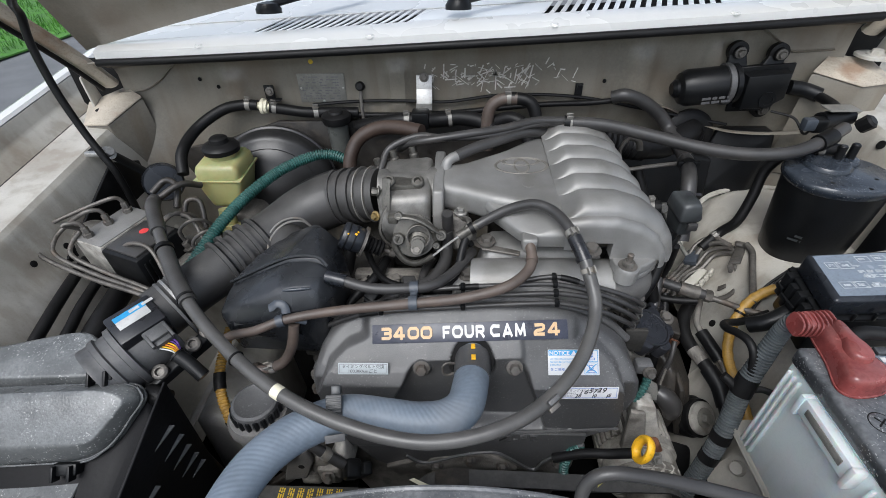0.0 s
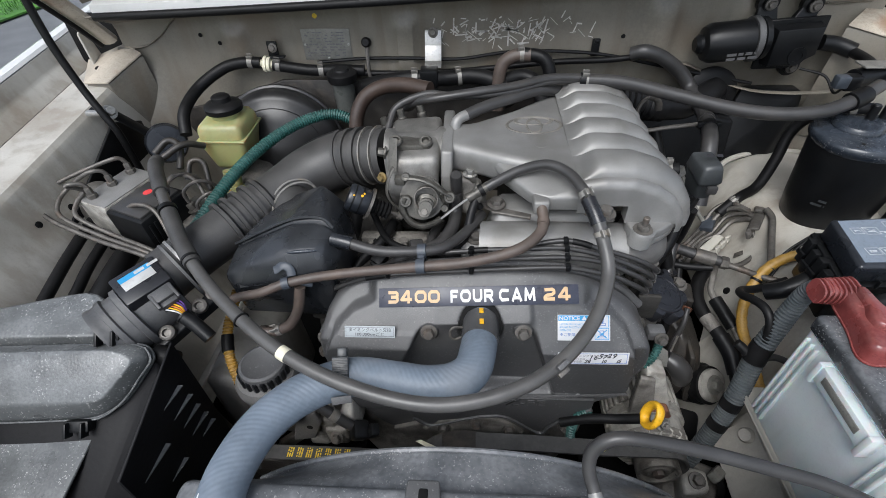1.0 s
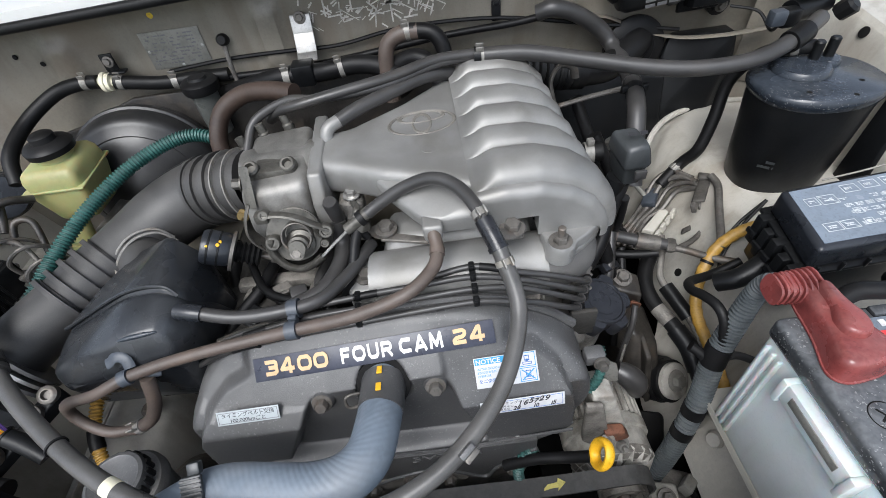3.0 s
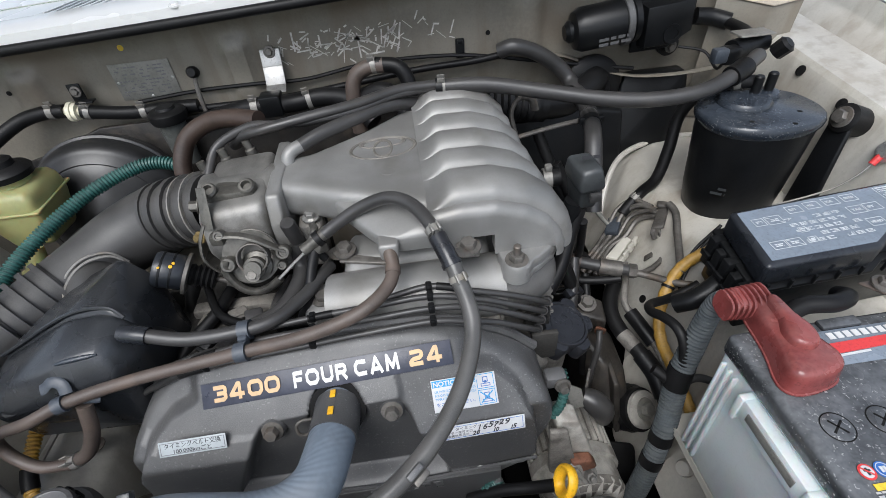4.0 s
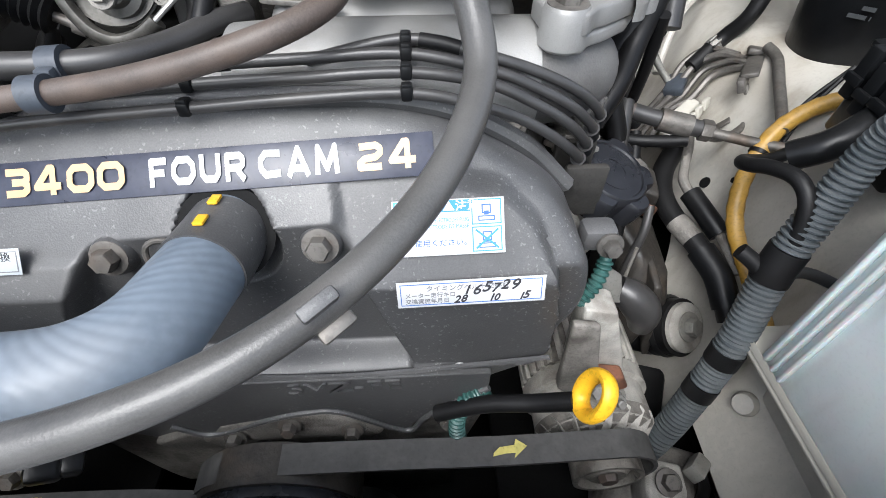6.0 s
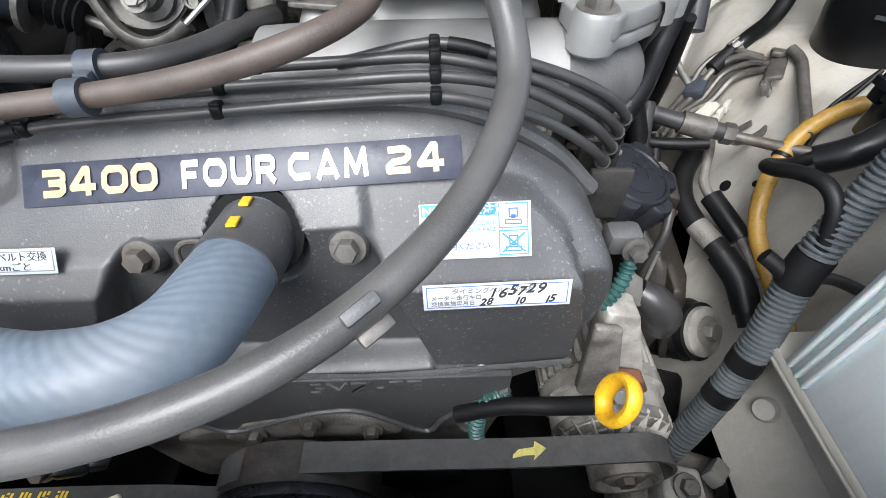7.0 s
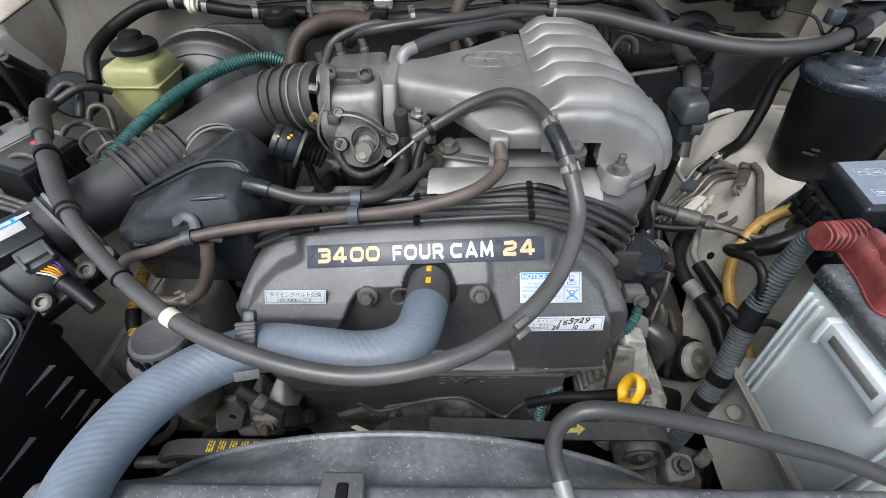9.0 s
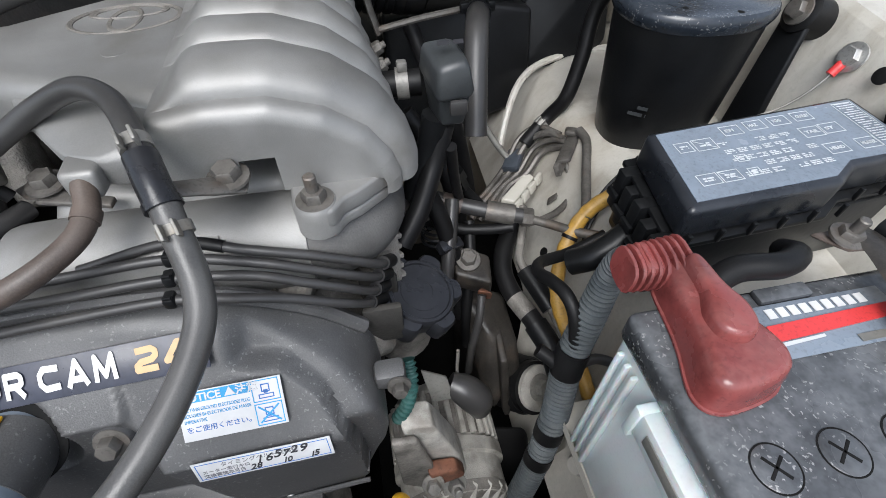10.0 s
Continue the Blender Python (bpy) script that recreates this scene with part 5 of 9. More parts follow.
for i in range(4):
    part("injector", lathe([(0.009, 0), (0.009, 0.020), (0.006, 0.024), (0.006, 0.034)], along((-0.135 + 0.045 * i, 0.565, 1.008), (0, -0.75, 0.2)), 14), (GRIMY, PLASTIC)[i % 2], rail_)

# ---- hoses and cables over the engine ----


def hose(name, pts, r, material, label, clamps=(), category="hose", group="", **kw):
    """A hose as one thing: its tube, and a spring clamp at each share of its length given."""
    h = thing(name, pts[len(pts) // 2][:3], label, category, group)
    part("tube", tube(pts, r, **kw), material, h)
    for c in clamps:
        part("clamp", clamp(pts, c, r), CLAMP, h, "steel spring clamp")
    return h


LOOP = [(-0.525, 0.665, 1.105, 0.0086), (-0.5, 0.625, 1.122, 0.0086), (-0.44, 0.535, 1.112, 0.0086), (-0.36, 0.432, 1.09, 0.0086), (-0.275, 0.355, 1.075, 0.0086), (-0.19, 0.298, 1.063, 0.0086), (-0.1, 0.262, 1.054, 0.0086), (-0.01, 0.247, 1.05, 0.0086), (0.07, 0.26, 1.057, 0.0086), (0.13, 0.293, 1.066, 0.0086), (0.178, 0.345, 1.082, 0.0086), (0.203, 0.405, 1.105, 0.0086), (0.194, 0.448, 1.142, 0.0088), (0.187, 0.466, 1.156, 0.0092), (0.178, 0.49, 1.168, 0.011), (0.16, 0.525, 1.176, 0.0112), (0.134, 0.546, 1.176, 0.0112), (0.1, 0.556, 1.161, 0.011), (0.068, 0.555, 1.143, 0.0105), (0.052, 0.551, 1.134, 0.01)]
loop = thing("looped_hose", LOOP[8][:3], "long grey-black rubber hose looping across the timing cover", "hose")
part("tube", tube(LOOP[:14], 0.0086, 18), LOOPRUB, loop)
part("upper_tube", tube([(x, y, z, 0.0075) for x, y, z, _ in LOOP[13:]], 0.0075, 18), GREYRUB, loop, "darker upper length of the hose")
for a, b in ((0.0, 0.135), (0.145, 0.120)):
    part("sleeve", band(LOOP, a, b, 0.0118, 18), DUCT, loop, "thicker corrugated sleeve")
part("joint", band(LOOP, 0.138, 0.010, 0.0135), RUBBER, loop)
part("joint", band(LOOP, 0.229, 0.006, 0.0128), RUBBER, loop)
part("joint", band(LOOP, 0.336, 0.005, 0.0104), RUBBER, loop)
part("marker_band", band(LOOP, 0.395, 0.014, 0.0089), TAPE, loop, "cream paper marker band")
for o in ((0.1335, 0.2855, 1.0775), (0.1372, 0.2885, 1.0585)):
    part("clip", box((0, 0, 0), (0.016, 0.006, 0.008), 0.0015, pose(*o, 30, -10, 40)), DIRTSTEEL if o[2] < 1.07 else COVER, loop, "small holding clip")
CON = [(0.192, 0.453, 1.146), (0.1875, 0.464, 1.1545), (0.181, 0.481, 1.1635)]
part("connector", tube(CON, 0.0098, 18, 0.004), CAPBLACK, loop, "black plastic connector")
part("connector_collar", tube([CON[0], (0.1905, 0.4565, 1.1487)], 0.0108, 18, 0.002), CAPBLACK, loop)
part("clamp", clamp([(0.205, 0.420, 1.115), (0.198, 0.438, 1.132), (0.192, 0.453, 1.146)], 0.60, 0.0088, 0.010), CLAMP, loop, "steel spring clamp")
part("clamp", clamp([(0.181, 0.481, 1.1635), (0.176, 0.493, 1.169), (0.168, 0.510, 1.174)], 0.10, 0.0080, 0.010), CLAMP, loop, "steel spring clamp")

RAD = [(0.046, 0.445, 0.992), (0.046, 0.415, 0.996), (0.045, 0.385, 1.002), (0.042, 0.355, 1.008), (0.033, 0.318, 1.013), (0.010, 0.298, 1.015), (-0.025, 0.293, 1.015), (-0.06, 0.297, 1.015), (-0.119, 0.301, 1.015), (-0.172, 0.275, 1.016), (-0.208, 0.234, 1.016), (-0.225, 0.185, 1.014), (-0.227, 0.143, 1.010), (-0.228, 0.09, 1.0)]
rad = hose("radiator_hose", RAD, 0.0245, BLUEHOSE, "blue-grey ribbed upper radiator hose from engine to radiator", seg=40, step=0.004)
part("collar", band(RAD, 0.065, 0.046, 0.0258, 40), COVER, rad, "dark hose collar with yellow paint marks")
for z, y in ((1.0255, 0.407), (1.0300, 0.384)):
    part("paint_mark", box((0, 0, 0), (0.006, 0.010, 0.0020), 0.0005, pose(0.046, y, z, -12, 0, 0)), YELLOW, rad, "yellow paint mark")
part("clamp_ear", tube([(0.020, 0.392, 1.006), (0.008, 0.389, 1.0085), (0.003, 0.386, 1.004), (0.004, 0.383, 0.994), (0.010, 0.384, 0.989), (0.020, 0.388, 0.990)], 0.0019, 8, 0.002), DIRTSTEEL, rad, "wire ear of the hose clamp")
HM = axes((-0.126, 0.294, 1.0415), (1, 0.12, 0), (0, 0.8, 0.6))
buckle = part("holder", join(box((0, 0, 0), (0.020, 0.030, 0.005), 0.0015, HM), box((0, -0.018, -0.006), (0.020, 0.006, 0.016), 0.0015, HM), box((0.002, 0.020, -0.006), (0.012, 0.012, 0.010), 0.002, HM)), RELAYGREY, rad, "grey plastic buckle holding the thin hose")
for k in range(7):
    part("rib", box((0, 0.012 - 0.0042 * k, 0.0032), (0.019, 0.0019, 0.0022), 0.0006, HM), MAFGREY, buckle)
TM = axes((-0.122, 0.266, 1.020), (1, 0.2, 0), (0, 0.5, 0.85))
part("tab", join(box((0, 0, 0), (0.024, 0.010, 0.002), 0.001, TM), lathe([(0.0028, 0.001), (0, 0.0018)], TM, 12)), MAFGREY, rad, "grey metal tab with a hole")
part("end_clamp", band(RAD, 0.90, 0.022, 0.0275, 40), PLASTIC, rad, "wide black clamp")
part("paint_mark", box((-0.238, 0.147, 1.030), (0.008, 0.010, 0.003), 0.0008), LETTER, rad, "white paint mark")

BR = [(-0.262, 0.402, 0.972), (-0.236, 0.404, 0.986), (-0.218, 0.410, 1.015), (-0.210, 0.420, 1.052)]
BRN = [(-0.262, 0.402, 0.972, 0.0065), (-0.293, 0.402, 0.973, 0.0065), (-0.318, 0.410, 0.987, 0.0065), (-0.325, 0.416, 1.010, 0.0065), (-0.303, 0.409, 1.037, 0.0065), (-0.260, 0.405, 1.054, 0.0065), (-0.221, 0.417, 1.063, 0.0067), (-0.15, 0.428, 1.071, 0.0069), (-0.04, 0.436, 1.080, 0.0072), (0.03, 0.435, 1.092, 0.0075), (0.09, 0.443, 1.107, 0.0076), (0.121, 0.467, 1.115, 0.0076), (0.129, 0.488, 1.122, 0.0076), (0.127, 0.506, 1.132, 0.0076)]
brown = hose("brown_hose", BRN, 0.0085, BROWNRUB, "aged brown rubber hose across the front of the intake", seg=16)
part("clip", band(BRN, 0.325, 0.014, 0.0090), BLUECLIP, brown, "grey-blue plastic clip")
part("clip_hook", tube([(-0.217, 0.421, 1.072), (-0.219, 0.426, 1.079), (-0.225, 0.429, 1.083), (-0.232, 0.429, 1.083), (-0.237, 0.427, 1.079), (-0.242, 0.426, 1.077)], 0.0060, 10, 0.003, flat=0.25), BLUECLIP, brown, "open plastic hook")
part("clip_tail", hull([(-0.206, 0.416, 1.063), (-0.190, 0.418, 1.056), (-0.206, 0.425, 1.068), (-0.190, 0.424, 1.060), (-0.206, 0.416, 1.058), (-0.192, 0.418, 1.052)], 0.001), BLUECLIP, brown)
part("end", band(BRN, 0.955, 0.010, 0.0086), BROWNRUB, brown)
hose("brown_branch_hose", BR, 0.0078, BROWNRUB, "short brown hose branching down from the clip", seg=14, clamps=(0.05,))
for y_, z_, r_ in ((0.4362, 1.0800, 0.0092), (0.4625, 1.0845, 0.0096)):
    part("hose_clip", lathe([(r_ - 0.002, -0.006), (r_ + 0.0015, -0.006), (r_ + 0.0015, 0.006), (r_ - 0.002, 0.006)], along((-0.039, y_, z_), (1, 0.02, 0.06)), 24), BLUECLIP, brown, "blue-grey ring clip")
part("clip_web", box((-0.039, 0.4495, 1.0825), (0.010, 0.008, 0.013), 0.002), BLUECLIP, brown)

BLK = [(-0.166, 0.468, 1.100), (-0.146, 0.464, 1.098), (-0.10, 0.458, 1.088), (-0.047, 0.461, 1.0855), (-0.010, 0.472, 1.084), (0.016, 0.500, 1.083), (0.034, 0.528, 1.084), (0.046, 0.556, 1.080)]
blk = hose("breather_hose", BLK, 0.0078, GREYRUB, "black rubber breather hose from the resonator to the intake", seg=16)
part("end_sleeve", band(BLK, 0.0, 0.030, 0.0098), GLOSS, blk, "shiny black end sleeve")
hose("water_hose", [(0.005, 0.585, 1.10), (0.005, 0.575, 1.07), (0.0, 0.545, 1.06), (-0.02, 0.51, 1.055), (-0.06, 0.492, 1.05), (-0.10, 0.49, 1.02)], 0.0105, GREYRUB, "black rubber water hose below the throttle body", seg=16)
hose("vacuum_hose", [(0.038, 0.55, 1.118), (0.030, 0.535, 1.10), (0.024, 0.515, 1.08), (0.010, 0.50, 1.05)], 0.0065, RUBBER, "thin black vacuum hose", seg=12)
tee = thing("hose_tee", (0.037, 0.55, 1.125), "grimy hose junction with bracket and short branches", "hose fitting")
part("body", tube([(0.056, 0.553, 1.137), (0.040, 0.549, 1.127), (0.024, 0.545, 1.118)], 0.0072, 12), LINKAGE, tee)
part("collar", tube([(0.047, 0.551, 1.131), (0.041, 0.549, 1.128)], 0.0100, 14), RUBBER, tee)
part("branch", tube([(0.037, 0.549, 1.126), (0.036, 0.552, 1.112), (0.044, 0.553, 1.095)], 0.0052, 10), RUBBER, tee)
part("branch", tube([(0.034, 0.548, 1.124), (0.040, 0.560, 1.136), (0.032, 0.585, 1.124)], 0.0045, 10), LINKAGE, tee)
part("strap", hull([(0.030, 0.544, 1.128), (0.052, 0.548, 1.128), (0.050, 0.562, 1.122), (0.030, 0.560, 1.122), (0.040, 0.540, 1.112), (0.052, 0.552, 1.106)], 0.002), LINKAGE, tee)

# spark plug leads in three clipped rows
LEADS = [
    [(-0.26, 0.50, 0.93), (-0.20, 0.455, 1.00), (-0.14, 0.446, 1.038), (-0.086, 0.443, 1.056), (0.03, 0.447, 1.064), (0.10, 0.449, 1.068), (0.165, 0.450, 1.070), (0.205, 0.449, 1.063), (0.238, 0.452, 1.050), (0.268, 0.457, 1.030), (0.290, 0.468, 1.008), (0.300, 0.484, 0.990)],
    [(-0.25, 0.51, 0.95), (-0.19, 0.465, 1.015), (-0.13, 0.456, 1.047), (-0.05, 0.459, 1.066), (0.03, 0.461, 1.072), (0.10, 0.462, 1.075), (0.165, 0.463, 1.077), (0.215, 0.462, 1.070), (0.248, 0.461, 1.056), (0.276, 0.464, 1.038), (0.296, 0.474, 1.016), (0.304, 0.490, 1.000)],
    [(-0.09, 0.485, 1.02), (-0.04, 0.474, 1.065), (0.03, 0.474, 1.077), (0.10, 0.475, 1.081), (0.165, 0.476, 1.083), (0.22, 0.470, 1.074), (0.252, 0.468, 1.062), (0.280, 0.470, 1.046), (0.300, 0.480, 1.026), (0.308, 0.495, 1.010)],
    [(0.10, 0.486, 1.075), (0.165, 0.488, 1.087), (0.215, 0.477, 1.081), (0.255, 0.475, 1.069), (0.286, 0.477, 1.053), (0.306, 0.487, 1.033), (0.313, 0.502, 1.018)],
]
for k, q in enumerate(LEADS):
    lead = hose("plug_lead", q, 0.0038, GREYRUB, "thin black spark plug lead above the timing cover", category="cable", group="spark plug leads", seg=10)
    a, b = Vector(q[-2]), Vector(q[-1])
    part("boot", tube([tuple(a.lerp(b, 0.4)), tuple(b), tuple(b + (b - a) * 0.5)], 0.0062, 10), RUBBER, lead, "black rubber boot")
    part("sleeve", band(q, 0.30, 0.030, 0.0046, 10), RUBBER, lead)
for x, n in ((-0.087, 1), (0.031, 3), (0.165, 4)):
    c = thing("lead_clip", (x, 0.455, 1.055), "black plastic clip holding the plug leads", "clip", "lead clips")
    for j in range(n):
        o = {-0.087: [(0.443, 1.056)], 0.031: [(0.447, 1.064), (0.461, 1.072), (0.474, 1.077)], 0.165: [(0.450, 1.070), (0.463, 1.077), (0.476, 1.083), (0.488, 1.086)]}[x][j]
        part("holder", join(box((x, o[0], o[1] + 0.001), (0.0075, 0.0105, 0.0095), 0.002), box((x, o[0] - 0.003, o[1] + 0.0055), (0.006, 0.0025, 0.004), 0.0008)), PLASTIC, c)
coil = thing("ribbed_coil_cover", (0.285, 0.50, 0.98), "pale ribbed connector block at the end of the head", "connector")
for i in range(8):
    part("rib", box((0, 0, 0), (0.040, 0.030, 0.0056), 0.0020, pose(0.306 - 0.001 * (i % 2), 0.524 + 0.003 * i, 0.978 + 0.0102 * i, -18, 14, 20)), ALUDARK, coil)
part("base", box((0, 0, 0), (0.030, 0.026, 0.088), 0.003, pose(0.308, 0.532, 1.014, -14, 6, 20)), ALUDARK, coil)
for x, y, z, r in ((0.235, 0.478, 1.032, 0.016), (0.20, 0.482, 1.030, 0.012), (0.12, 0.478, 1.025, 0.010)):
    single("head_plug", lathe([(r, -0.02), (r, 0.0), (r * 0.75, 0.003), (r * 0.7, -0.002), (0, -0.002)], along((x, y, z), (0, -0.6, 0.8)), 22), GRIMY, "grimy round plug behind the timing cover", "plug", "head plugs")

# lines that cross the back of the plenum
TOP = [(-0.115, 0.69, 1.150), (-0.10, 0.725, 1.178), (-0.05, 0.732, 1.198), (-0.01, 0.722, 1.200), (0.05, 0.728, 1.199), (0.10, 0.742, 1.200), (0.16, 0.775, 1.202), (0.22, 0.790, 1.200)]
hose("thin_top_hose", TOP, 0.0062, GREYRUB, "thin grey hose along the back edge of the plenum", seg=12)
SHE = [(-0.085, 0.752, 1.165), (-0.062, 0.732, 1.186), (-0.03, 0.720, 1.197), (0.04, 0.727, 1.205), (0.10, 0.745, 1.207), (0.16, 0.778, 1.207), (0.22, 0.790, 1.203)]
hose("sheathed_hose", SHE, 0.0095, GREYRUB, "grey sheathed hose clipped across the plenum", seg=16, flat=0.75)
LINE = [(0.215, 0.789, 1.200), (0.29, 0.782, 1.197), (0.37, 0.765, 1.184), (0.45, 0.742, 1.172), (0.52, 0.725, 1.168), (0.59, 0.718, 1.174), (0.65, 0.735, 1.187), (0.70, 0.765, 1.198)]
ln = hose("vapour_hose", LINE, 0.0112, GREYRUB, "long grey rubber hose from plenum to the valve by the canister", seg=20, clamps=(0.01,))
part("clip", join(band(LINE, 0.0, 0.012, 0.0128), box((0.222, 0.785, 1.184), (0.008, 0.010, 0.02), 0.002)), PLASTIC, ln, "black clip with tail")
part("sleeve", band(LINE, 0.86, 0.035, 0.0150), RUBBER, ln)
sth = hose("short_top_hose", [(0.020, 0.692, 1.180), (0.050, 0.708, 1.187), (0.095, 0.735, 1.190), (0.14, 0.765, 1.190), (0.19, 0.80, 1.175)], 0.0095, GREYRUB, "short thick hose from the plenum port", seg=14)
part("port", tube([(0.002, 0.676, 1.160), (0.003, 0.680, 1.172), (0.010, 0.686, 1.178), (0.024, 0.694, 1.181)], 0.0088, 14, 0.003), ALU, sth, "cast elbow port")

# heater and brake hoses on the firewall
HA = [(-0.545, 0.80, 1.085), (-0.552, 0.835, 1.118), (-0.540, 0.895, 1.143), (-0.495, 0.935, 1.168), (-0.45, 0.943, 1.177), (-0.415, 0.944, 1.176)]
hose("brake_vacuum_hose", HA, 0.0115, RUBBER, "black rubber hose curving up to the white check valve", (0.90,), seg=18)
cv = thing("check_valve", (-0.40, 0.945, 1.17), "cream plastic check valve between two clamped hoses", "valve")
part("body", lathe([(0.008, -0.018), (0.008, -0.006), (0.0165, -0.006), (0.0165, 0.0), (0.0145, 0.001), (0.0145, 0.007), (0.008, 0.008), (0.008, 0.022)], along((-0.402, 0.945, 1.173), (1, 0, -0.12)), 22), TAPE, cv)
part("bracket", join(box((-0.388, 0.957, 1.200), (0.022, 0.004, 0.030), 0.003), box((-0.378, 0.950, 1.186), (0.030, 0.016, 0.004), 0.002)), PLASTIC, cv, "black wall bracket")
part("bolt", bolt((-0.386, 0.953, 1.203), (0, -1, 0.2), 0.006, 0.006), DIRTSTEEL, cv)
HB = [(-0.39, 0.945, 1.171), (-0.36, 0.946, 1.166), (-0.31, 0.944, 1.160), (-0.26, 0.95, 1.158), (-0.20, 0.955, 1.155)]
hose("brake_vacuum_hose", HB, 0.0115, RUBBER, "black rubber hose along the firewall, clamped at both ends", (0.03, 0.50), seg=18)
HC = [(-0.20, 0.935, 1.13), (-0.14, 0.915, 1.148), (-0.095, 0.905, 1.158), (-0.055, 0.905, 1.157), (-0.02, 0.912, 1.155), (0.03, 0.915, 1.158), (0.08, 0.90, 1.150), (0.11, 0.87, 1.12)]
heater = hose("heater_hose", HC, 0.0155, RUBBER, "thick black heater hose with steel spring clamps", (0.34, 0.60), seg=20)
part("valve", box((-0.058, 0.905, 1.160), (0.036, 0.034, 0.036), 0.004), PLASTIC, heater, "black square heater valve")
HD = [(0.082, 0.885, 1.10), (0.080, 0.893, 1.150), (0.088, 0.898, 1.188), (0.112, 0.899, 1.204), (0.140, 0.896, 1.206), (0.165, 0.89, 1.200), (0.178, 0.882, 1.175), (0.178, 0.87, 1.13)]
hd = hose("heater_pipe_hose", HD, 0.0125, RUBBER, "black hose joined to a tan steel U-shaped pipe", (0.50,), seg=18)
part("steel_pipe", tube(HD[:5], 0.0127, 18), BROWNRUB, hd, "dull brown steel pipe")
hose("heater_return_hose", [(0.10, 0.905, 1.155), (0.13, 0.895, 1.165), (0.155, 0.88, 1.155), (0.17, 0.86, 1.12)], 0.014, RUBBER, "short black heater return hose", seg=16)
BH = [(-0.190, 0.775, 1.085), (-0.190, 0.790, 1.125), (-0.172, 0.805, 1.160), (-0.135, 0.808, 1.180), (-0.09, 0.79, 1.190), (-0.045, 0.765, 1.192)]
hose("brown_bypass_hose", BH, 0.0135, HOTBROWN, "thick heat-browned rubber hose rising from the intake duct", seg=18)
SB = thing("hose_bracket", (-0.052, 0.955, 1.19), "bright zinc-plated bracket bolted to the firewall", "bracket")
for i, (y0, z0, y1, z1) in enumerate(((0.968, 1.232, 0.958, 1.205), (0.958, 1.206, 0.945, 1.178), (0.945, 1.179, 0.930, 1.170))):
    part("plate", hull([(-0.052 + s * 0.017, y, z) for s in (-1, 1) for y, z in ((y0, z0), (y1, z1), (y0 - 0.003, z0), (y1 - 0.003, z1))], 0.0008), STEEL, SB)
part("bolt", bolt((-0.052, 0.962, 1.228), (0, -1, 0.25), 0.0065, 0.006), DIRTSTEEL, SB)
hose("firewall_cable", [(-0.30, 0.962, 1.17), (-0.2, 0.966, 1.176), (-0.1, 0.962, 1.178), (0.0, 0.962, 1.176), (0.12, 0.963, 1.19), (0.28, 0.962, 1.185), (0.45, 0.955, 1.155), (0.60, 0.945, 1.13)], 0.0035, RUBBER, "thin black cable along the firewall", category="cable", seg=8)
hose("firewall_pipe", [(-0.30, 0.955, 1.150), (-0.05, 0.955, 1.150), (0.18, 0.955, 1.170), (0.30, 0.955, 1.175), (0.36, 0.945, 1.185)], 0.006, RUBBER, "dark pipe along the foot of the firewall", category="pipe", seg=10)
HR = [(0.345, 0.945, 1.190), (0.368, 0.935, 1.198), (0.41, 0.94, 1.182), (0.455, 0.945, 1.150), (0.478, 0.93, 1.122), (0.478, 0.86, 1.112), (0.462, 0.785, 1.115), (0.448, 0.735, 1.108), (0.44, 0.70, 1.07), (0.435, 0.67, 1.02)]
hr = hose("booster_hose", HR, 0.0135, GREYRUB, "thick grey rubber hose curving down from the firewall", seg=20)
part("strap", join(band(HR, 0.655, 0.014, 0.0155), box((0.475, 0.78, 1.12), (0.012, 0.008, 0.012), 0.002), box((0.445, 0.78, 1.12), (0.012, 0.008, 0.012), 0.002)), PLASTIC, hr, "black plastic strap")
part("joint", band(HR, 0.585, 0.012, 0.0150), GREYRUB, hr)

GRN = [(-0.45, 0.535, 1.02), (-0.425, 0.575, 1.048), (-0.400, 0.640, 1.075), (-0.368, 0.705, 1.096), (-0.325, 0.762, 1.113), (-0.275, 0.803, 1.122), (-0.235, 0.815, 1.122), (-0.195, 0.81, 1.11)]
hose("green_conduit", GRN, 0.0098, GREEN, "dark green corrugated cable conduit", category="conduit", seg=14, rib=0.005, depth=0.0022)

# ---- left side ----
duct = thing("intake_duct", (-0.28, 0.60, 1.0), "wide black rubber intake duct with pleats and steel band", "air duct")
DU = [(-0.435, 0.455, 1.030, 0.041), (-0.40, 0.505, 1.040, 0.040), (-0.365, 0.550, 1.048, 0.041), (-0.30, 0.628, 1.064, 0.044), (-0.255, 0.672, 1.078, 0.048), (-0.205, 0.690, 1.094, 0.049), (-0.165, 0.684, 1.106, 0.046), (-0.112, 0.672, 1.117, 0.045)]
part("tube", tube(DU, 0.04, 30, 0.006), DUCT, duct)
for a in (0.26, 0.30, 0.34, 0.38, 0.42):
    part("pleat", band(DU, a, 0.0085, 0.0485, 30), DUCT, duct)
    part("groove", band(DU, a + 0.021, 0.0035, 0.0445, 30), RUBBER, duct)
for a in (0.80, 0.84, 0.88):
    part("pleat", band(DU, a, 0.009, 0.0505, 30), DUCT, duct)
for a in (0.92, 0.965):
    part("clamp", band(DU, a, 0.004, 0.0500, 30), CLAMP, duct, "thin steel clamp")
part("neck", tube([(-0.302, 0.645, 1.058), (-0.276, 0.607, 1.060), (-0.250, 0.575, 1.058)], 0.036, 28), DUCT, duct)
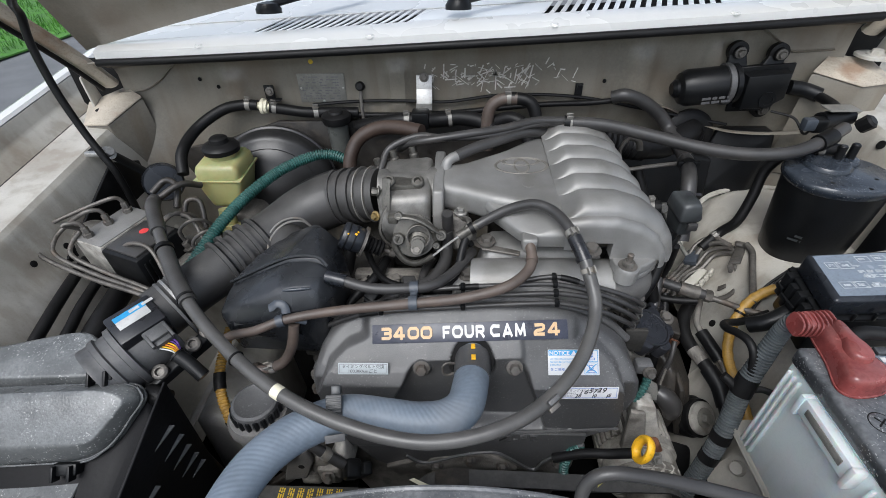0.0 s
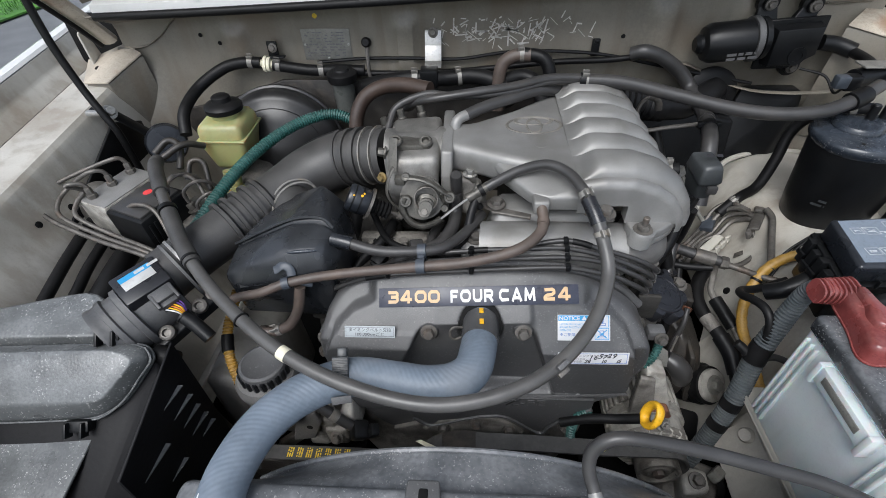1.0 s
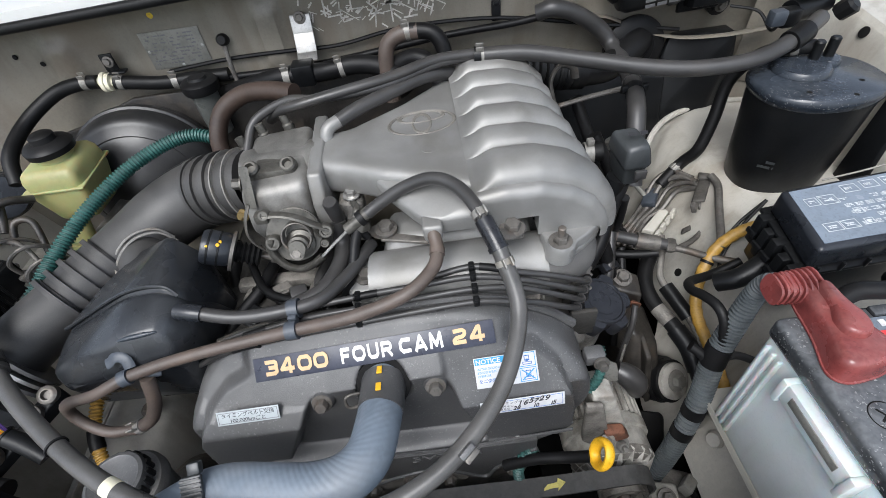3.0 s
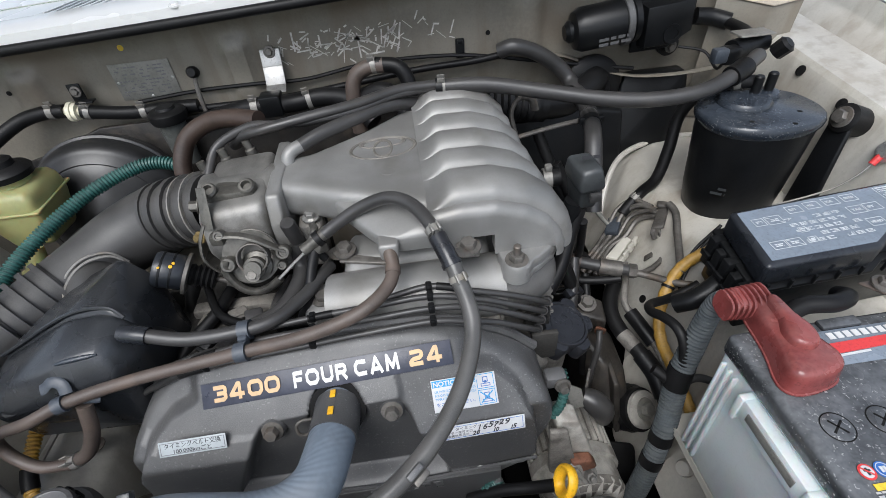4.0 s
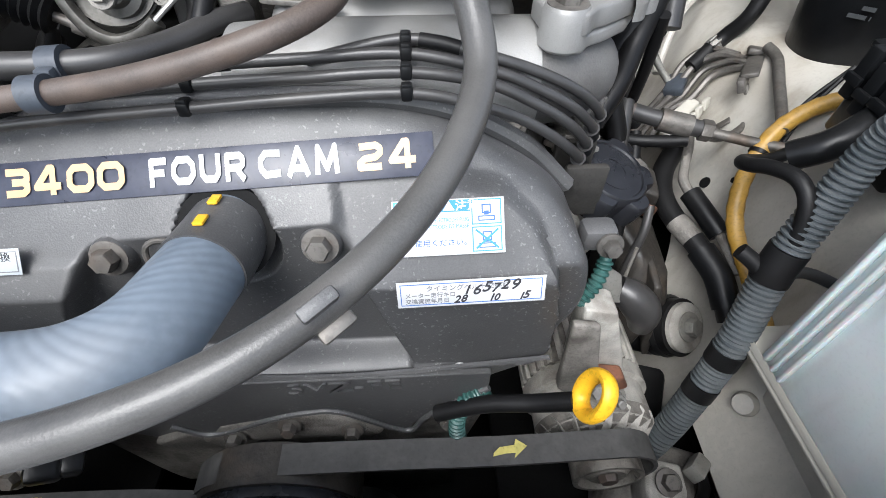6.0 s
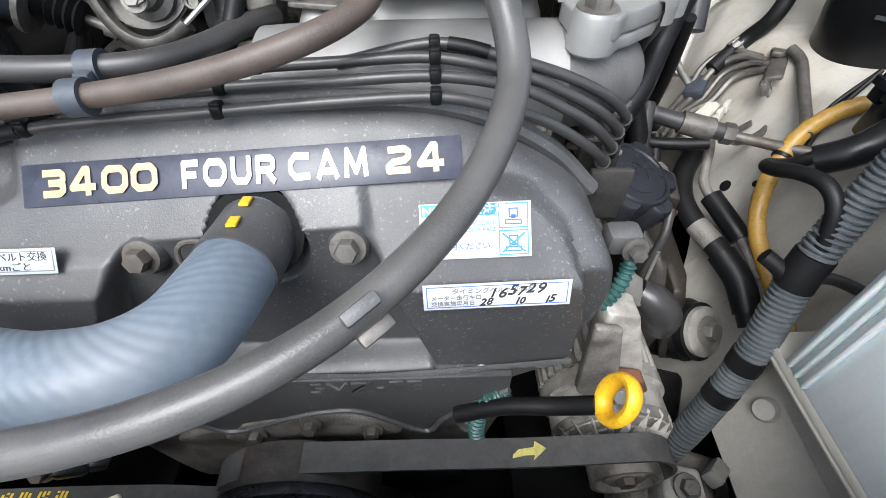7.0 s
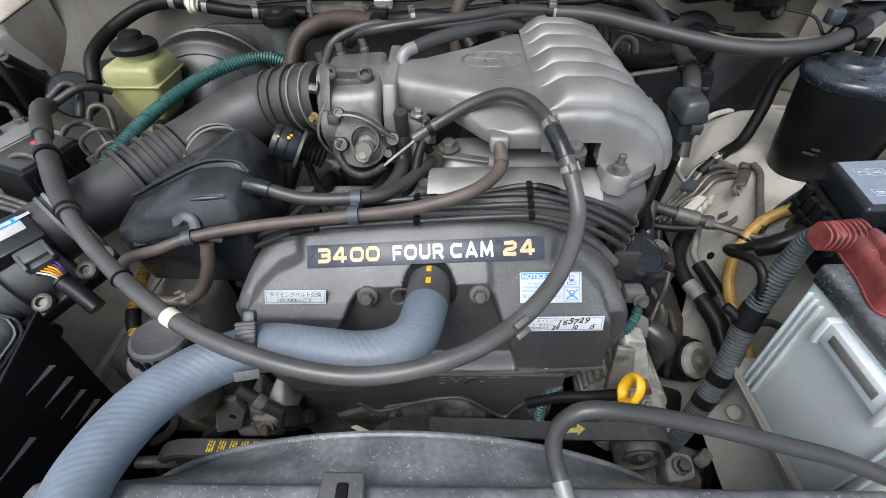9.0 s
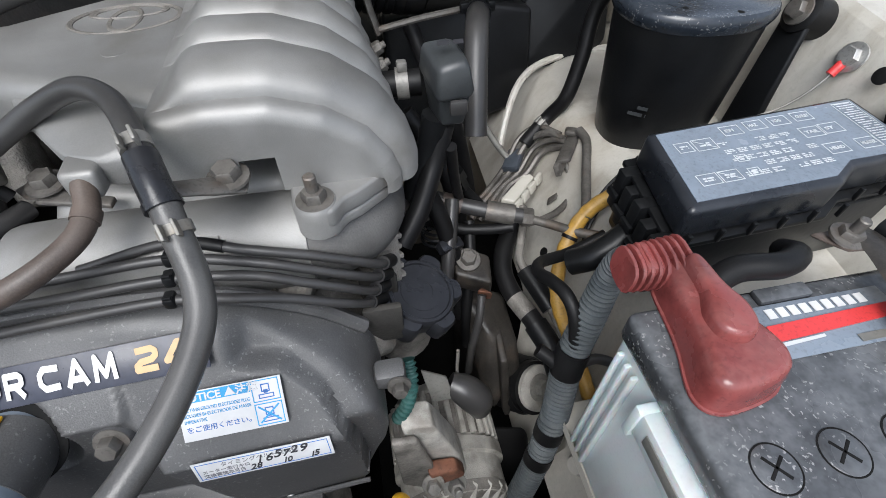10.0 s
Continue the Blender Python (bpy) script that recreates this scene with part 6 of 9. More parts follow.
for k in (0.0, 1.0):
    part("neck_band", tube([(x - 0.006 * k, y + 0.007 * k, z + 0.0012 * k) for x, y, z in ((-0.291, 0.560, 1.055), (-0.292, 0.573, 1.077), (-0.281, 0.591, 1.093), (-0.264, 0.607, 1.099), (-0.242, 0.617, 1.094), (-0.226, 0.618, 1.075))], 0.0019, 8, 0.003), CLAMP, duct, "thin steel band round the resonator neck")
part("seam", tube([(-0.30, 0.668, 1.105), (-0.255, 0.715, 1.118), (-0.21, 0.735, 1.128)], 0.004, 8), RUBBER, duct)

res = thing("resonator_box", (-0.24, 0.49, 0.95), "black moulded plastic air resonator box", "resonator")
SEAM = [(-0.327, 0.494, 1.066), (-0.233, 0.497, 1.111), (-0.185, 0.494, 1.117), (-0.168, 0.487, 1.106), (-0.160, 0.500, 1.075)]
FOOT = [(-0.325, 0.450, 0.96), (-0.180, 0.445, 0.96), (-0.155, 0.56, 0.96), (-0.29, 0.57, 0.96)]
part("upper_shell", hull(SEAM[:4] + [(-0.300, 0.545, 1.078), (-0.262, 0.588, 1.090), (-0.204, 0.583, 1.116), (-0.170, 0.575, 1.085), (-0.154, 0.540, 1.045), (-0.162, 0.490, 1.07)] + FOOT, 0.0050, 3), MOULD, res, "sloping upper half")
part("lower_shell", hull([(x, y - 0.003, z - 0.0035) for x, y, z in SEAM] + [(-0.327, 0.440, 1.052), (-0.300, 0.437, 1.070), (-0.227, 0.438, 1.101), (-0.178, 0.443, 1.102), (-0.308, 0.424, 1.040), (-0.222, 0.423, 1.062), (-0.172, 0.432, 1.066), (-0.156, 0.470, 1.07), (-0.153, 0.52, 1.045)] + FOOT, 0.0055, 3), MOULD, res, "lower half with a stepped front")
part("lid_seam", tube([(x, y - 0.0005, z - 0.0005) for x, y, z in SEAM[:4]], 0.0024, 8), MOULD, res, "raised parting line")
part("scuffed_edge", tube([(-0.223, 0.4380, 1.0985, 0.0010), (-0.212, 0.4395, 1.0998, 0.0026), (-0.192, 0.4420, 1.1000, 0.0026), (-0.182, 0.4440, 1.0990, 0.0010)], 0.002, 10, 0.003), LIDBLUE, res, "scuffed moulded edge")
part("outlet", tube([(-0.158, 0.474, 1.088), (-0.170, 0.482, 1.074), (-0.180, 0.490, 1.06)], 0.0088, 14), PLASTIC, res, "hose spigot")
part("mould_mark", bars(axes((-0.302, 0.4268, 1.046), (1, -0.01, 0.22), (-0.2, 0.45, 0.9)), 1, 0.06, 0.010, 0.001, 21, 0.8), MOULD, res, "faint moulded marks")

maf = thing("airflow_meter", (-0.455, 0.43, 0.98), "round black airflow meter with sensor block and wired plug", "airflow meter")
MD = Vector((0.62, 0.76, 0.18))
part("barrel", lathe([(0.050, -0.062), (0.050, -0.056), (0.049, -0.054), (0.049, -0.046), (0.052, -0.045), (0.052, -0.038), (0.048, -0.036), (0.048, -0.024), (0.053, -0.022), (0.053, -0.014), (0.044, -0.012), (0.044, 0.030), (0.047, 0.032), (0.047, 0.045)], along((-0.445, 0.410, 1.006), MD), 34), MAFGREY, maf)
bm_ = axes((-0.437, 0.418, 1.049), (0.62, 0.76, 0.1), (-0.75, 0.6, 0.25))
blk_ = part("sensor_block", box((0, 0, 0), (0.064, 0.054, 0.034), 0.003, bm_), CAPBLACK, maf, "blue-black sensor block")
part("label", box((0.0, 0.006, 0.0174), (0.044, 0.024, 0.0005), 0.0002, bm_), FADED, blk_, "faded white label with blue printed band")
part("label_band", box((0.0, 0.0135, 0.0178), (0.044, 0.009, 0.0003), 0, bm_), CYAN, blk_)
part("label_print", bars(bm_ @ Matrix.Translation((0.0, 0.0135, 0.0182)), 1, 0.034, 0.005, 0.001, 5, 0.9), FADED, blk_)
plug = part("plug", join(box((0.010, -0.038, 0.004), (0.034, 0.022, 0.022), 0.003, bm_), box((0.010, -0.052, 0.002), (0.024, 0.010, 0.016), 0.002, bm_), box((-0.004, -0.046, 0.013), (0.004, 0.026, 0.006), 0.001, bm_), box((0.024, -0.046, 0.013), (0.004, 0.026, 0.006), 0.001, bm_)), COVER, maf, "grey wired plug")
for k, mt in enumerate((LETTER, YELLOW, ORANGE, YELLOW, VIOLET, VIOLET)):
    a = bm_ @ Vector((0.0 + 0.004 * k, -0.056, 0.002))
    b = Vector((-0.372, 0.386 + 0.001 * k, 1.018))
    part("wire", tube([tuple(a), tuple(a.lerp(b, 0.5) + Vector((0.006, -0.002, 0.006 + 0.001 * k))), tuple(b)], 0.0011, 6), mt, plug)
part("wire_sleeve", join(tube([(-0.376, 0.388, 1.019), (-0.360, 0.382, 1.008), (-0.340, 0.372, 0.992)], 0.0100, 14), lathe([(0.0085, -0.001), (0.0115, -0.001), (0.0115, 0.002), (0.0085, 0.002)], along((-0.377, 0.3885, 1.0195), (-0.76, 0.3, 0.55)), 18)), PLASTIC, plug, "black sleeve that swallows the wires")
for a in (0.0, 0.018, 0.036):
    p = Vector((-0.415, 0.470, 1.04)) + MD.normalized() * a * 0.5
    part("ridge", lathe([(0.053, -0.002), (0.053, 0.002)], along(p - Vector((0, 0.0, 0.014)), MD), 30), STEEL if a == 0.018 else MAFGREY, maf)

ab = thing("air_cleaner_box", (-0.60, 0.25, 0.75), "large black air cleaner box with dusty speckled lid", "air cleaner")
AB = axes((-0.400, 0.276, 0.936), (1, 0.06, 0.02), (0, 0.715, 0.70))
RIMS = [(-0.46, 0.105), (-0.06, 0.104), (-0.028, 0.104), (-0.008, 0.098), (0.001, 0.081), (-0.014, 0.058), (-0.030, 0.034), (-0.046, 0.018), (-0.068, 0.005), (-0.10, 0.0), (-0.46, 0.0)]
CROWN = [(-0.46, 0.100), (-0.06, 0.099), (-0.035, 0.096), (-0.018, 0.089), (-0.012, 0.080), (-0.030, 0.058), (-0.044, 0.042), (-0.054, 0.032), (-0.075, 0.030), (-0.10, 0.030), (-0.46, 0.030)]


def lid_ring(k, z):
    return [Vector((a[0] * (1 - k) + b[0] * k, a[1] * (1 - k) + b[1] * k, z)) for a, b in zip(round_off(RIMS, 2), round_off(CROWN, 2))]


def inset(pts, d):
    return [(x + (-d if x > -0.2 else 0), min(0.105 - d, max(d, y))) for x, y in pts]


crown = bmesh.new()
rings_ = [[crown.verts.new(AB @ q) for q in lid_ring(k, z)] for k, z in ((0.10, 0.004), (0.12, 0.008), (0.30, 0.013), (0.62, 0.019), (0.88, 0.0245), (1.0, 0.0262), (1.12, 0.0268))]
for a, b in zip(rings_, rings_[1:]):
    for i in range(len(a)):
        crown.faces.new((a[i], a[(i + 1) % len(a)], b[(i + 1) % len(b)], b[i]))
crown.faces.new(rings_[-1])
part("lid", crown, LIDGREY, ab, "dusty speckled lid with a sloping shoulder", 60)
part("lid_flange", prism(round_off(RIMS, 2), 0.0030, AB @ Matrix.Translation((0, 0, 0.0050)), 0.0008, 1), LIDGREY, ab, "thin lid flange")
part("flange_gap", prism(inset(RIMS, 0.003), 0.008, AB @ Matrix.Translation((0, 0, 0.003)), 0), DARK, ab)
part("body_rim", prism(round_off([(x + (0.002 if x > -0.2 else 0), y) for x, y in RIMS], 2), 0.0035, AB @ Matrix.Translation((0, 0, -0.002)), 0.0008, 1), LIDGREY, ab, "body flange")
part("lid_bead", tube([tuple(AB @ Vector((x, y, 0.006))) for x, y in RIMS[3:10]], 0.0014, 6, 0.006), LIDGREY, ab, "thin bead standing in for the pale highlight on the flange edge")
part("body", hull([tuple(AB @ Vector((x, y, -0.012))) for x, y in inset(RIMS, 0.004)] + [(-0.85, 0.37, 0.70), (-0.37, 0.36, 0.70), (-0.37, 0.20, 0.70), (-0.85, 0.14, 0.70), (-0.366, 0.33, 0.90), (-0.37, 0.20, 0.84), (-0.85, 0.15, 0.85), (-0.47, 0.15, 0.84)], 0.008), MATTE, ab)
for y0, y1, z in ((0.305, 0.257, 0.976), (0.310, 0.259, 0.946), (0.311, 0.262, 0.918), (0.314, 0.265, 0.890), (0.317, 0.280, 0.864), (0.242, 0.178, 0.940), (0.248, 0.205, 0.886)):
    part("side_rib", hull([(-0.364, y0, z), (-0.355, y0, z), (-0.364, y1, z + 0.001), (-0.364, y0, z - 0.0022), (-0.355, y0, z - 0.0022), (-0.364, y1, z - 0.001)], 0.0004, 1), LIDGREY, ab, "slim moulded rib")
part("side_wall", hull([(-0.366, 0.335, 1.030), (-0.362, 0.335, 1.030), (-0.366, 0.175, 0.985), (-0.362, 0.175, 0.985), (-0.366, 0.335, 0.72), (-0.362, 0.335, 0.72), (-0.366, 0.165, 0.72), (-0.362, 0.165, 0.72)], 0.001, 1), MATTE, ab, "black side wall")
FA, FB = AB @ Vector((-0.45, -0.006, -0.004)), AB @ Vector((-0.076, -0.006, -0.004))
part("front_wall", hull([tuple(FA), tuple(FB), (-0.87, 0.139, 0.866), (-0.505, 0.139, 0.866), tuple(FA + Vector((0, 0.006, 0))), tuple(FB + Vector((0, 0.006, 0))), (-0.87, 0.147, 0.862), (-0.505, 0.147, 0.862)], 0.002, 1), LIDGREY, ab, "dusty speckled front wall")
for x in (-0.085, -0.122):
    part("front_rib", hull([tuple(AB @ Vector((x + 0.004, -0.012, -0.012))), tuple(AB @ Vector((x - 0.004, -0.012, -0.012))), tuple(AB @ Vector((x + 0.004, -0.016, -0.030))), (-0.40 + x - 0.10, 0.112, 0.78), (-0.40 + x - 0.092, 0.112, 0.78), (-0.40 + x - 0.09, 0.16, 0.76), (-0.40 + x, 0.22, 0.90)], 0.002), PLASTIC, ab)
part("front_bar", box((-0.12, -0.012, -0.034), (0.09, 0.006, 0.008), 0.002, AB), PLASTIC, ab)
part("snout", hull([(-0.538, 0.424, 1.028), (-0.52, 0.420, 1.026), (-0.69, 0.405, 0.996), (-0.88, 0.38, 0.958), (-0.442, 0.372, 1.012), (-0.445, 0.359, 1.010), (-0.88, 0.345, 1.000), (-0.50, 0.43, 0.95), (-0.86, 0.40, 0.90), (-0.445, 0.37, 0.94), (-0.46, 0.34, 0.94)], 0.004, 2), LIDGREY, ab, "sloping rear wedge of the lid")
for x, y in ((-0.055, 0.116), (-0.095, -0.004), (-0.30, -0.004)):
    part("latch", join(box((x, y, 0.002), (0.034, 0.016, 0.026), 0.003, AB), box((x - 0.011, y - 0.004, 0.014), (0.004, 0.020, 0.014), 0.001, AB), box((x + 0.011, y - 0.004, 0.014), (0.004, 0.020, 0.014), 0.001, AB)), PLASTIC, ab, "black latch")
part("top_ridge", tube([tuple(AB @ Vector(q)) for q in ((-0.44, 0.085, 0.0250), (-0.24, 0.085, 0.0250), (-0.225, 0.082, 0.0245))], 0.0022, 8), LIDGREY, ab)
brk = thing("duct_bracket", (-0.385, 0.40, 0.99), "black steel bracket with round bolts beside the airflow meter", "bracket")
part("plate", hull([(-0.43, 0.365, 0.985), (-0.36, 0.455, 1.015), (-0.345, 0.445, 1.01), (-0.415, 0.352, 0.98), (-0.43, 0.365, 0.97), (-0.36, 0.455, 1.0), (-0.345, 0.445, 0.99), (-0.415, 0.352, 0.965)], 0.003), PLASTIC, brk)
for p in ((-0.405, 0.378, 0.992), (-0.372, 0.420, 1.004), (-0.357, 0.44, 1.012)):
    part("bolt", lathe([(0.011, 0), (0.011, 0.008), (0.008, 0.010), (0.006, 0.010), (0.005, 0.005), (0, 0.005)], along(p, (0.2, -0.5, 0.8)), 18), DIRTSTEEL, brk)
part("rubber_stub", tube([(-0.415, 0.352, 0.980), (-0.385, 0.345, 0.975)], 0.013, 16), RUBBER, brk)

ps = thing("power_steering_reservoir", (-0.255, 0.345, 0.85), "power steering reservoir with scalloped black screw cap", "fluid reservoir")
PX, PY, PZ = -0.2565, 0.339, 0.968
part("body", lathe([(0, -0.128), (0.022, -0.128), (0.029, -0.118), (0.034, -0.085), (0.039, -0.045), (0.0415, -0.022)], along((PX, PY, PZ), (0, 0, 1)), 40), TANKGREY, ps, "smoky grey tank")
part("pump", lathe([(0, -0.19), (0.040, -0.19), (0.046, -0.18), (0.046, -0.150), (0.030, -0.135), (0.022, -0.125)], along((PX, PY + 0.045, PZ), (0, 0, 1)), 32), GRIMEBLACK, ps, "oily pump body under the tank")
part("rim", lathe([(0.0415, -0.026), (0.0440, -0.022), (0.0440, -0.014), (0.040, -0.006), (0.033, -0.004)], along((PX, PY, PZ), (0, 0, 1)), 40), CASTGREY, ps, "dusty grey rim")
cap_ = part("cap", lathe([(0.0325, -0.005), (0.0325, 0.012), (0.031, 0.0155), (0.027, 0.0168), (0.026, 0.016), (0, 0.016)], along((PX, PY, PZ), (0, 0, 1)), 48), COVER, ps, "black scalloped cap with raised text ring")
for i in range(20):
    a = i * 2 * math.pi / 20
    part("grip", lathe([(0.0040, -0.005), (0.0040, 0.009), (0.003, 0.0115), (0, 0.012)], along((PX + 0.0315 * math.cos(a), PY + 0.0315 * math.sin(a), PZ), (0, 0, 1)), 8), PLASTIC, cap_)

# brake fluid reservoir and servo
br = thing("brake_fluid_reservoir", (-0.424, 0.78, 1.024), "yellowed translucent brake fluid reservoir with black cap", "fluid reservoir")
part("bowl", hull([(-0.482, 0.745, 1.132), (-0.403, 0.745, 1.132), (-0.403, 0.830, 1.136), (-0.482, 0.830, 1.136), (-0.489, 0.738, 1.102), (-0.396, 0.738, 1.102), (-0.399, 0.835, 1.104), (-0.486, 0.835, 1.104), (-0.472, 0.745, 1.039), (-0.411, 0.745, 1.039), (-0.413, 0.82, 1.034), (-0.472, 0.82, 1.034)], 0.010, 4), RESERV, br)
part("seam", hull([(-0.490, 0.736, 1.104), (-0.395, 0.736, 1.104), (-0.397, 0.837, 1.106), (-0.488, 0.837, 1.106), (-0.490, 0.736, 1.100), (-0.395, 0.736, 1.100), (-0.397, 0.837, 1.102), (-0.488, 0.837, 1.102)], 0.0015), RESERV, br)
part("neck", lathe([(0.026, 0), (0.024, 0.02)], along((-0.440, 0.788, 1.132), (0, 0, 1)), 24), RESERV, br)
part("outlet", lathe([(0.019, 0), (0.019, 0.02), (0.023, 0.021), (0.023, 0.028), (0.016, 0.03), (0.016, 0.06)], along((-0.432, 0.705, 0.994), (0, 0.3, 0.9)), 22), RESERV, br)
part("cap", lathe([(0.034, 0), (0.035, 0.009), (0.031, 0.014), (0.018, 0.018), (0.017, 0.026), (0.013, 0.029), (0, 0.029)], along((-0.440, 0.788, 1.144), (0, 0, 1)), 32), RUBBER, br, "black rubber cap")
mc = thing("brake_master_cylinder", (-0.43, 0.70, 0.98), "grey master cylinder with steel brake pipes", "master cylinder")
part("cylinder", tube([(-0.46, 0.60, 0.985), (-0.43, 0.72, 0.99), (-0.41, 0.83, 0.995)], 0.026, 20), ALUDARK, mc)
for p, q in (((-0.505, 0.645, 1.035), 1), ((-0.47, 0.63, 1.03), 1), ((-0.44, 0.61, 1.02), 1)):
    part("fitting", bolt(p, (-0.2, -0.3, 1), 0.009, 0.014), DIRTSTEEL, mc)
    part("pipe", tube([p, (p[0] - 0.004, p[1] - 0.004, p[2] + 0.035), (p[0] + 0.018, p[1] + 0.01, p[2] + 0.05), (p[0] + 0.035, p[1] + 0.03, p[2] + 0.03), (p[0] + 0.04, p[1] + 0.05, p[2] - 0.02)], 0.0032, 8), DIRTSTEEL, mc)
part("bracket", hull([(-0.52, 0.60, 1.02), (-0.45, 0.58, 1.015), (-0.43, 0.66, 1.02), (-0.50, 0.69, 1.02), (-0.52, 0.60, 0.97), (-0.45, 0.58, 0.97), (-0.43, 0.66, 0.97)], 0.006), ALUDARK, mc)
servo = thing("brake_servo", (-0.385, 0.90, 0.98), "large round black brake servo against the firewall", "brake servo")
SD = (0.10, -1, 0.14)
part("drum", lathe([(0.122, 0.0), (0.130, 0.02), (0.132, 0.034), (0.134, 0.036), (0.134, 0.044), (0.130, 0.046), (0.129, 0.060), (0.126, 0.068), (0.119, 0.078), (0.117, 0.079), (0.113, 0.083), (0.100, 0.092), (0.098, 0.0915), (0.092, 0.096), (0.072, 0.104), (0.050, 0.108), (0.03, 0.122), (0, 0.122)], along((-0.392, 0.935, 1.003), SD), 56), SERVOGREY, servo)
part("paint_mark", box((0, 0, 0), (0.030, 0.007, 0.0015), 0.0005, pose(-0.395, 0.893, 1.135, -20, 0, 0)), PLATE, servo, "pale paint mark")
cr = thing("clutch_fluid_reservoir", (-0.235, 0.92, 1.08), "small reservoir with a wide black rubber cap", "fluid reservoir")
part("bowl", lathe([(0.020, 0), (0.022, 0.05), (0.022, 0.085)], along((-0.240, 0.918, 1.07), (0, 0, 1)), 22), TANKGREY, cr)
part("cap", lathe([(0.029, 0), (0.031, 0.006), (0.031, 0.016), (0.026, 0.020), (0.016, 0.021), (0.014, 0.025), (0, 0.025)], along((-0.240, 0.918, 1.148), (0, 0, 1)), 28), RUBBER, cr)
part("bracket_rod", tube([(-0.192, 0.972, 1.205), (-0.190, 0.955, 1.18), (-0.188, 0.945, 1.12)], 0.004, 8), DIRTSTEEL, cr)
part("rod_head", lathe([(0.010, 0), (0.010, 0.010), (0.007, 0.014), (0, 0.014)], along((-0.192, 0.975, 1.206), (0, -1, 0.3)), 16), RUBBER, cr)

# anti-lock brake unit and its steel pipes
ab_u = thing("brake_modulator", (-0.58, 0.60, 0.98), "silver aluminium brake modulator block with black motor", "brake unit")
AM = axes((-0.603, 0.645, 1.028), (0.93, -0.35, 0), (0.35, 0.93, 0.05))
part("block", box((0, 0, 0), (0.070, 0.112, 0.074), 0.003, AM), CASTPALE, ab_u)
part("bright_top", box((0.0, 0.0, 0.0377), (0.066, 0.108, 0.002), 0.0008, AM), ALU, ab_u, "machined aluminium top face")
part("motor_cover", box((0.082, -0.012, -0.002), (0.088, 0.098, 0.078), 0.006, AM), PLASTIC, ab_u, "black plastic cover")
part("cover_lid", box((0.082, -0.012, 0.038), (0.074, 0.082, 0.006), 0.002, AM), GREYRUB, ab_u)
for k in range(6):
    part("bellow_rib", box((0.1275, -0.05 + 0.010 * k, -0.005), (0.004, 0.004, 0.060), 0.001, AM), PLASTIC, ab_u)
part("pump", lathe([(0.040, 0), (0.040, 0.05), (0.034, 0.058), (0, 0.058)], along(AM @ Vector((-0.030, -0.010, -0.012)), -AM.col[0].to_3d()), 30), ALUDARK, ab_u, "round pump motor")
part("red_dot", lathe([(0.008, 0), (0, 0.0004)], along(AM @ Vector((0.072, 0.004, 0.0412)), AM.col[2].to_3d()), 14), REDINK, ab_u, "faded red dot")
for k in range(3):
    p = AM @ Vector((-0.012, 0.040 - 0.040 * k, 0.038))
    fit = part("fitting", lathe([(0.0085, 0), (0.0085, 0.008), (0.006, 0.009), (0.006, 0.020), (0.0045, 0.022)], along(p, AM.col[2].to_3d()), 6), DIRTSTEEL, ab_u)
    g = 0.022 * k
    part("pipe", tube([tuple(p + Vector((0, 0, 0.016))), tuple(p + Vector((-0.004, -0.002, 0.030))), tuple(p + Vector((-0.022, -0.014, 0.033))), (-0.712 + g * 1.5, 0.634 - g * 0.4, 1.074), (-0.722 + g * 1.6, 0.604 - g * 0.2, 1.062), (-0.698 + g * 1.3, 0.572, 1.050), (-0.606 + g * 0.6, 0.541 + 0.006 * k, 1.030), (-0.495, 0.508 + 0.008 * k, 1.020), (-0.45, 0.50 + 0.008 * k, 0.99)], 0.0038, 10), DIRTSTEEL, fit, "bent steel brake pipe")
for k in range(2):
    p = AM @ Vector((0.036, 0.046 - 0.090 * k, 0.024))
    fit = part("fitting", lathe([(0.007, 0), (0.007, 0.012), (0.004, 0.020)], along(p, AM.col[0].to_3d()), 6), STEEL, ab_u)
    part("pipe", tube([tuple(p + Vector((0.018, -0.006, 0))), tuple(p + Vector((0.05, -0.01, 0.022))), tuple(p + Vector((0.090, -0.022, 0.022))), tuple(p + Vector((0.115, -0.045, -0.01))), tuple(p + Vector((0.125, -0.06, -0.05)))], 0.0036, 10), DIRTSTEEL, fit, "bent steel brake pipe")
rd = thing("round_alarm", (-0.655, 0.845, 1.02), "round black disc horn on a bracket", "horn")
part("drum", lathe([(0.036, -0.02), (0.040, -0.018), (0.040, 0.012), (0.036, 0.018), (0.0, 0.020)], along((-0.612, 0.825, 1.052), (0.55, -0.75, 0.35)), 32), GLOSS, rd)
part("lid", lathe([(0.041, -0.022), (0.0415, -0.019), (0.041, -0.014)], along((-0.612, 0.825, 1.052), (0.55, -0.75, 0.35)), 32), PLASTIC, rd)
part("bracket", tube([(-0.71, 0.80, 1.142), (-0.677, 0.80, 1.130), (-0.640, 0.825, 1.075)], 0.013, 8, flat=0.25), PLASTIC, rd)
hb = thing("hose_bracket", (-0.52, 0.66, 1.08), "dark clip bracket where the long hose begins", "bracket")
part("clip", join(tube([(-0.55, 0.70, 1.10), (-0.53, 0.72, 1.115), (-0.505, 0.71, 1.11), (-0.50, 0.68, 1.08)], 0.006, 10), tube([(-0.525, 0.668, 1.103), (-0.49, 0.70, 1.118), (-0.47, 0.73, 1.10)], 0.006, 10)), GRIMEBLACK, hb)
part("hook", tube([(-0.48, 0.66, 1.07), (-0.475, 0.68, 1.095), (-0.455, 0.685, 1.09), (-0.445, 0.66, 1.05)], 0.005, 10), GRIMEBLACK, hb)

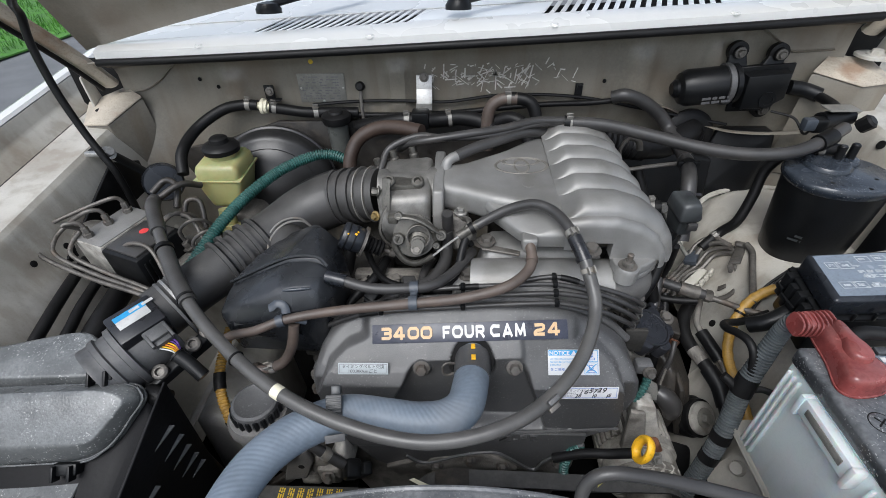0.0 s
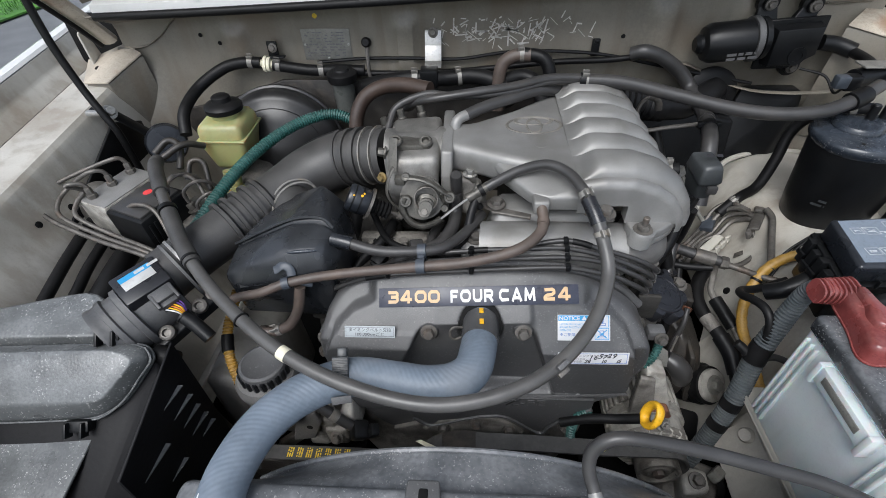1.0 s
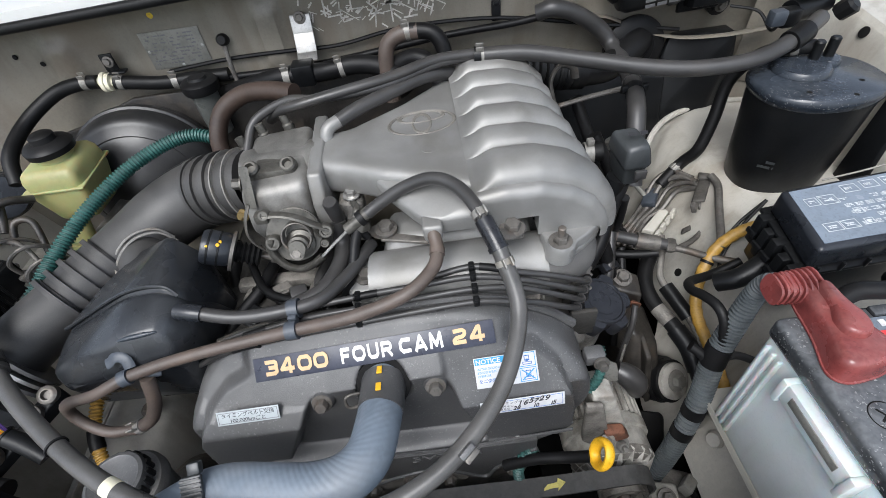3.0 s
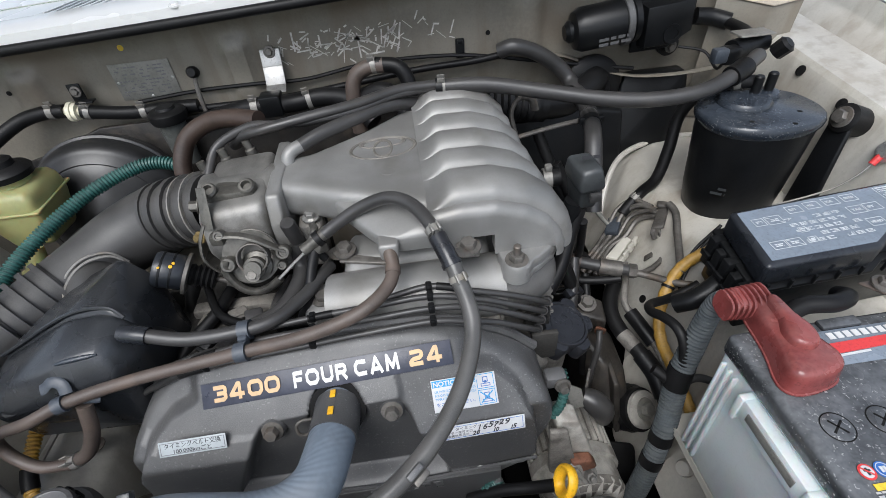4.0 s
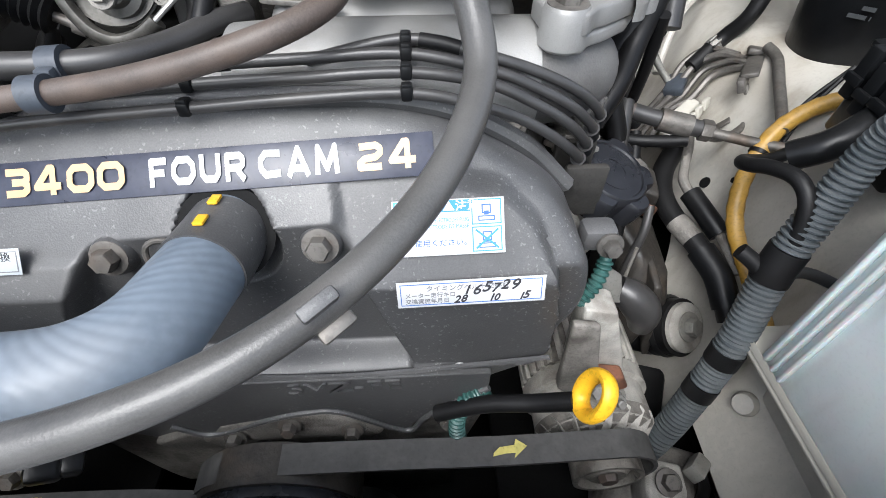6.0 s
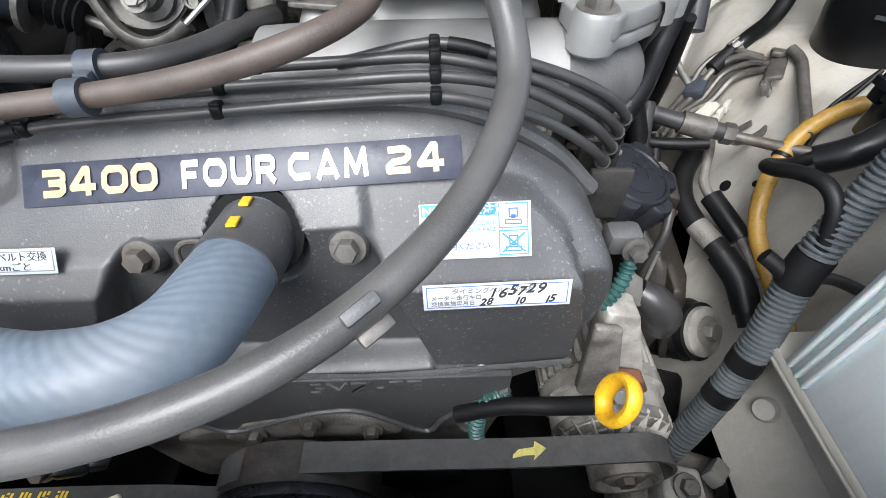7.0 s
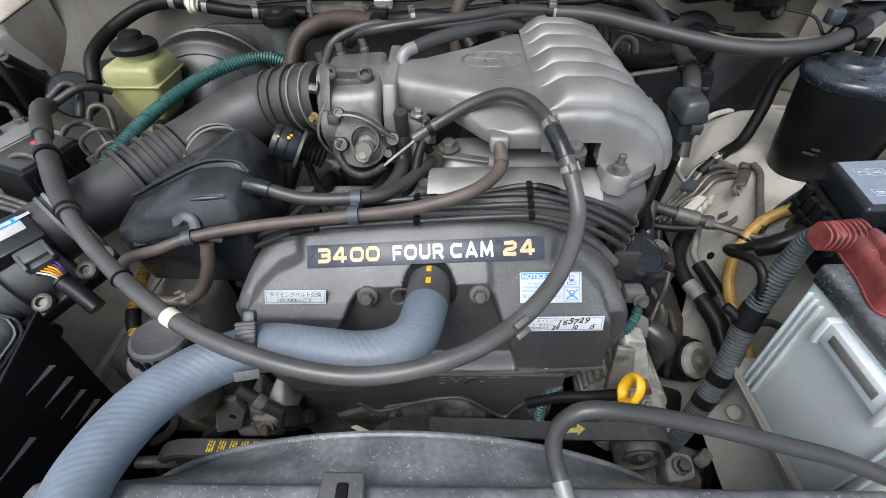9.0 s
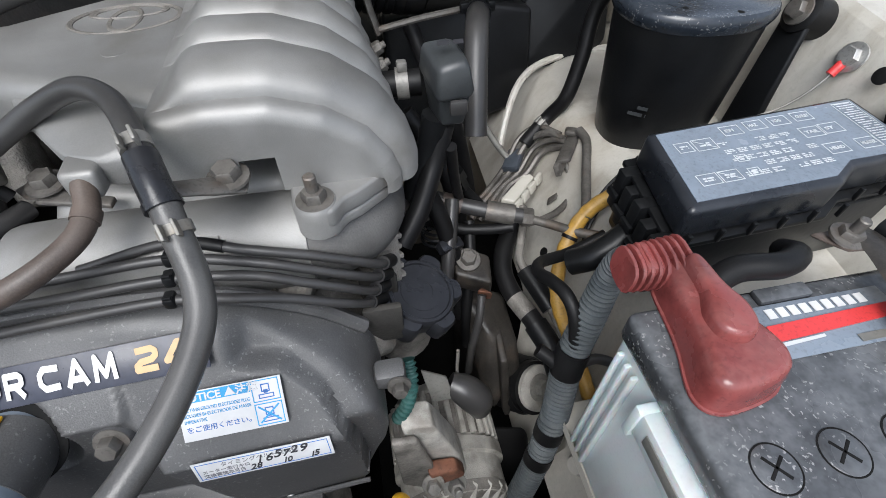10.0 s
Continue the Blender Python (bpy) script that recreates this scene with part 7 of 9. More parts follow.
CB = [(-0.640, 0.72, 1.43), (-0.690, 0.77, 1.405), (-0.706, 0.792, 1.384), (-0.715, 0.792, 1.340), (-0.708, 0.785, 1.265), (-0.690, 0.778, 1.192), (-0.668, 0.768, 1.145), (-0.655, 0.765, 1.11), (-0.655, 0.77, 1.05), (-0.67, 0.79, 0.98)]
cb = hose("washer_hose", CB, 0.0068, RUBBER, "thin black hose hanging from the bonnet to the inner wing", seg=12)
part("clip", join(bolt((-0.668, 0.785, 1.140), (0.8, -0.4, 0.5), 0.009, 0.012), box((-0.69, 0.785, 1.138), (0.05, 0.012, 0.010), 0.003)), STEEL, cb, "steel clip and bolt")
for y, z in ((0.775, 1.02), (0.72, 1.03), (0.68, 1.015), (0.62, 1.035), (0.55, 1.05)):
    single("wing_hole", hole((MID - 0.7335 - 0.02 * (z - 1.03), y, z), (1, 0, 0.3), 0.006), DARK, "small dark hole in the inner wing", "hole", "wing holes", "structure")
for p in ((-0.542, 0.974, 1.223), (-0.505, 0.973, 1.207), (0.33, 0.974, 1.215)):
    single("firewall_hole", hole(p, (0, -1, 0), 0.0042), DARK, "small dark hole in the firewall", "hole", "firewall holes", "structure")

# lower left: wiring and the ledge behind the air cleaner
for k, (pts, r) in enumerate((([(-0.675, 0.70, 1.00), (-0.668, 0.62, 1.005), (-0.655, 0.53, 1.0), (-0.645, 0.44, 0.985), (-0.65, 0.34, 0.95)], 0.010), ([(-0.645, 0.70, 0.985), (-0.635, 0.62, 0.99), (-0.622, 0.52, 0.985), (-0.612, 0.45, 0.975), (-0.64, 0.36, 0.94)], 0.009), ([(-0.60, 0.64, 0.965), (-0.585, 0.55, 0.972), (-0.575, 0.47, 0.968), (-0.59, 0.36, 0.93)], 0.020), ([(-0.70, 0.80, 1.03), (-0.685, 0.72, 1.02), (-0.665, 0.66, 0.99), (-0.64, 0.60, 0.955)], 0.008))):
    hose("wing_harness", pts, r, RUBBER, "black taped wiring along the inner wing", category="cable", seg=12)
YC = [(-0.38, 0.52, 0.93), (-0.375, 0.44, 0.90), (-0.35, 0.390, 0.86), (-0.335, 0.385, 0.80), (-0.34, 0.39, 0.70)]
yc = hose("yellow_conduit", YC, 0.008, YCABLE, "yellow corrugated conduit with black tape", category="conduit", seg=12, rib=0.005, depth=0.0016)
part("tape", band(YC, 0.25, 0.03, 0.0098), RUBBER, yc)
part("tape", band(YC, 0.50, 0.03, 0.0098), RUBBER, yc)

# ---- right side ----
bat = thing("car_battery", (0.595, 0.282, 0.855), "pale grey-blue car battery with dusty black lid with grey sky sheen mixed into its dust colour", "battery")
BX0, BX1, BY0, BY1, BZ = 0.469, 0.728, 0.195, 0.386, 1.060
cxb, cyb = (BX0 + BX1) / 2, (BY0 + BY1) / 2
part("case", box((cxb, cyb, 0.942), (BX1 - BX0 - 0.004, BY1 - BY0 - 0.004, 0.196), 0.006, None, 3), BATCASE, bat)
part("lid", box((cxb, cyb, BZ - 0.014), (BX1 - BX0 + 0.002, BY1 - BY0 + 0.002, 0.028), 0.007, None, 3), BATLID, bat, "dusty black lid with grey sky sheen mixed into its dust colour")
for y in (BY0 + 0.012, BY0 + 0.022, BY1 - 0.012, BY1 - 0.022, BY1 - 0.032):
    part("case_rib", box((BX0 - 0.0005, y, 0.94), (0.006, 0.004, 0.17), 0.0015), BATCASE, bat)
grip = part("grip", box((BX0 - 0.003, 0.283, 1.017), (0.016, 0.100, 0.028), 0.003, None, 2), BATCASE, bat, "pale carrying grip with slot")
part("slot", box((BX0 - 0.0112, 0.283, 1.019), (0.0016, 0.066, 0.011), 0.0007, None, 2), PLATE, grip)
for y in (0.236, 0.330):
    part("grip_end", box((BX0 - 0.004, y, 1.014), (0.018, 0.008, 0.036), 0.002, None, 2), BATCASE, grip)
for i in range(6):
    x = 0.499 + 0.0425 * i
    o = (x, 0.276, BZ)
    p = part("plug", lathe([(0.0128, -0.001), (0.0128, 0.0004), (0.0122, 0.0008), (0, 0.0010)], along(o, (0, 0, 1)), 30), BATLID, bat, "round cell plug")
    part("groove", lathe([(0.0138, 0.0001), (0.0138, 0.0004), (0.0130, 0.0004), (0.0130, 0.0001)], along(o, (0, 0, 1)), 30), DARK, p)
    part("cross_slot", join(*[box((0, 0, 0.0008), (0.0165, 0.0020, 0.0008), 0.0003, Matrix.Translation(o) @ Matrix.Rotation(a, 4, "Z")) for a in (0.65, 0.65 + math.pi / 2)]), DARK, p)
T = Matrix.Translation((0, 0, BZ + 0.0006))
lab = part("brand_label", box((0.600, 0.351, 0.0006), (0.104, 0.040, 0.0008), 0.0002, T), FBLABEL, bat, "dark label with white and red bands")
part("red_band", prism([(0.551, 0.343), (0.650, 0.347), (0.650, 0.357), (0.551, 0.355)], 0.0008, T @ Matrix.Translation((0, 0, 0.0022)), 0), REDINK, lab)
part("pale_band", prism([(0.551, 0.3395), (0.585, 0.341), (0.585, 0.343), (0.551, 0.342)], 0.0008, T @ Matrix.Translation((0, 0, 0.0022)), 0), PAPER, lab)
for k in range(9):
    part("white_bar", box((0.561 + 0.0088 * k, 0.3635, 0.0018), (0.0062, 0.0075, 0.0006), 0, T), LETTER, lab)
part("size_code", bars(T @ Matrix.Translation((0.606, 0.3355, 0.0018)), 1, 0.044, 0.0055, 0.001, 2, 0.95), PLATE, lab)
part("warning_print", bars(T @ Matrix.Translation((0.487, 0.2225, 0.0)), 7, 0.10, 0.0016, 0.0013, 9, 0.86), FADED, bat, "pale printed warning text")
for i in range(6):
    o = Vector((0.4925 + 0.01346 * i, 0.238, BZ + 0.0009))
    SM = Matrix.Translation(o) @ Matrix.Diagonal((0.86, 0.86, 1, 1))
    mt = (REDINK, BLUEINK, REDINK, YELINK, BLUEINK, YELINK)[i]
    if i in (3, 5):
        part("symbol", prism([(-0.0075, -0.0065), (0.0075, -0.0065), (0, 0.0075)], 0.0006, SM, 0), mt, bat, "yellow warning triangle")
        part("outline", prism([(-0.0062, -0.0058), (0.0062, -0.0058), (0, 0.0060)], 0.0004, Matrix.Translation((0, 0, 0.0002)) @ SM, 0), BLACKINK, bat)
        part("inner", prism([(-0.0053, -0.0052), (0.0053, -0.0052), (0, 0.0049)], 0.0004, Matrix.Translation((0, 0, 0.0004)) @ SM, 0), YELINK, bat)
        part("pictogram", box((o.x, o.y - 0.0015, o.z + 0.0007), (0.003, 0.006, 0.0003), 0), BLACKINK, bat)
    else:
        part("symbol", lathe([(0.0076, 0), (0.0076, 0.0004), (0, 0.0005)], SM, 28), mt, bat, "round safety symbol")
        if mt is REDINK:
            part("pictogram", lathe([(0.0058, 0.0003), (0.0058, 0.0008), (0, 0.0009)], SM, 24), PAPER, bat)
            part("stroke", box((0, 0, 0.0012), (0.0125, 0.0014, 0.0004), 0, SM @ Matrix.Rotation(-0.75, 4, "Z")), REDINK, bat)
            part("figure", join(box((0, 0, 0.0010), (0.0022, 0.0070, 0.0003), 0, SM), box((0, 0.001, 0.0010), (0.0062, 0.0016, 0.0003), 0, SM)), BLACKINK, bat)
        else:
            part("pictogram", join(lathe([(0.0064, 0.0004), (0.0064, 0.0008), (0.0058, 0.0008), (0.0058, 0.0004)], SM, 24), box((-0.0016, 0, 0.0009), (0.0026, 0.0055, 0.0004), 0, SM), box((0.0016, 0, 0.0009), (0.0026, 0.0055, 0.0004), 0, SM)), PAPER, bat)
part("tag", box((0.497, 0.2262, BZ + 0.0012), (0.016, 0.005, 0.0004), 0), YELINK, bat)
part("date_sticker", box((0.602, 0.232, BZ + 0.0008), (0.03, 0.035, 0.0004), 0), PAPER, bat, "white paper sticker")
part("vent_cap", box((0.580, 0.3775, BZ + 0.002), (0.042, 0.012, 0.006), 0.002), BATLID, bat)
part("tray", join(hull([(0.4665, 0.17, 0.846), (0.4665, 0.398, 0.846), (0.4670, 0.398, 0.856), (0.4670, 0.17, 0.856), (0.469, 0.17, 0.846), (0.469, 0.398, 0.846)], 0.001), box((0.604, 0.29, 0.842), (0.274, 0.25, 0.008), 0.003)), WHITE, bat, "pale plastic tray")
tray = thing("battery_support", (0.60, 0.28, 0.62), "painted steel battery shelf on the apron", "shelf")
part("shelf", box((0.612, 0.29, 0.831), (0.256, 0.24, 0.014), 0.003), PAINT, tray)
part("leg", hull([(0.50, 0.20, 0.82), (0.72, 0.20, 0.82), (0.50, 0.38, 0.82), (0.72, 0.38, 0.82), (0.54, 0.20, 0.55), (0.74, 0.20, 0.55), (0.54, 0.38, 0.55), (0.74, 0.38, 0.55)], 0.01), PAINT, tray)

hold = thing("battery_clamp_bar", (0.64, 0.33, 1.06), "black steel battery hold-down bar with rusty nut", "bracket")
part("bar", tube([(0.650, 0.410, 1.081), (0.655, 0.392, 1.083), (0.648, 0.362, 1.082), (0.640, 0.330, 1.079), (0.634, 0.290, 1.077), (0.630, 0.22, 1.075)], 0.0125, 8, 0.006, flat=0.22), GRIMEBLACK, hold, "dark oily steel strap")
part("rubber_strip", tube([(0.672, 0.405, 1.084), (0.676, 0.380, 1.086), (0.668, 0.350, 1.084), (0.660, 0.315, 1.080), (0.655, 0.24, 1.076)], 0.0085, 10, 0.006), PLASTIC, hold, "black rubber edge strip")
part("end_plate", hull([(0.624, 0.414, 1.078), (0.664, 0.414, 1.078), (0.672, 0.386, 1.084), (0.630, 0.388, 1.082), (0.624, 0.414, 1.074), (0.664, 0.414, 1.074), (0.672, 0.386, 1.080)], 0.002), BROWNRUB, hold, "rusty end plate")
part("nut", bolt((0.642, 0.402, 1.082), (0, -0.1, 1), 0.0085, 0.008, True, 0.010), DIRTSTEEL, hold, "rusty brass-coloured nut on a stud")

# red terminal cover with its ribbed boot
tc = thing("terminal_cover", (0.50, 0.35, 1.06), "faded red vinyl battery terminal cover with ribbed boot", "terminal cover")
COVER_OUT = [(0.493, 0.412), (0.528, 0.410), (0.524, 0.366), (0.538, 0.330), (0.528, 0.312), (0.486, 0.306), (0.473, 0.318), (0.487, 0.356)]
part("shell", pillow(COVER_OUT, [(1.0612, -0.0015), (1.0632, -0.0015), (1.0635, 0.0), (1.079, 0.0016), (1.0845, 0.0030), (1.0875, 0.0055), (1.0885, 0.0085)]), REDCOV, tc)
LOBE = [(0.505, 0.402), (0.517, 0.401), (0.517, 0.374), (0.523, 0.358), (0.520, 0.341), (0.507, 0.335), (0.494, 0.342), (0.494, 0.358), (0.503, 0.373)]
part("raised_lobe", pillow(LOBE, [(1.086, -0.0015), (1.093, 0.0), (1.0958, 0.0015), (1.0970, 0.0035)]), REDCOV, tc, "raised keyhole-shaped crown")
for i in range(8):
    t = i / 7
    part("rib", pillow([(-0.019, -0.015), (0.019, -0.015), (0.019, 0.015), (-0.019, 0.015)], [(-0.0014, 0.0006), (-0.0008, 0), (0.0008, 0), (0.0014, 0.0006)], axes((0.510 - 0.036 * t, 0.408 + 0.004 * t, 1.079 - 0.005 * t), (0.1, 1, 0), (0.16, 0, 1)) @ Matrix.Diagonal((1 - 0.14 * t, 1 - 0.1 * t, 1, 1)), 2), REDCOV, tc)
part("boot_core", box((0, 0, 0), (0.032, 0.028, 0.022), 0.005, pose(0.496, 0.410, 1.076, 0, 8, -6)), REDCOV, tc)
hose("battery_lead", [(0.52, 0.385, 1.072), (0.545, 0.392, 1.080), (0.575, 0.388, 1.082), (0.60, 0.398, 1.076), (0.612, 0.415, 1.06)], 0.0095, RUBBER, "black battery lead curling behind the terminal cover", category="cable", seg=14)

HN = [(0.500, 0.412, 1.074, 0.008), (0.489, 0.430, 1.062, 0.009), (0.490, 0.440, 1.030, 0.011), (0.483, 0.436, 0.975, 0.0130), (0.471, 0.425, 0.915, 0.0138), (0.463, 0.405, 0.845, 0.0138), (0.450, 0.388, 0.770, 0.0138), (0.428, 0.370, 0.690, 0.0138), (0.40, 0.36, 0.60, 0.0138)]
hn = hose("cable_conduit", HN, 0.0165, CONDUIT, "thick grey corrugated cable conduit running down from the battery", category="conduit", seg=20, rib=0.0054, depth=0.0030)
for a, b in ((0.30, 0.035), (0.52, 0.022), (0.62, 0.018)):
    part("tape", band(HN, a, b, 0.0160), RUBBER, hn, "black tape wrap")
hose("branch_cable", [(0.468, 0.422, 0.905), (0.457, 0.432, 0.917), (0.445, 0.442, 0.924)], 0.0072, RUBBER, "black taped cable branching from the conduit", category="cable", seg=12)
hose("branch_cable", [(0.470, 0.422, 0.90), (0.505, 0.43, 0.905), (0.54, 0.41, 0.90)], 0.0055, GREYRUB, "grey cable branching towards the battery", category="cable", seg=12)

# fuse box with printed lid
FM = axes((0.660, 0.500, 1.090), (1, 0.05, 0.0), (0.06, 1, 0.06))
fb = thing("fuse_box", (0.66, 0.50, 0.99), "black fuse box with printed diagram lid, sky reflection in its colour", "fuse box")
lidp = [(-0.122, -0.050), (0.02, -0.050), (0.045, -0.035), (0.125, -0.035), (0.122, 0.054), (-0.105, 0.046)]
lid_ = part("lid", prism(lidp, 0.034, FM, 0.006, 3), GLOSS, fb, "glossy black lid")
part("body", join(prism([(-0.128, -0.056), (0.022, -0.056), (0.048, -0.042), (0.13, -0.042), (0.128, 0.06), (-0.112, 0.052)], 0.006, FM @ Matrix.Translation((0, 0, -0.034)), 0.002), prism([(-0.120, -0.048), (0.12, -0.044), (0.12, 0.052), (-0.106, 0.046)], 0.075, FM @ Matrix.Translation((0, 0, -0.040)), 0.004)), PLASTIC, fb)
for i in range(8):
    part("lid_clip", box((-0.115 + 0.03 * i, -0.0555 + (0.013 if i > 5 else 0), -0.030), (0.004, 0.004, 0.014), 0.001, FM), PLASTIC, fb)
for i in range(5):
    part("side_clip", box((-0.128 + 0.004 * i, -0.045 + 0.02 * i, -0.055 - 0.004 * (i % 2)), (0.020, 0.013, 0.044), 0.002, FM), PLASTIC, fb)
    part("side_slat", box((-0.139 + 0.004 * i, -0.045 + 0.02 * i, -0.060 - 0.004 * (i % 2)), (0.004, 0.016, 0.008), 0.001, FM), PLASTIC, fb)
part("loom", tube([tuple(FM @ Vector((-0.11, 0.0, -0.07))), tuple(FM @ Vector((-0.15, -0.01, -0.09))), tuple(FM @ Vector((-0.17, 0.0, -0.11)))], 0.013, 12), PLASTIC, fb, "black plug block at the end")
LB = FM @ Matrix.Translation((0, 0, 0.0006))
part("diagram", prism([(-0.112, -0.042), (0.018, -0.042), (0.044, -0.028), (0.117, -0.028), (0.114, 0.047), (-0.099, 0.040)], 0.0006, LB, 0), FBLABEL, lid_, "printed fuse diagram, blue-grey from a painted sky reflection")
FR = LB @ Matrix.Translation((0, 0, 0.0004))
boxes_ = [(-0.085, 0.018, 0.014, 0.012), (-0.065, 0.018, 0.020, 0.014), (-0.088, -0.022, 0.018, 0.012), (-0.068, -0.022, 0.018, 0.012), (-0.045, -0.005, 0.010, 0.008), (-0.045, -0.022, 0.010, 0.008), (-0.030, 0.030, 0.019, 0.012), (-0.004, 0.032, 0.019, 0.012), (0.022, 0.033, 0.019, 0.012), (0.048, 0.034, 0.019, 0.012), (0.040, 0.012, 0.020, 0.013), (0.062, 0.013, 0.020, 0.013), (0.045, -0.012, 0.020, 0.013), (0.078, -0.012, 0.020, 0.013)]
for x, y, w, h in boxes_:
    part("drawn_box", rim(FR @ Matrix.Translation((x, y, 0)), w, h, 0.0007), PALEINK, lid_)
    if (x, y, w, h) in boxes_[6:]:
        continue
    part("print", bars(FR @ Matrix.Translation((x - w * 0.28, y + 0.0012, 0)), 2, w * 0.55, 0.0016, 0.001, int(x * 1000) + 500, 0.8), PALEINK, lid_)
for k, word in enumerate(("EFI", "HAZ", "FOG", "OUTLET", "TAIL", "ST", "HEAD", "HEATER")):
    x, y, w, h = boxes_[6 + k]
    writing("print", word, 0.0052, FR @ Matrix.Translation((x - w * 0.36, y - 0.002, 0.0003)), PALEINK, lid_, "", 0.0001, fit=w * (0.72 if len(word) > 3 else 0.45))
rng = random.Random(5)
for i in range(7):
    for j in range(5):
        if rng.random() < 0.85:
            part("print", bars(FR @ Matrix.Translation((-0.054 + 0.0125 * i, 0.016 - 0.0095 * j, 0)), 3, 0.0095, 0.0012, 0.0008, i * 9 + j, 0.85), PALEINK, lid_)
part("print", bars(FR @ Matrix.Translation((0.092, 0.042, 0)), 18, 0.018, 0.0012, 0.0020, 77, 0.9), PALEINK, lid_)
part("drawn_box", rim(FR @ Matrix.Translation((0.100, 0.010, 0)), 0.022, 0.066, 0.0006), PALEINK, lid_)
for x, y in ((-0.065, 0.018), (-0.068, -0.022)):
    part("stroke", box((0, 0, 0), (0.021, 0.0007, 0.0002), 0, FR @ Matrix.Translation((x, y, 0)) @ Matrix.Rotation(-0.6, 4, "Z")), PALEINK, lid_)

# charcoal canister
CX, CY = 0.676, 0.698
can = thing("charcoal_canister", (CX, CY, 0.985), "black oval charcoal canister with flat metal lid", "canister")


def oval(z, k, sq=1.0):
    return [Vector((CX + 0.084 * k * math.copysign(abs(math.cos(a)) ** 0.85, math.cos(a)), CY + 0.070 * k * math.copysign(abs(math.sin(a)) ** 0.85, math.sin(a)), z)) for a in (2 * math.pi * i / 56 for i in range(56))]


def loft(loops, m=Matrix.Identity(4)):
    bm = bmesh.new()
    rs = [[bm.verts.new(m @ p) for p in l] for l in loops]
    for a, b in zip(rs, rs[1:]):
        n = len(a)
        for i in range(n):
            bm.faces.new((a[i], a[(i + 1) % n], b[(i + 1) % n], b[i]))
    bm.faces.new(rs[0])
    bm.faces.new(rs[-1])
    return bm


part("drum", loft([oval(0.962, 0.68), oval(0.972, 0.76), oval(1.02, 0.84), oval(1.08, 0.90), oval(1.134, 0.95)]), PLASTIC, can, "black plastic drum")
part("lid", loft([oval(1.130, 0.96), oval(1.136, 1.0), oval(1.141, 1.01), oval(1.146, 0.99), oval(1.148, 0.96)]), LIDBLUE, can, "flat blue-black lid with rolled rim")
part("lid_dish", lathe([(0.038, 0), (0.038, 0.004), (0.034, 0.009), (0, 0.0095)], along((CX - 0.010, CY + 0.022, 1.147), (0, 0, 1)), 40), LIDBLUE, can, "raised round port base")
part("lid_lobe", lathe([(0.019, 0), (0.019, 0.004), (0.016, 0.008), (0, 0.0085)], along((CX + 0.034, CY + 0.036, 1.147), (0, 0, 1)), 30), LIDBLUE, can)
for p, h in (((CX + 0.012, CY + 0.034, 1.155), 0.024), ((CX + 0.036, CY + 0.038, 1.154), 0.026)):
    part("port", lathe([(0.007, 0), (0.007, h), (0.005, h + 0.002)], along(p, (0, 0, 1)), 14), PLASTIC, can)
for x, y in ((0.688, 0.640), (0.718, 0.672), (0.640, 0.66)):
    part("dimple", lathe([(0.0035, 0), (0, 0.0008)], along((x, y, 1.1482), (0, 0, 1)), 10), DARK, can)
part("mould_mark", bars(axes((CX - 0.060, CY - 0.036, 1.045), (0.75, -0.62, 0), (0.05, 0.06, 1)) @ Matrix.Translation((0, 0, 0.006)), 2, 0.020, 0.004, 0.004, 8, 0.95), RELAYGREY, can, "faint moulded marks")
CH = [(0.690, 0.742, 1.168), (0.665, 0.748, 1.168), (0.635, 0.772, 1.150), (0.615, 0.788, 1.105), (0.603, 0.775, 1.050), (0.588, 0.765, 1.000), (0.575, 0.775, 0.970), (0.560, 0.772, 0.955), (0.535, 0.76, 0.935)]
hose("canister_hose", CH, 0.0098, RUBBER, "black rubber hose from the canister down to the steel pipe", (0.06, 0.87), seg=16)

vs = thing("purge_valve", (0.72, 0.80, 1.18), "black purge valve with connector and bracket", "valve")
part("body", join(lathe([(0.017, -0.03), (0.017, 0.03), (0.013, 0.033)], along((0.715, 0.815, 1.195), (1, 0.25, 0.1)), 20), box((0.675, 0.795, 1.192), (0.028, 0.024, 0.026), 0.005)), PLASTIC, vs)
part("plate", box((0.715, 0.812, 1.216), (0.055, 0.032, 0.003), 0.001, None), PLATE, vs, "pale steel plate")
part("plug", box((0.655, 0.790, 1.195), (0.022, 0.018, 0.022), 0.004), BLUECLIP, vs)
part("nut", lathe([(0.013, 0), (0.014, 0.02), (0.009, 0.024), (0, 0.024)], along((0.755, 0.80, 1.185), (0.4, -0.5, 0.8)), 8), RUBBER, vs)
part("cable", tube([(0.72, 0.955, 1.205), (0.735, 0.91, 1.205), (0.735, 0.86, 1.205), (0.725, 0.83, 1.205)], 0.009, 12), RUBBER, vs)

wm = thing("wiper_motor", (0.58, 0.95, 1.18), "black wiper motor with gear housing on the firewall", "wiper motor")
part("motor", lathe([(0.012, -0.012), (0.018, -0.006), (0.018, 0), (0.030, 0.004), (0.036, 0.016), (0.036, 0.100), (0.038, 0.101), (0.038, 0.110)], along((0.468, 0.932, 1.212), (1, 0.0, 0.10)), 34), PLASTIC, wm, "black cylindrical motor")
part("gear_housing", hull([(0.588, 0.905, 1.243), (0.668, 0.905, 1.250), (0.672, 0.905, 1.200), (0.640, 0.905, 1.180), (0.592, 0.905, 1.178), (0.582, 0.96, 1.249), (0.678, 0.96, 1.256), (0.682, 0.96, 1.196), (0.645, 0.96, 1.172), (0.586, 0.96, 1.170)], 0.003, 2), PLASTIC, wm)
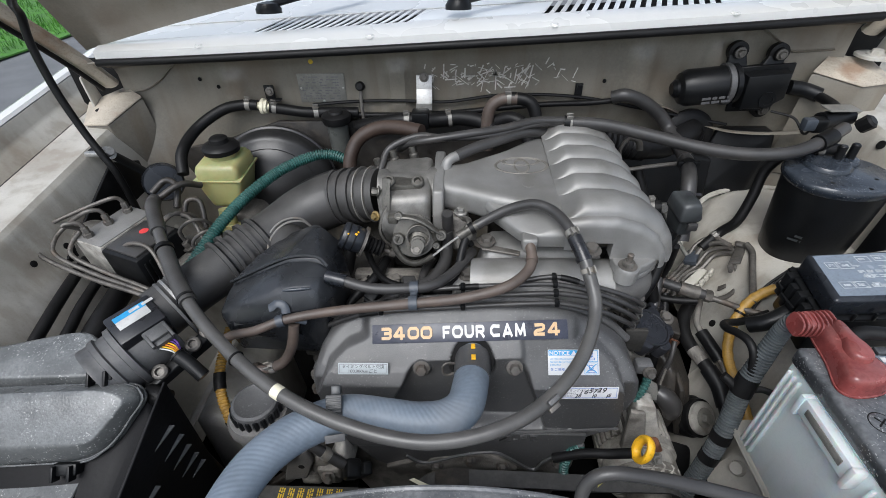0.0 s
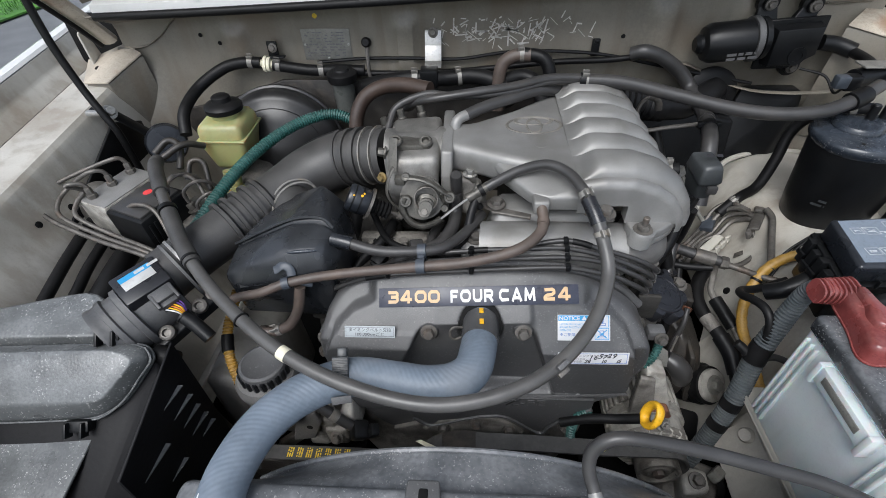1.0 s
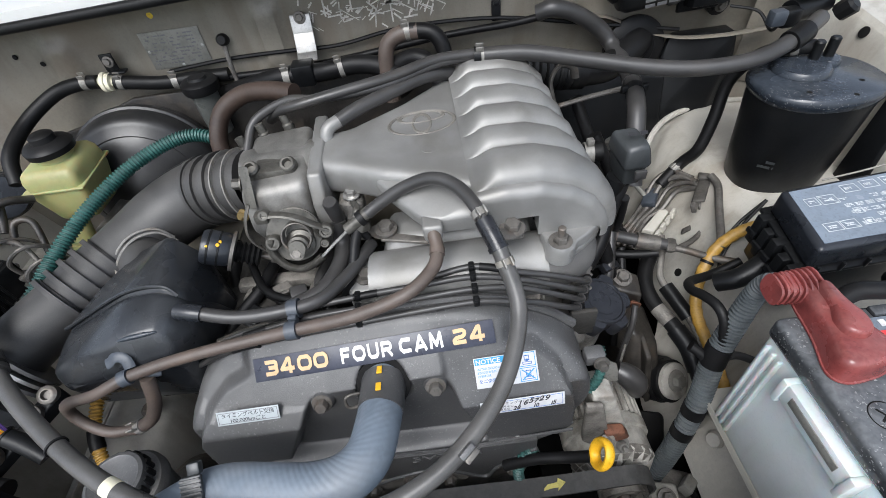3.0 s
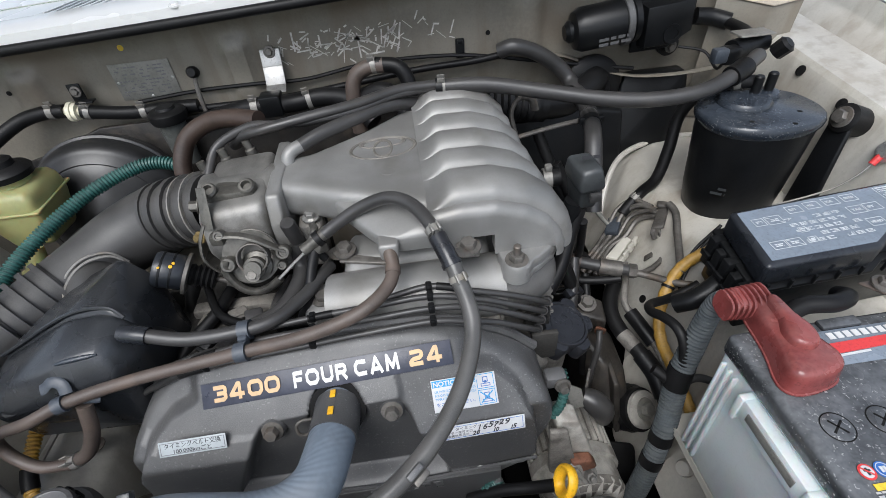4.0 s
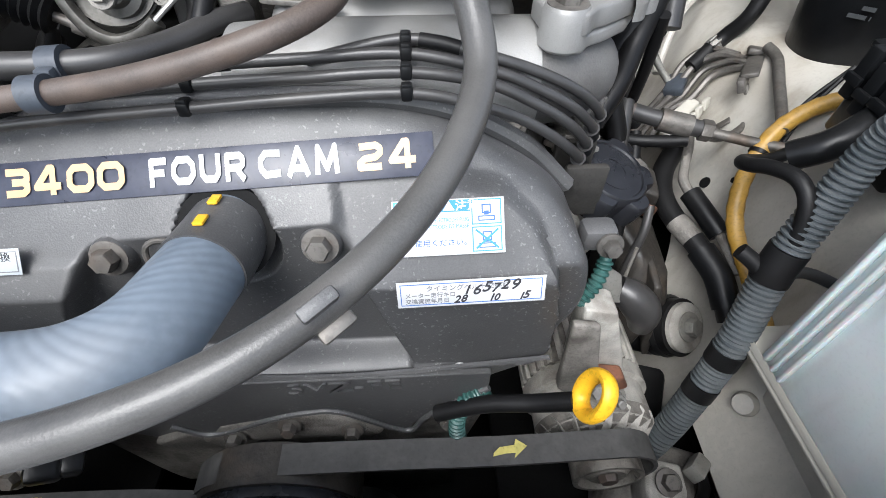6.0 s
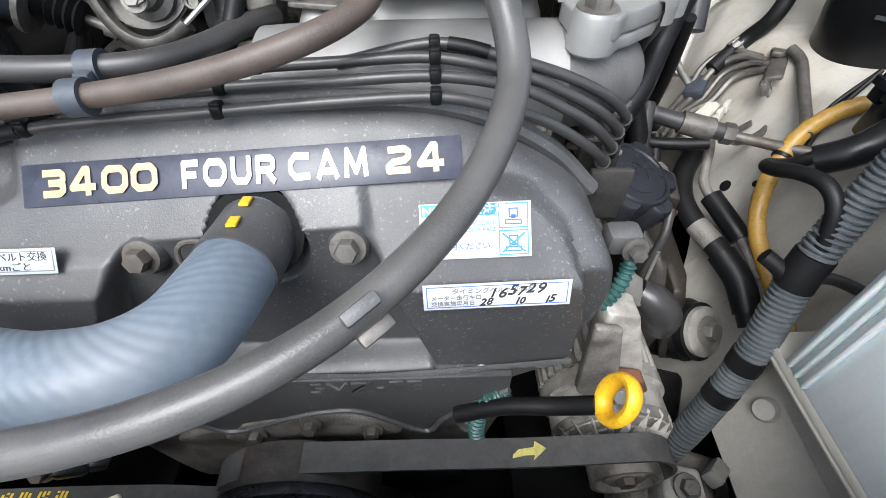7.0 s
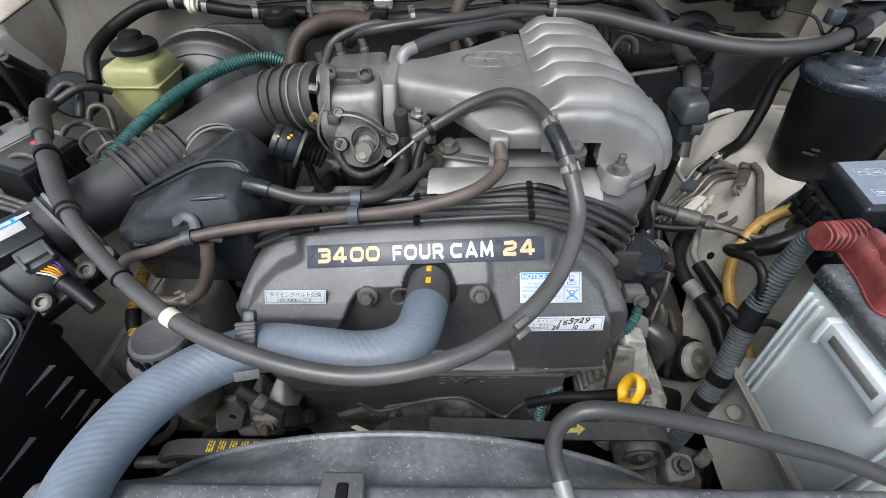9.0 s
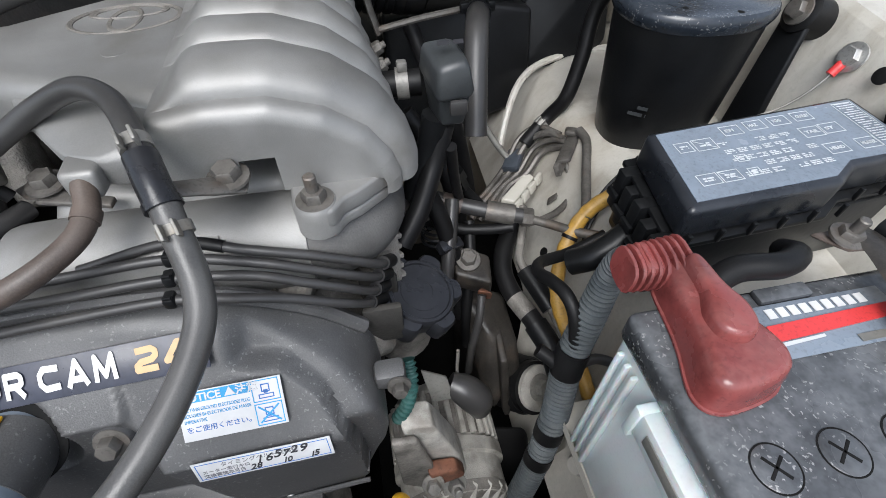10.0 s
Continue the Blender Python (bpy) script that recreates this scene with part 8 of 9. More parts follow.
part("rim_flange", hull([(0.574, 0.930, 1.254), (0.684, 0.930, 1.262), (0.688, 0.930, 1.192), (0.647, 0.930, 1.166), (0.580, 0.930, 1.164), (0.574, 0.936, 1.254), (0.684, 0.936, 1.262), (0.688, 0.936, 1.192), (0.647, 0.936, 1.166), (0.580, 0.936, 1.164)], 0.0012, 1), PLASTIC, wm)
part("housing_disc", lathe([(0.016, 0), (0.016, 0.003), (0.010, 0.003), (0.010, 0.001), (0, 0.001)], along((0.638, 0.905, 1.198), (0, -1, 0)), 24), PLASTIC, wm)
part("motor_print", bars(axes((0.505, 0.8955, 1.203), (1, 0, 0.1), (0, 0, 1)) @ Matrix.Translation((0, 0, 0.001)), 2, 0.055, 0.005, 0.003, 6, 0.9), MAFGREY, wm, "worn printed marks")
for p, q in (((0.572, 0.945, 1.280), (0.578, 0.940, 1.240)), ((0.652, 0.945, 1.276), (0.640, 0.940, 1.245)), ((0.66, 0.945, 1.165), (0.645, 0.940, 1.185))):
    part("ear_arm", hull([(p[0] + dx, p[1] + dy, p[2]) for dx in (-0.016, 0.016) for dy in (0.0, 0.008)] + [(q[0] + dx, q[1] + dy, q[2]) for dx in (-0.022, 0.022) for dy in (-0.004, 0.010)], 0.003), PLASTIC, wm, "mounting arm")
    ear = part("ear", lathe([(0.019, 0), (0.019, 0.012), (0.012, 0.014), (0.012, 0.02)], along((p[0], p[1] + 0.012, p[2]), (0, -1, 0)), 22), RUBBER, wm, "rubber-bushed mounting ear")
    part("bolt", bolt((p[0], p[1] - 0.008, p[2]), (0, -1, 0), 0.007, 0.008), DIRTSTEEL, ear)
part("strap", lathe([(0.0395, 0.086), (0.0405, 0.087), (0.0405, 0.096), (0.0395, 0.097)], along((0.468, 0.932, 1.212), (1, 0.0, 0.10)), 34), COVER, wm)
part("plug", tube([(0.688, 0.93, 1.215), (0.715, 0.925, 1.212), (0.74, 0.91, 1.205)], 0.014, 14), PLASTIC, wm)
hose("wiper_wire", [(0.655, 0.905, 1.175), (0.69, 0.88, 1.17), (0.70, 0.85, 1.15), (0.69, 0.82, 1.18)], 0.0025, RUBBER, "thin black wire below the wiper motor", category="cable", seg=8)

bl = thing("bellows_hose", (0.37, 0.88, 1.10), "black rubber bellows pipe through the firewall", "bellows")
pro = []
for i in range(9):
    pro += [(0.036 - 0.001 * i, i * 0.013), (0.036 - 0.001 * i, i * 0.013 + 0.007), (0.028, i * 0.013 + 0.010)]
part("bellows", lathe(pro, along((0.300, 0.872, 1.130), (1, 0.10, -0.22)), 30), RUBBER, bl)
part("pipe", tube([(0.41, 0.885, 1.105), (0.46, 0.90, 1.10), (0.51, 0.925, 1.115), (0.53, 0.945, 1.12)], 0.024, 20), RUBBER, bl)
part("grommet", lathe([(0.055, 0), (0.055, 0.008), (0.045, 0.014), (0.034, 0.016), (0.030, 0.022), (0, 0.022)], along((0.525, 0.955, 1.105), (0, -1, 0.1)), 34), RUBBER, bl)
single("sound_mat", hull([(0.585, 0.950, 1.118), (0.70, 0.925, 1.120), (0.72, 0.925, 1.00), (0.66, 0.90, 0.95), (0.56, 0.915, 0.95), (0.57, 0.945, 1.05), (0.60, 0.97, 1.118), (0.70, 0.965, 1.12), (0.66, 0.95, 0.95), (0.56, 0.96, 0.95)], 0.006), PLASTIC, "black insulating mat on the firewall", "insulation mat")
single("lower_mat", hull([(0.36, 0.925, 1.06), (0.50, 0.925, 1.075), (0.585, 0.92, 1.06), (0.585, 0.89, 0.93), (0.36, 0.88, 0.86), (0.585, 0.93, 0.90), (0.36, 0.96, 1.06), (0.585, 0.96, 1.06)], 0.008), PLASTIC, "black rubber shield low on the firewall", "insulation mat")
hk = thing("lifting_hook", (0.335, 0.81, 1.13), "grey steel lifting hook behind the plenum", "hook")
part("hook", tube([(0.345, 0.80, 1.09), (0.335, 0.805, 1.135), (0.350, 0.815, 1.155), (0.372, 0.82, 1.148), (0.378, 0.82, 1.13)], 0.007, 8, flat=0.5), DIRTSTEEL, hk)
part("rod", tube([(0.345, 0.80, 1.095), (0.40, 0.80, 1.105), (0.455, 0.80, 1.112)], 0.004, 8), DIRTSTEEL, hk)

rb = thing("relay_box", (0.385, 0.61, 1.06), "black diagnostic connector box with hinged lid", "relay box")
part("body", hull([(0.368, 0.632, 1.128), (0.400, 0.624, 1.132), (0.407, 0.590, 1.122), (0.378, 0.592, 1.118), (0.374, 0.628, 1.085), (0.398, 0.622, 1.085), (0.402, 0.596, 1.085), (0.380, 0.596, 1.085)], 0.004), RELAYGREY, rb)
part("lid", hull([(0.369, 0.634, 1.150), (0.396, 0.626, 1.156), (0.404, 0.592, 1.148), (0.377, 0.592, 1.142), (0.365, 0.635, 1.124), (0.403, 0.625, 1.128), (0.410, 0.586, 1.116), (0.375, 0.588, 1.112)], 0.005), RELAYGREY, rb)
part("tab", box((0.392, 0.580, 1.113), (0.016, 0.006, 0.014), 0.003), GREYRUB, rb)
part("lid_print", bars(axes((0.378, 0.605, 1.1585), (1, -0.2, 0.1), (0.1, 1, 0.2)), 1, 0.022, 0.006, 0.002, 3, 0.95), BLACKINK, rb)
part("foot", tube([(0.378, 0.61, 1.09), (0.37, 0.61, 1.05), (0.35, 0.60, 1.0)], 0.014, 12), PLASTIC, rb)
hose("taped_cable", [(0.385, 0.61, 1.08), (0.372, 0.60, 1.04), (0.352, 0.57, 1.01), (0.33, 0.55, 0.985)], 0.011, RUBBER, "black taped cable below the connector box", category="cable", seg=12)
ci = thing("coolant_port", (0.345, 0.66, 1.08), "clamped short hose at the end of the plenum", "hose fitting")
part("hose", tube([(0.335, 0.664, 1.096), (0.372, 0.66, 1.098)], 0.013, 16), RUBBER, ci)
part("clamp", join(lathe([(0.0155, -0.006), (0.0155, 0.006), (0.013, 0.006)], along((0.354, 0.662, 1.097), (1, -0.1, 0.05)), 20), box((0.354, 0.660, 1.116), (0.010, 0.010, 0.010), 0.002)), CLAMP, ci, "dull spring clamp")
for y in (0.79, 0.745, 0.70, 0.62):
    pl = single("runner_nut", bolt((0.335, y, 1.075), (1, 0, 0.5), 0.008, 0.012, True, 0.004), ALUDARK, "dirty nut at the runner flange", "nut", "runner nuts")

# oil filler, heater-side pipes and engine mount
oc = thing("oil_filler_cap", (0.335, 0.49, 0.94), "black oil filler cap with six rounded lobes", "oil cap")
od = Vector((0.30, -0.22, 0.93)).normalized()
OO = Vector((0.338, 0.506, 0.956))
om = along(OO, od)
part("disc", lathe([(0.034, -0.014), (0.035, 0.0), (0.035, 0.010), (0.033, 0.0125), (0.030, 0.0125), (0.029, 0.0108), (0, 0.0108)], om, 40), CAPBLACK, oc)
part("raised_print", lathe([(0.021, 0.0104), (0.021, 0.0114), (0.012, 0.0114), (0.012, 0.0104)], om, 30), CAPBLACK, oc)
for i in range(6):
    part("lobe", pillow([(0.026, -0.0145), (0.045, -0.0105), (0.045, 0.0105), (0.026, 0.0145)], [(-0.014, 0), (0.007, 0), (0.0105, 0.002)], om @ Matrix.Rotation(i * math.pi / 3 + 0.2, 4, "Z"), 2), CAPBLACK, oc)
part("neck", lathe([(0.040, -0.075), (0.034, -0.055), (0.028, -0.04), (0.027, -0.012)], om, 24), GRIMY, oc, "dusty filler neck")

PA = [(0.330, 0.575, 1.01), (0.367, 0.655, 0.955), (0.395, 0.650, 0.945), (0.421, 0.642, 0.939), (0.455, 0.630, 0.934), (0.488, 0.620, 0.930)]
pa = hose("fuel_hose", PA, 0.0095, GREYRUB, "grey fuel hose with steel end fittings", seg=16)
part("ferrule", band(PA, 0.56, 0.028, 0.0112), BROWNRUB, pa, "rusty crimped steel ferrule")
part("union", band(PA, 0.80, 0.036, 0.0128), DIRTSTEEL, pa)
part("nut", bolt((0.486, 0.620, 0.930), (0.9, -0.3, -0.05), 0.012, 0.014, False), DIRTSTEEL, pa)
hose("fuel_pipe", [(0.490, 0.618, 0.929), (0.512, 0.600, 0.932), (0.537, 0.574, 0.938), (0.560, 0.555, 0.945)], 0.0058, DIRTSTEEL, "bent steel fuel pipe to the fuse box side", category="pipe", seg=10)
hose("fuel_pipe", [(0.495, 0.612, 0.925), (0.520, 0.628, 0.912), (0.545, 0.640, 0.910), (0.566, 0.655, 0.918), (0.572, 0.680, 0.935), (0.566, 0.700, 0.950)], 0.0045, DIRTSTEEL, "thin bent steel fuel pipe", category="pipe", seg=10)
hose("second_fuel_hose", [(0.350, 0.62, 0.985), (0.375, 0.640, 0.925), (0.410, 0.632, 0.912), (0.445, 0.622, 0.914), (0.475, 0.616, 0.918)], 0.0070, RUBBER, "thin black hose under the fuel hose", (0.25,), seg=14)
for k in range(4):
    hose("brake_pipe", [(0.430 + 0.010 * k, 0.690 - 0.006 * k, 0.875), (0.470 + 0.010 * k, 0.715, 0.895), (0.505 + 0.008 * k, 0.748 - 0.008 * k, 0.908), (0.530 + 0.008 * k, 0.772 - 0.012 * k, 0.935), (0.555 + 0.006 * k, 0.770 - 0.018 * k, 0.955), (0.575 + 0.001 * k, 0.735 - 0.012 * k, 0.962)], 0.0040 + 0.001 * (k % 2), DIRTSTEEL, "thin dark brake pipe over the strut tower", category="pipe", group="brake pipes", seg=8)
bc = thing("pipe_clip", (0.520, 0.752, 0.90), "dark blue plastic pipe clip", "clip")
part("clip", box((0, 0, 0), (0.024, 0.040, 0.012), 0.003, pose(0.518, 0.750, 0.916, 10, -20, -35)), BLUECLIP, bc)
wc = thing("pipe_bracket", (0.513, 0.712, 0.88), "cream plastic pipe bracket", "bracket")
part("bar", hull([(0.482, 0.690, 0.900), (0.500, 0.680, 0.900), (0.540, 0.715, 0.910), (0.530, 0.728, 0.912), (0.482, 0.690, 0.886), (0.500, 0.680, 0.886), (0.540, 0.715, 0.896), (0.530, 0.728, 0.898)], 0.003), WHITE, wc)
for k in range(4):
    q_ = Vector((0.503, 0.672, 0.900)).lerp(Vector((0.541, 0.706, 0.912)), k / 3)
    part("tooth", box((0, 0, 0), (0.006, 0.016, 0.014), 0.0018, pose(q_.x, q_.y, q_.z, 0, -15, -45)), WHITE, wc)
part("foot", box((0, 0, 0), (0.020, 0.014, 0.030), 0.003, pose(0.488, 0.672, 0.885, 0, -20, 30)), WHITE, wc)
pb = thing("pipe_holder", (0.569, 0.693, 0.94), "grey steel pipe holder on the strut tower", "bracket")
part("plate", box((0, 0, 0), (0.018, 0.066, 0.006), 0.002, pose(0.572, 0.698, 0.966, 0, -25, -35)), DIRTSTEEL, pb)
part("jaw", box((0, 0, 0), (0.008, 0.060, 0.016), 0.002, pose(0.562, 0.690, 0.955, 0, -25, -35)), DIRTSTEEL, pb)
part("tab", box((0, 0, 0), (0.028, 0.014, 0.008), 0.003, pose(0.590, 0.722, 0.972, 0, 0, -25)), DIRTSTEEL, pb)
part("tongue", box((0, 0, 0), (0.018, 0.055, 0.003), 0.001, pose(0.560, 0.688, 0.905, 0, -55, -30)), DIRTSTEEL, pb)
hose("holder_pipe", [(0.588, 0.712, 0.982), (0.590, 0.690, 0.978), (0.575, 0.650, 0.968), (0.558, 0.605, 0.957), (0.548, 0.580, 0.950)], 0.0060, DIRTSTEEL, "steel pipe dropping from the holder", category="pipe", seg=10)

AC = [(0.505, 0.680, 0.885), (0.495, 0.660, 0.876), (0.474, 0.632, 0.864), (0.464, 0.600, 0.853), (0.468, 0.565, 0.845), (0.482, 0.530, 0.838), (0.495, 0.49, 0.825), (0.50, 0.45, 0.80)]
ac = hose("aircon_pipe", AC, 0.0125, RUBBER, "sleeved black air conditioning pipe", category="pipe", seg=16)
part("bare_top", band(AC, 0.0, 0.022, 0.0115), STEEL, ac, "bare aluminium section")
part("bare_section", band(AC, 0.52, 0.030, 0.0128), ALUDARK, ac, "bare aluminium section")
part("sleeve", band(AC, 0.68, 0.070, 0.0150), PLASTIC, ac)
AC2 = [(0.507, 0.668, 0.900), (0.503, 0.648, 0.890), (0.492, 0.622, 0.875), (0.486, 0.600, 0.868), (0.496, 0.565, 0.858), (0.508, 0.53, 0.846), (0.515, 0.49, 0.83)]
ac2 = hose("aircon_pipe", AC2, 0.0058, ALUDARK, "thin bare aluminium air conditioning pipe", category="pipe", seg=12)
part("sleeve", band(AC2, 0.46, 0.060, 0.0120), PLASTIC, ac2, "black foam sleeve")
YR = [(0.645, 0.560, 1.0), (0.605, 0.585, 0.985), (0.570, 0.590, 0.968), (0.540, 0.582, 0.942), (0.515, 0.555, 0.905), (0.508, 0.525, 0.872), (0.515, 0.49, 0.845), (0.52, 0.44, 0.82), (0.522, 0.38, 0.78)]
yr = hose("yellow_conduit", YR, 0.0086, YCABLE, "yellow taped conduit along the apron", category="conduit", seg=14, rib=0.016, depth=0.0006)
part("tie", band(YR, 0.36, 0.006, 0.0098), RUBBER, yr)
for k in range(2):
    hose("black_wire", [(0.62, 0.62, 1.0), (0.585, 0.612 - 0.008 * k, 0.965), (0.558, 0.590 - 0.008 * k, 0.945), (0.545, 0.565, 0.930 - 0.004 * k), (0.545, 0.545, 0.925), (0.56, 0.53, 0.96)], 0.0026, RUBBER, "thin black wires by the fuse box", category="cable", group="thin wires", seg=8)
hose("black_elbow_cable", [(0.472, 0.426, 0.945), (0.470, 0.438, 0.978), (0.466, 0.455, 0.990), (0.461, 0.478, 0.984), (0.458, 0.497, 0.973), (0.470, 0.520, 0.960), (0.51, 0.535, 0.95), (0.55, 0.54, 0.965)], 0.0064, RUBBER, "black rubber cable bending towards the fuse box", category="cable", seg=14)
mt = thing("engine_mount", (0.48, 0.49, 0.66), "black rubber engine mount with large flanged bolt", "engine mount")
part("barrel", lathe([(0.036, -0.09), (0.040, -0.06), (0.036, -0.02), (0.036, 0.0), (0, 0.0)], along((0.488, 0.486, 0.735), (0.35, -0.55, 0.6)), 30), RUBBER, mt)
part("washer", lathe([(0.031, 0), (0.031, 0.006), (0.026, 0.008), (0.012, 0.008)], along((0.488, 0.486, 0.736), (0.35, -0.55, 0.6)), 30), CASTPALE, mt, "pale steel washer")
part("bolt", bolt((0.491, 0.481, 0.744), (0.35, -0.55, 0.6), 0.012, 0.012), PLATE, mt)
part("arm", hull([(0.395, 0.60, 0.85), (0.430, 0.535, 0.815), (0.470, 0.53, 0.79), (0.468, 0.60, 0.81), (0.472, 0.505, 0.755), (0.425, 0.475, 0.70), (0.40, 0.60, 0.60), (0.47, 0.58, 0.64)], 0.008), GRIMEBLACK, mt, "black painted mount arm")
part("upper_bracket", hull([(0.392, 0.575, 0.895), (0.436, 0.560, 0.885), (0.442, 0.600, 0.892), (0.400, 0.620, 0.900), (0.392, 0.575, 0.868), (0.436, 0.560, 0.855), (0.442, 0.600, 0.862), (0.400, 0.620, 0.870)], 0.005), GRIMEBLACK, mt, "grimy brown bracket")
part("rust_patch", hull([(0.415, 0.556, 0.880), (0.436, 0.552, 0.875), (0.438, 0.560, 0.850), (0.418, 0.562, 0.855), (0.425, 0.570, 0.868)], 0.003), REDRUST, mt, "rust-stained flange")
part("bolt", bolt((0.412, 0.590, 0.899), (0, -0.3, 1), 0.010, 0.010), DIRTSTEEL, mt)
part("web", hull([(0.436, 0.500, 0.800), (0.446, 0.498, 0.800), (0.452, 0.470, 0.700), (0.440, 0.470, 0.700), (0.440, 0.560, 0.810), (0.450, 0.560, 0.810)], 0.003), GRIMEBLACK, mt)
part("bellows", lathe([(0.037, -0.012), (0.040, -0.018), (0.036, -0.024), (0.040, -0.030), (0.036, -0.036), (0.041, -0.044), (0.038, -0.07)], along((0.488, 0.486, 0.735), (0.35, -0.55, 0.6)), 30), RUBBER, mt)
part("cradle", hull([(0.40, 0.46, 0.72), (0.47, 0.45, 0.70), (0.46, 0.38, 0.62), (0.40, 0.38, 0.62), (0.40, 0.46, 0.58), (0.48, 0.46, 0.60)], 0.01), RUBBER, mt)
for p, r in (((0.499, 0.375, 0.762), 0.010),):
    single("apron_bolt", lathe([(r * 1.25, -0.01), (r * 1.25, 0.006), (r, 0.012), (0, 0.013)], along(p, (-0.7, -0.2, 0.5)), 20), PAINT, "painted bolt head on the apron", "bolt")
for p in ((0.531, 0.625, 0.849), (0.545, 0.60, 0.872)):
    single("apron_hole", hole(p, (-0.88, 0.05, 0.47), 0.0075 if p[0] < 0.54 else 0.004), DARK, "dark hole in the apron", "hole", "apron holes", "structure")

# inner wing bolts, stay and ground strap
for p in ((0.806, 0.600, 1.110), (0.798, 0.42, 1.07)):
    single("wing_bolt", bolt(p, (-1, 0, 0.4), 0.010, 0.010), STEEL, "flanged bolt on the inner wing", "bolt", "wing bolts")
stay = thing("black_stay", (0.78, 0.70, 1.0), "black steel stay bolted to the inner wing", "bracket")
part("bar", hull([(0.785, 0.648, 1.13), (0.785, 0.684, 1.13), (0.792, 0.648, 1.13), (0.792, 0.684, 1.13), (0.755, 0.62, 0.98), (0.755, 0.67, 0.98), (0.765, 0.62, 0.98), (0.765, 0.67, 0.98)], 0.003), PLASTIC, stay)
part("bush", lathe([(0.021, -0.02), (0.021, 0.012), (0.014, 0.016)], along((0.797, 0.665, 1.128), (-1, 0, 0.4)), 24), RUBBER, stay)
part("bolt", bolt((0.782, 0.665, 1.134), (-1, 0, 0.4), 0.010, 0.010), DIRTSTEEL, stay)
part("bush", lathe([(0.021, 0), (0.021, 0.012), (0.014, 0.016)], along((0.800, 0.505, 1.098), (-1, 0, 0.4)), 24), RUBBER, stay)
part("bolt", bolt((0.785, 0.505, 1.104), (-1, 0, 0.4), 0.010, 0.010), DIRTSTEEL, stay)
ew = hose("earth_wire", [(0.800, 0.600, 1.112), (0.788, 0.598, 1.090), (0.770, 0.602, 1.065), (0.745, 0.61, 1.045), (0.69, 0.62, 1.025)], 0.0016, PLATE, "thin grey earth wire with a red terminal sleeve", category="cable", seg=8)
part("red_sleeve", tube([(0.803, 0.600, 1.112), (0.790, 0.598, 1.094)], 0.0048, 10), REDINK, ew, "red terminal sleeve")
for y, z in ((0.70, 1.135), (0.56, 1.110), (0.80, 1.15)):
    single("wing_hole", hole((0.8035 + 0.25 * (z - 1.11), y, z), (-1, 0, 0.4), 0.0085), DARK, "dark hole in the inner wing", "hole", "wing holes", "structure")

# dark hoses and wires in the gap between engine and apron
for pts, r, mt_ in (
    ([(0.345, 0.64, 1.02), (0.375, 0.625, 0.97), (0.395, 0.60, 0.90), (0.40, 0.58, 0.80)], 0.011, RUBBER),
    ([(0.36, 0.72, 1.03), (0.395, 0.70, 0.98), (0.415, 0.68, 0.92), (0.42, 0.65, 0.82)], 0.012, RUBBER),
    ([(0.39, 0.60, 1.06), (0.400, 0.62, 1.0), (0.415, 0.655, 0.94), (0.43, 0.69, 0.88)], 0.006, RUBBER),
    ([(0.40, 0.76, 1.06), (0.425, 0.74, 1.0), (0.44, 0.73, 0.93), (0.45, 0.72, 0.86)], 0.0095, RUBBER),
    ([(0.385, 0.83, 1.09), (0.41, 0.80, 1.02), (0.43, 0.78, 0.95), (0.44, 0.77, 0.88)], 0.010, RUBBER),
):
    hose("side_hose" if r > 0.005 else "side_pipe", pts, r, mt_, "grimy hose running down beside the cylinder head" if r > 0.005 else "thin steel pipe beside the cylinder head", seg=12)
sg = thing("coil_spring", (0.386, 0.655, 0.90), "black coiled spring beside the cylinder head", "spring")
part("coil", tube([(0.386 + 0.020 * math.cos(a), 0.655 + 0.020 * math.sin(a), 0.872 + 0.0018 * a) for a in span(0, 30, 110)], 0.0022, 6, 0.004), CAPBLACK, sg)
single("tower_ridge", tube([(0.69 + 0.19 * math.cos(radians(q)), 0.73 + 0.19 * math.sin(radians(q)), apron(0.69 + 0.19 * math.cos(radians(q)), 0.73 + 0.19 * math.sin(radians(q)))[2] + 0.002) for q in span(70, 158, 20)], 0.0055, 8, 0.01), PAINT, "raised rounded rim of the strut tower", "strut tower", kind="structure")
for pts_, r_, mt2, lab_ in (
    ([(0.418, 0.545, 0.885), (0.412, 0.528, 0.862), (0.402, 0.516, 0.82), (0.398, 0.51, 0.77)], 0.0050, GREYRUB, "thin grey hose over the mount bracket"),
    ([(0.402, 0.640, 0.955), (0.392, 0.605, 0.925), (0.382, 0.575, 0.885), (0.378, 0.555, 0.84)], 0.0085, GREYRUB, "grey hose with a dark clip beside the head"),
    ([(0.372, 0.470, 0.90), (0.371, 0.466, 0.86), (0.373, 0.462, 0.82)], 0.0018, CLAMP, "thin bent wire behind the alternator"),
    ([(0.425, 0.640, 0.915), (0.418, 0.600, 0.880), (0.408, 0.570, 0.83), (0.405, 0.55, 0.77)], 0.0070, RUBBER, "black hose running down by the mount"),
):
    hose("gap_hose" if r_ > 0.003 else "gap_wire", pts_, r_, mt2, lab_, category="hose" if r_ > 0.003 else "wire", seg=12)
gcl = thing("hose_clip", (0.390, 0.598, 0.915), "dark plastic clip on the grey hose", "clip")
part("clip", box((0, 0, 0), (0.034, 0.016, 0.014), 0.004, pose(0.391, 0.600, 0.918, 20, 15, 25)), CAPBLACK, gcl)
vu = thing("pressure_union", (0.425, 0.72, 0.93), "black hexagon union on a hose by the strut tower", "hose fitting")
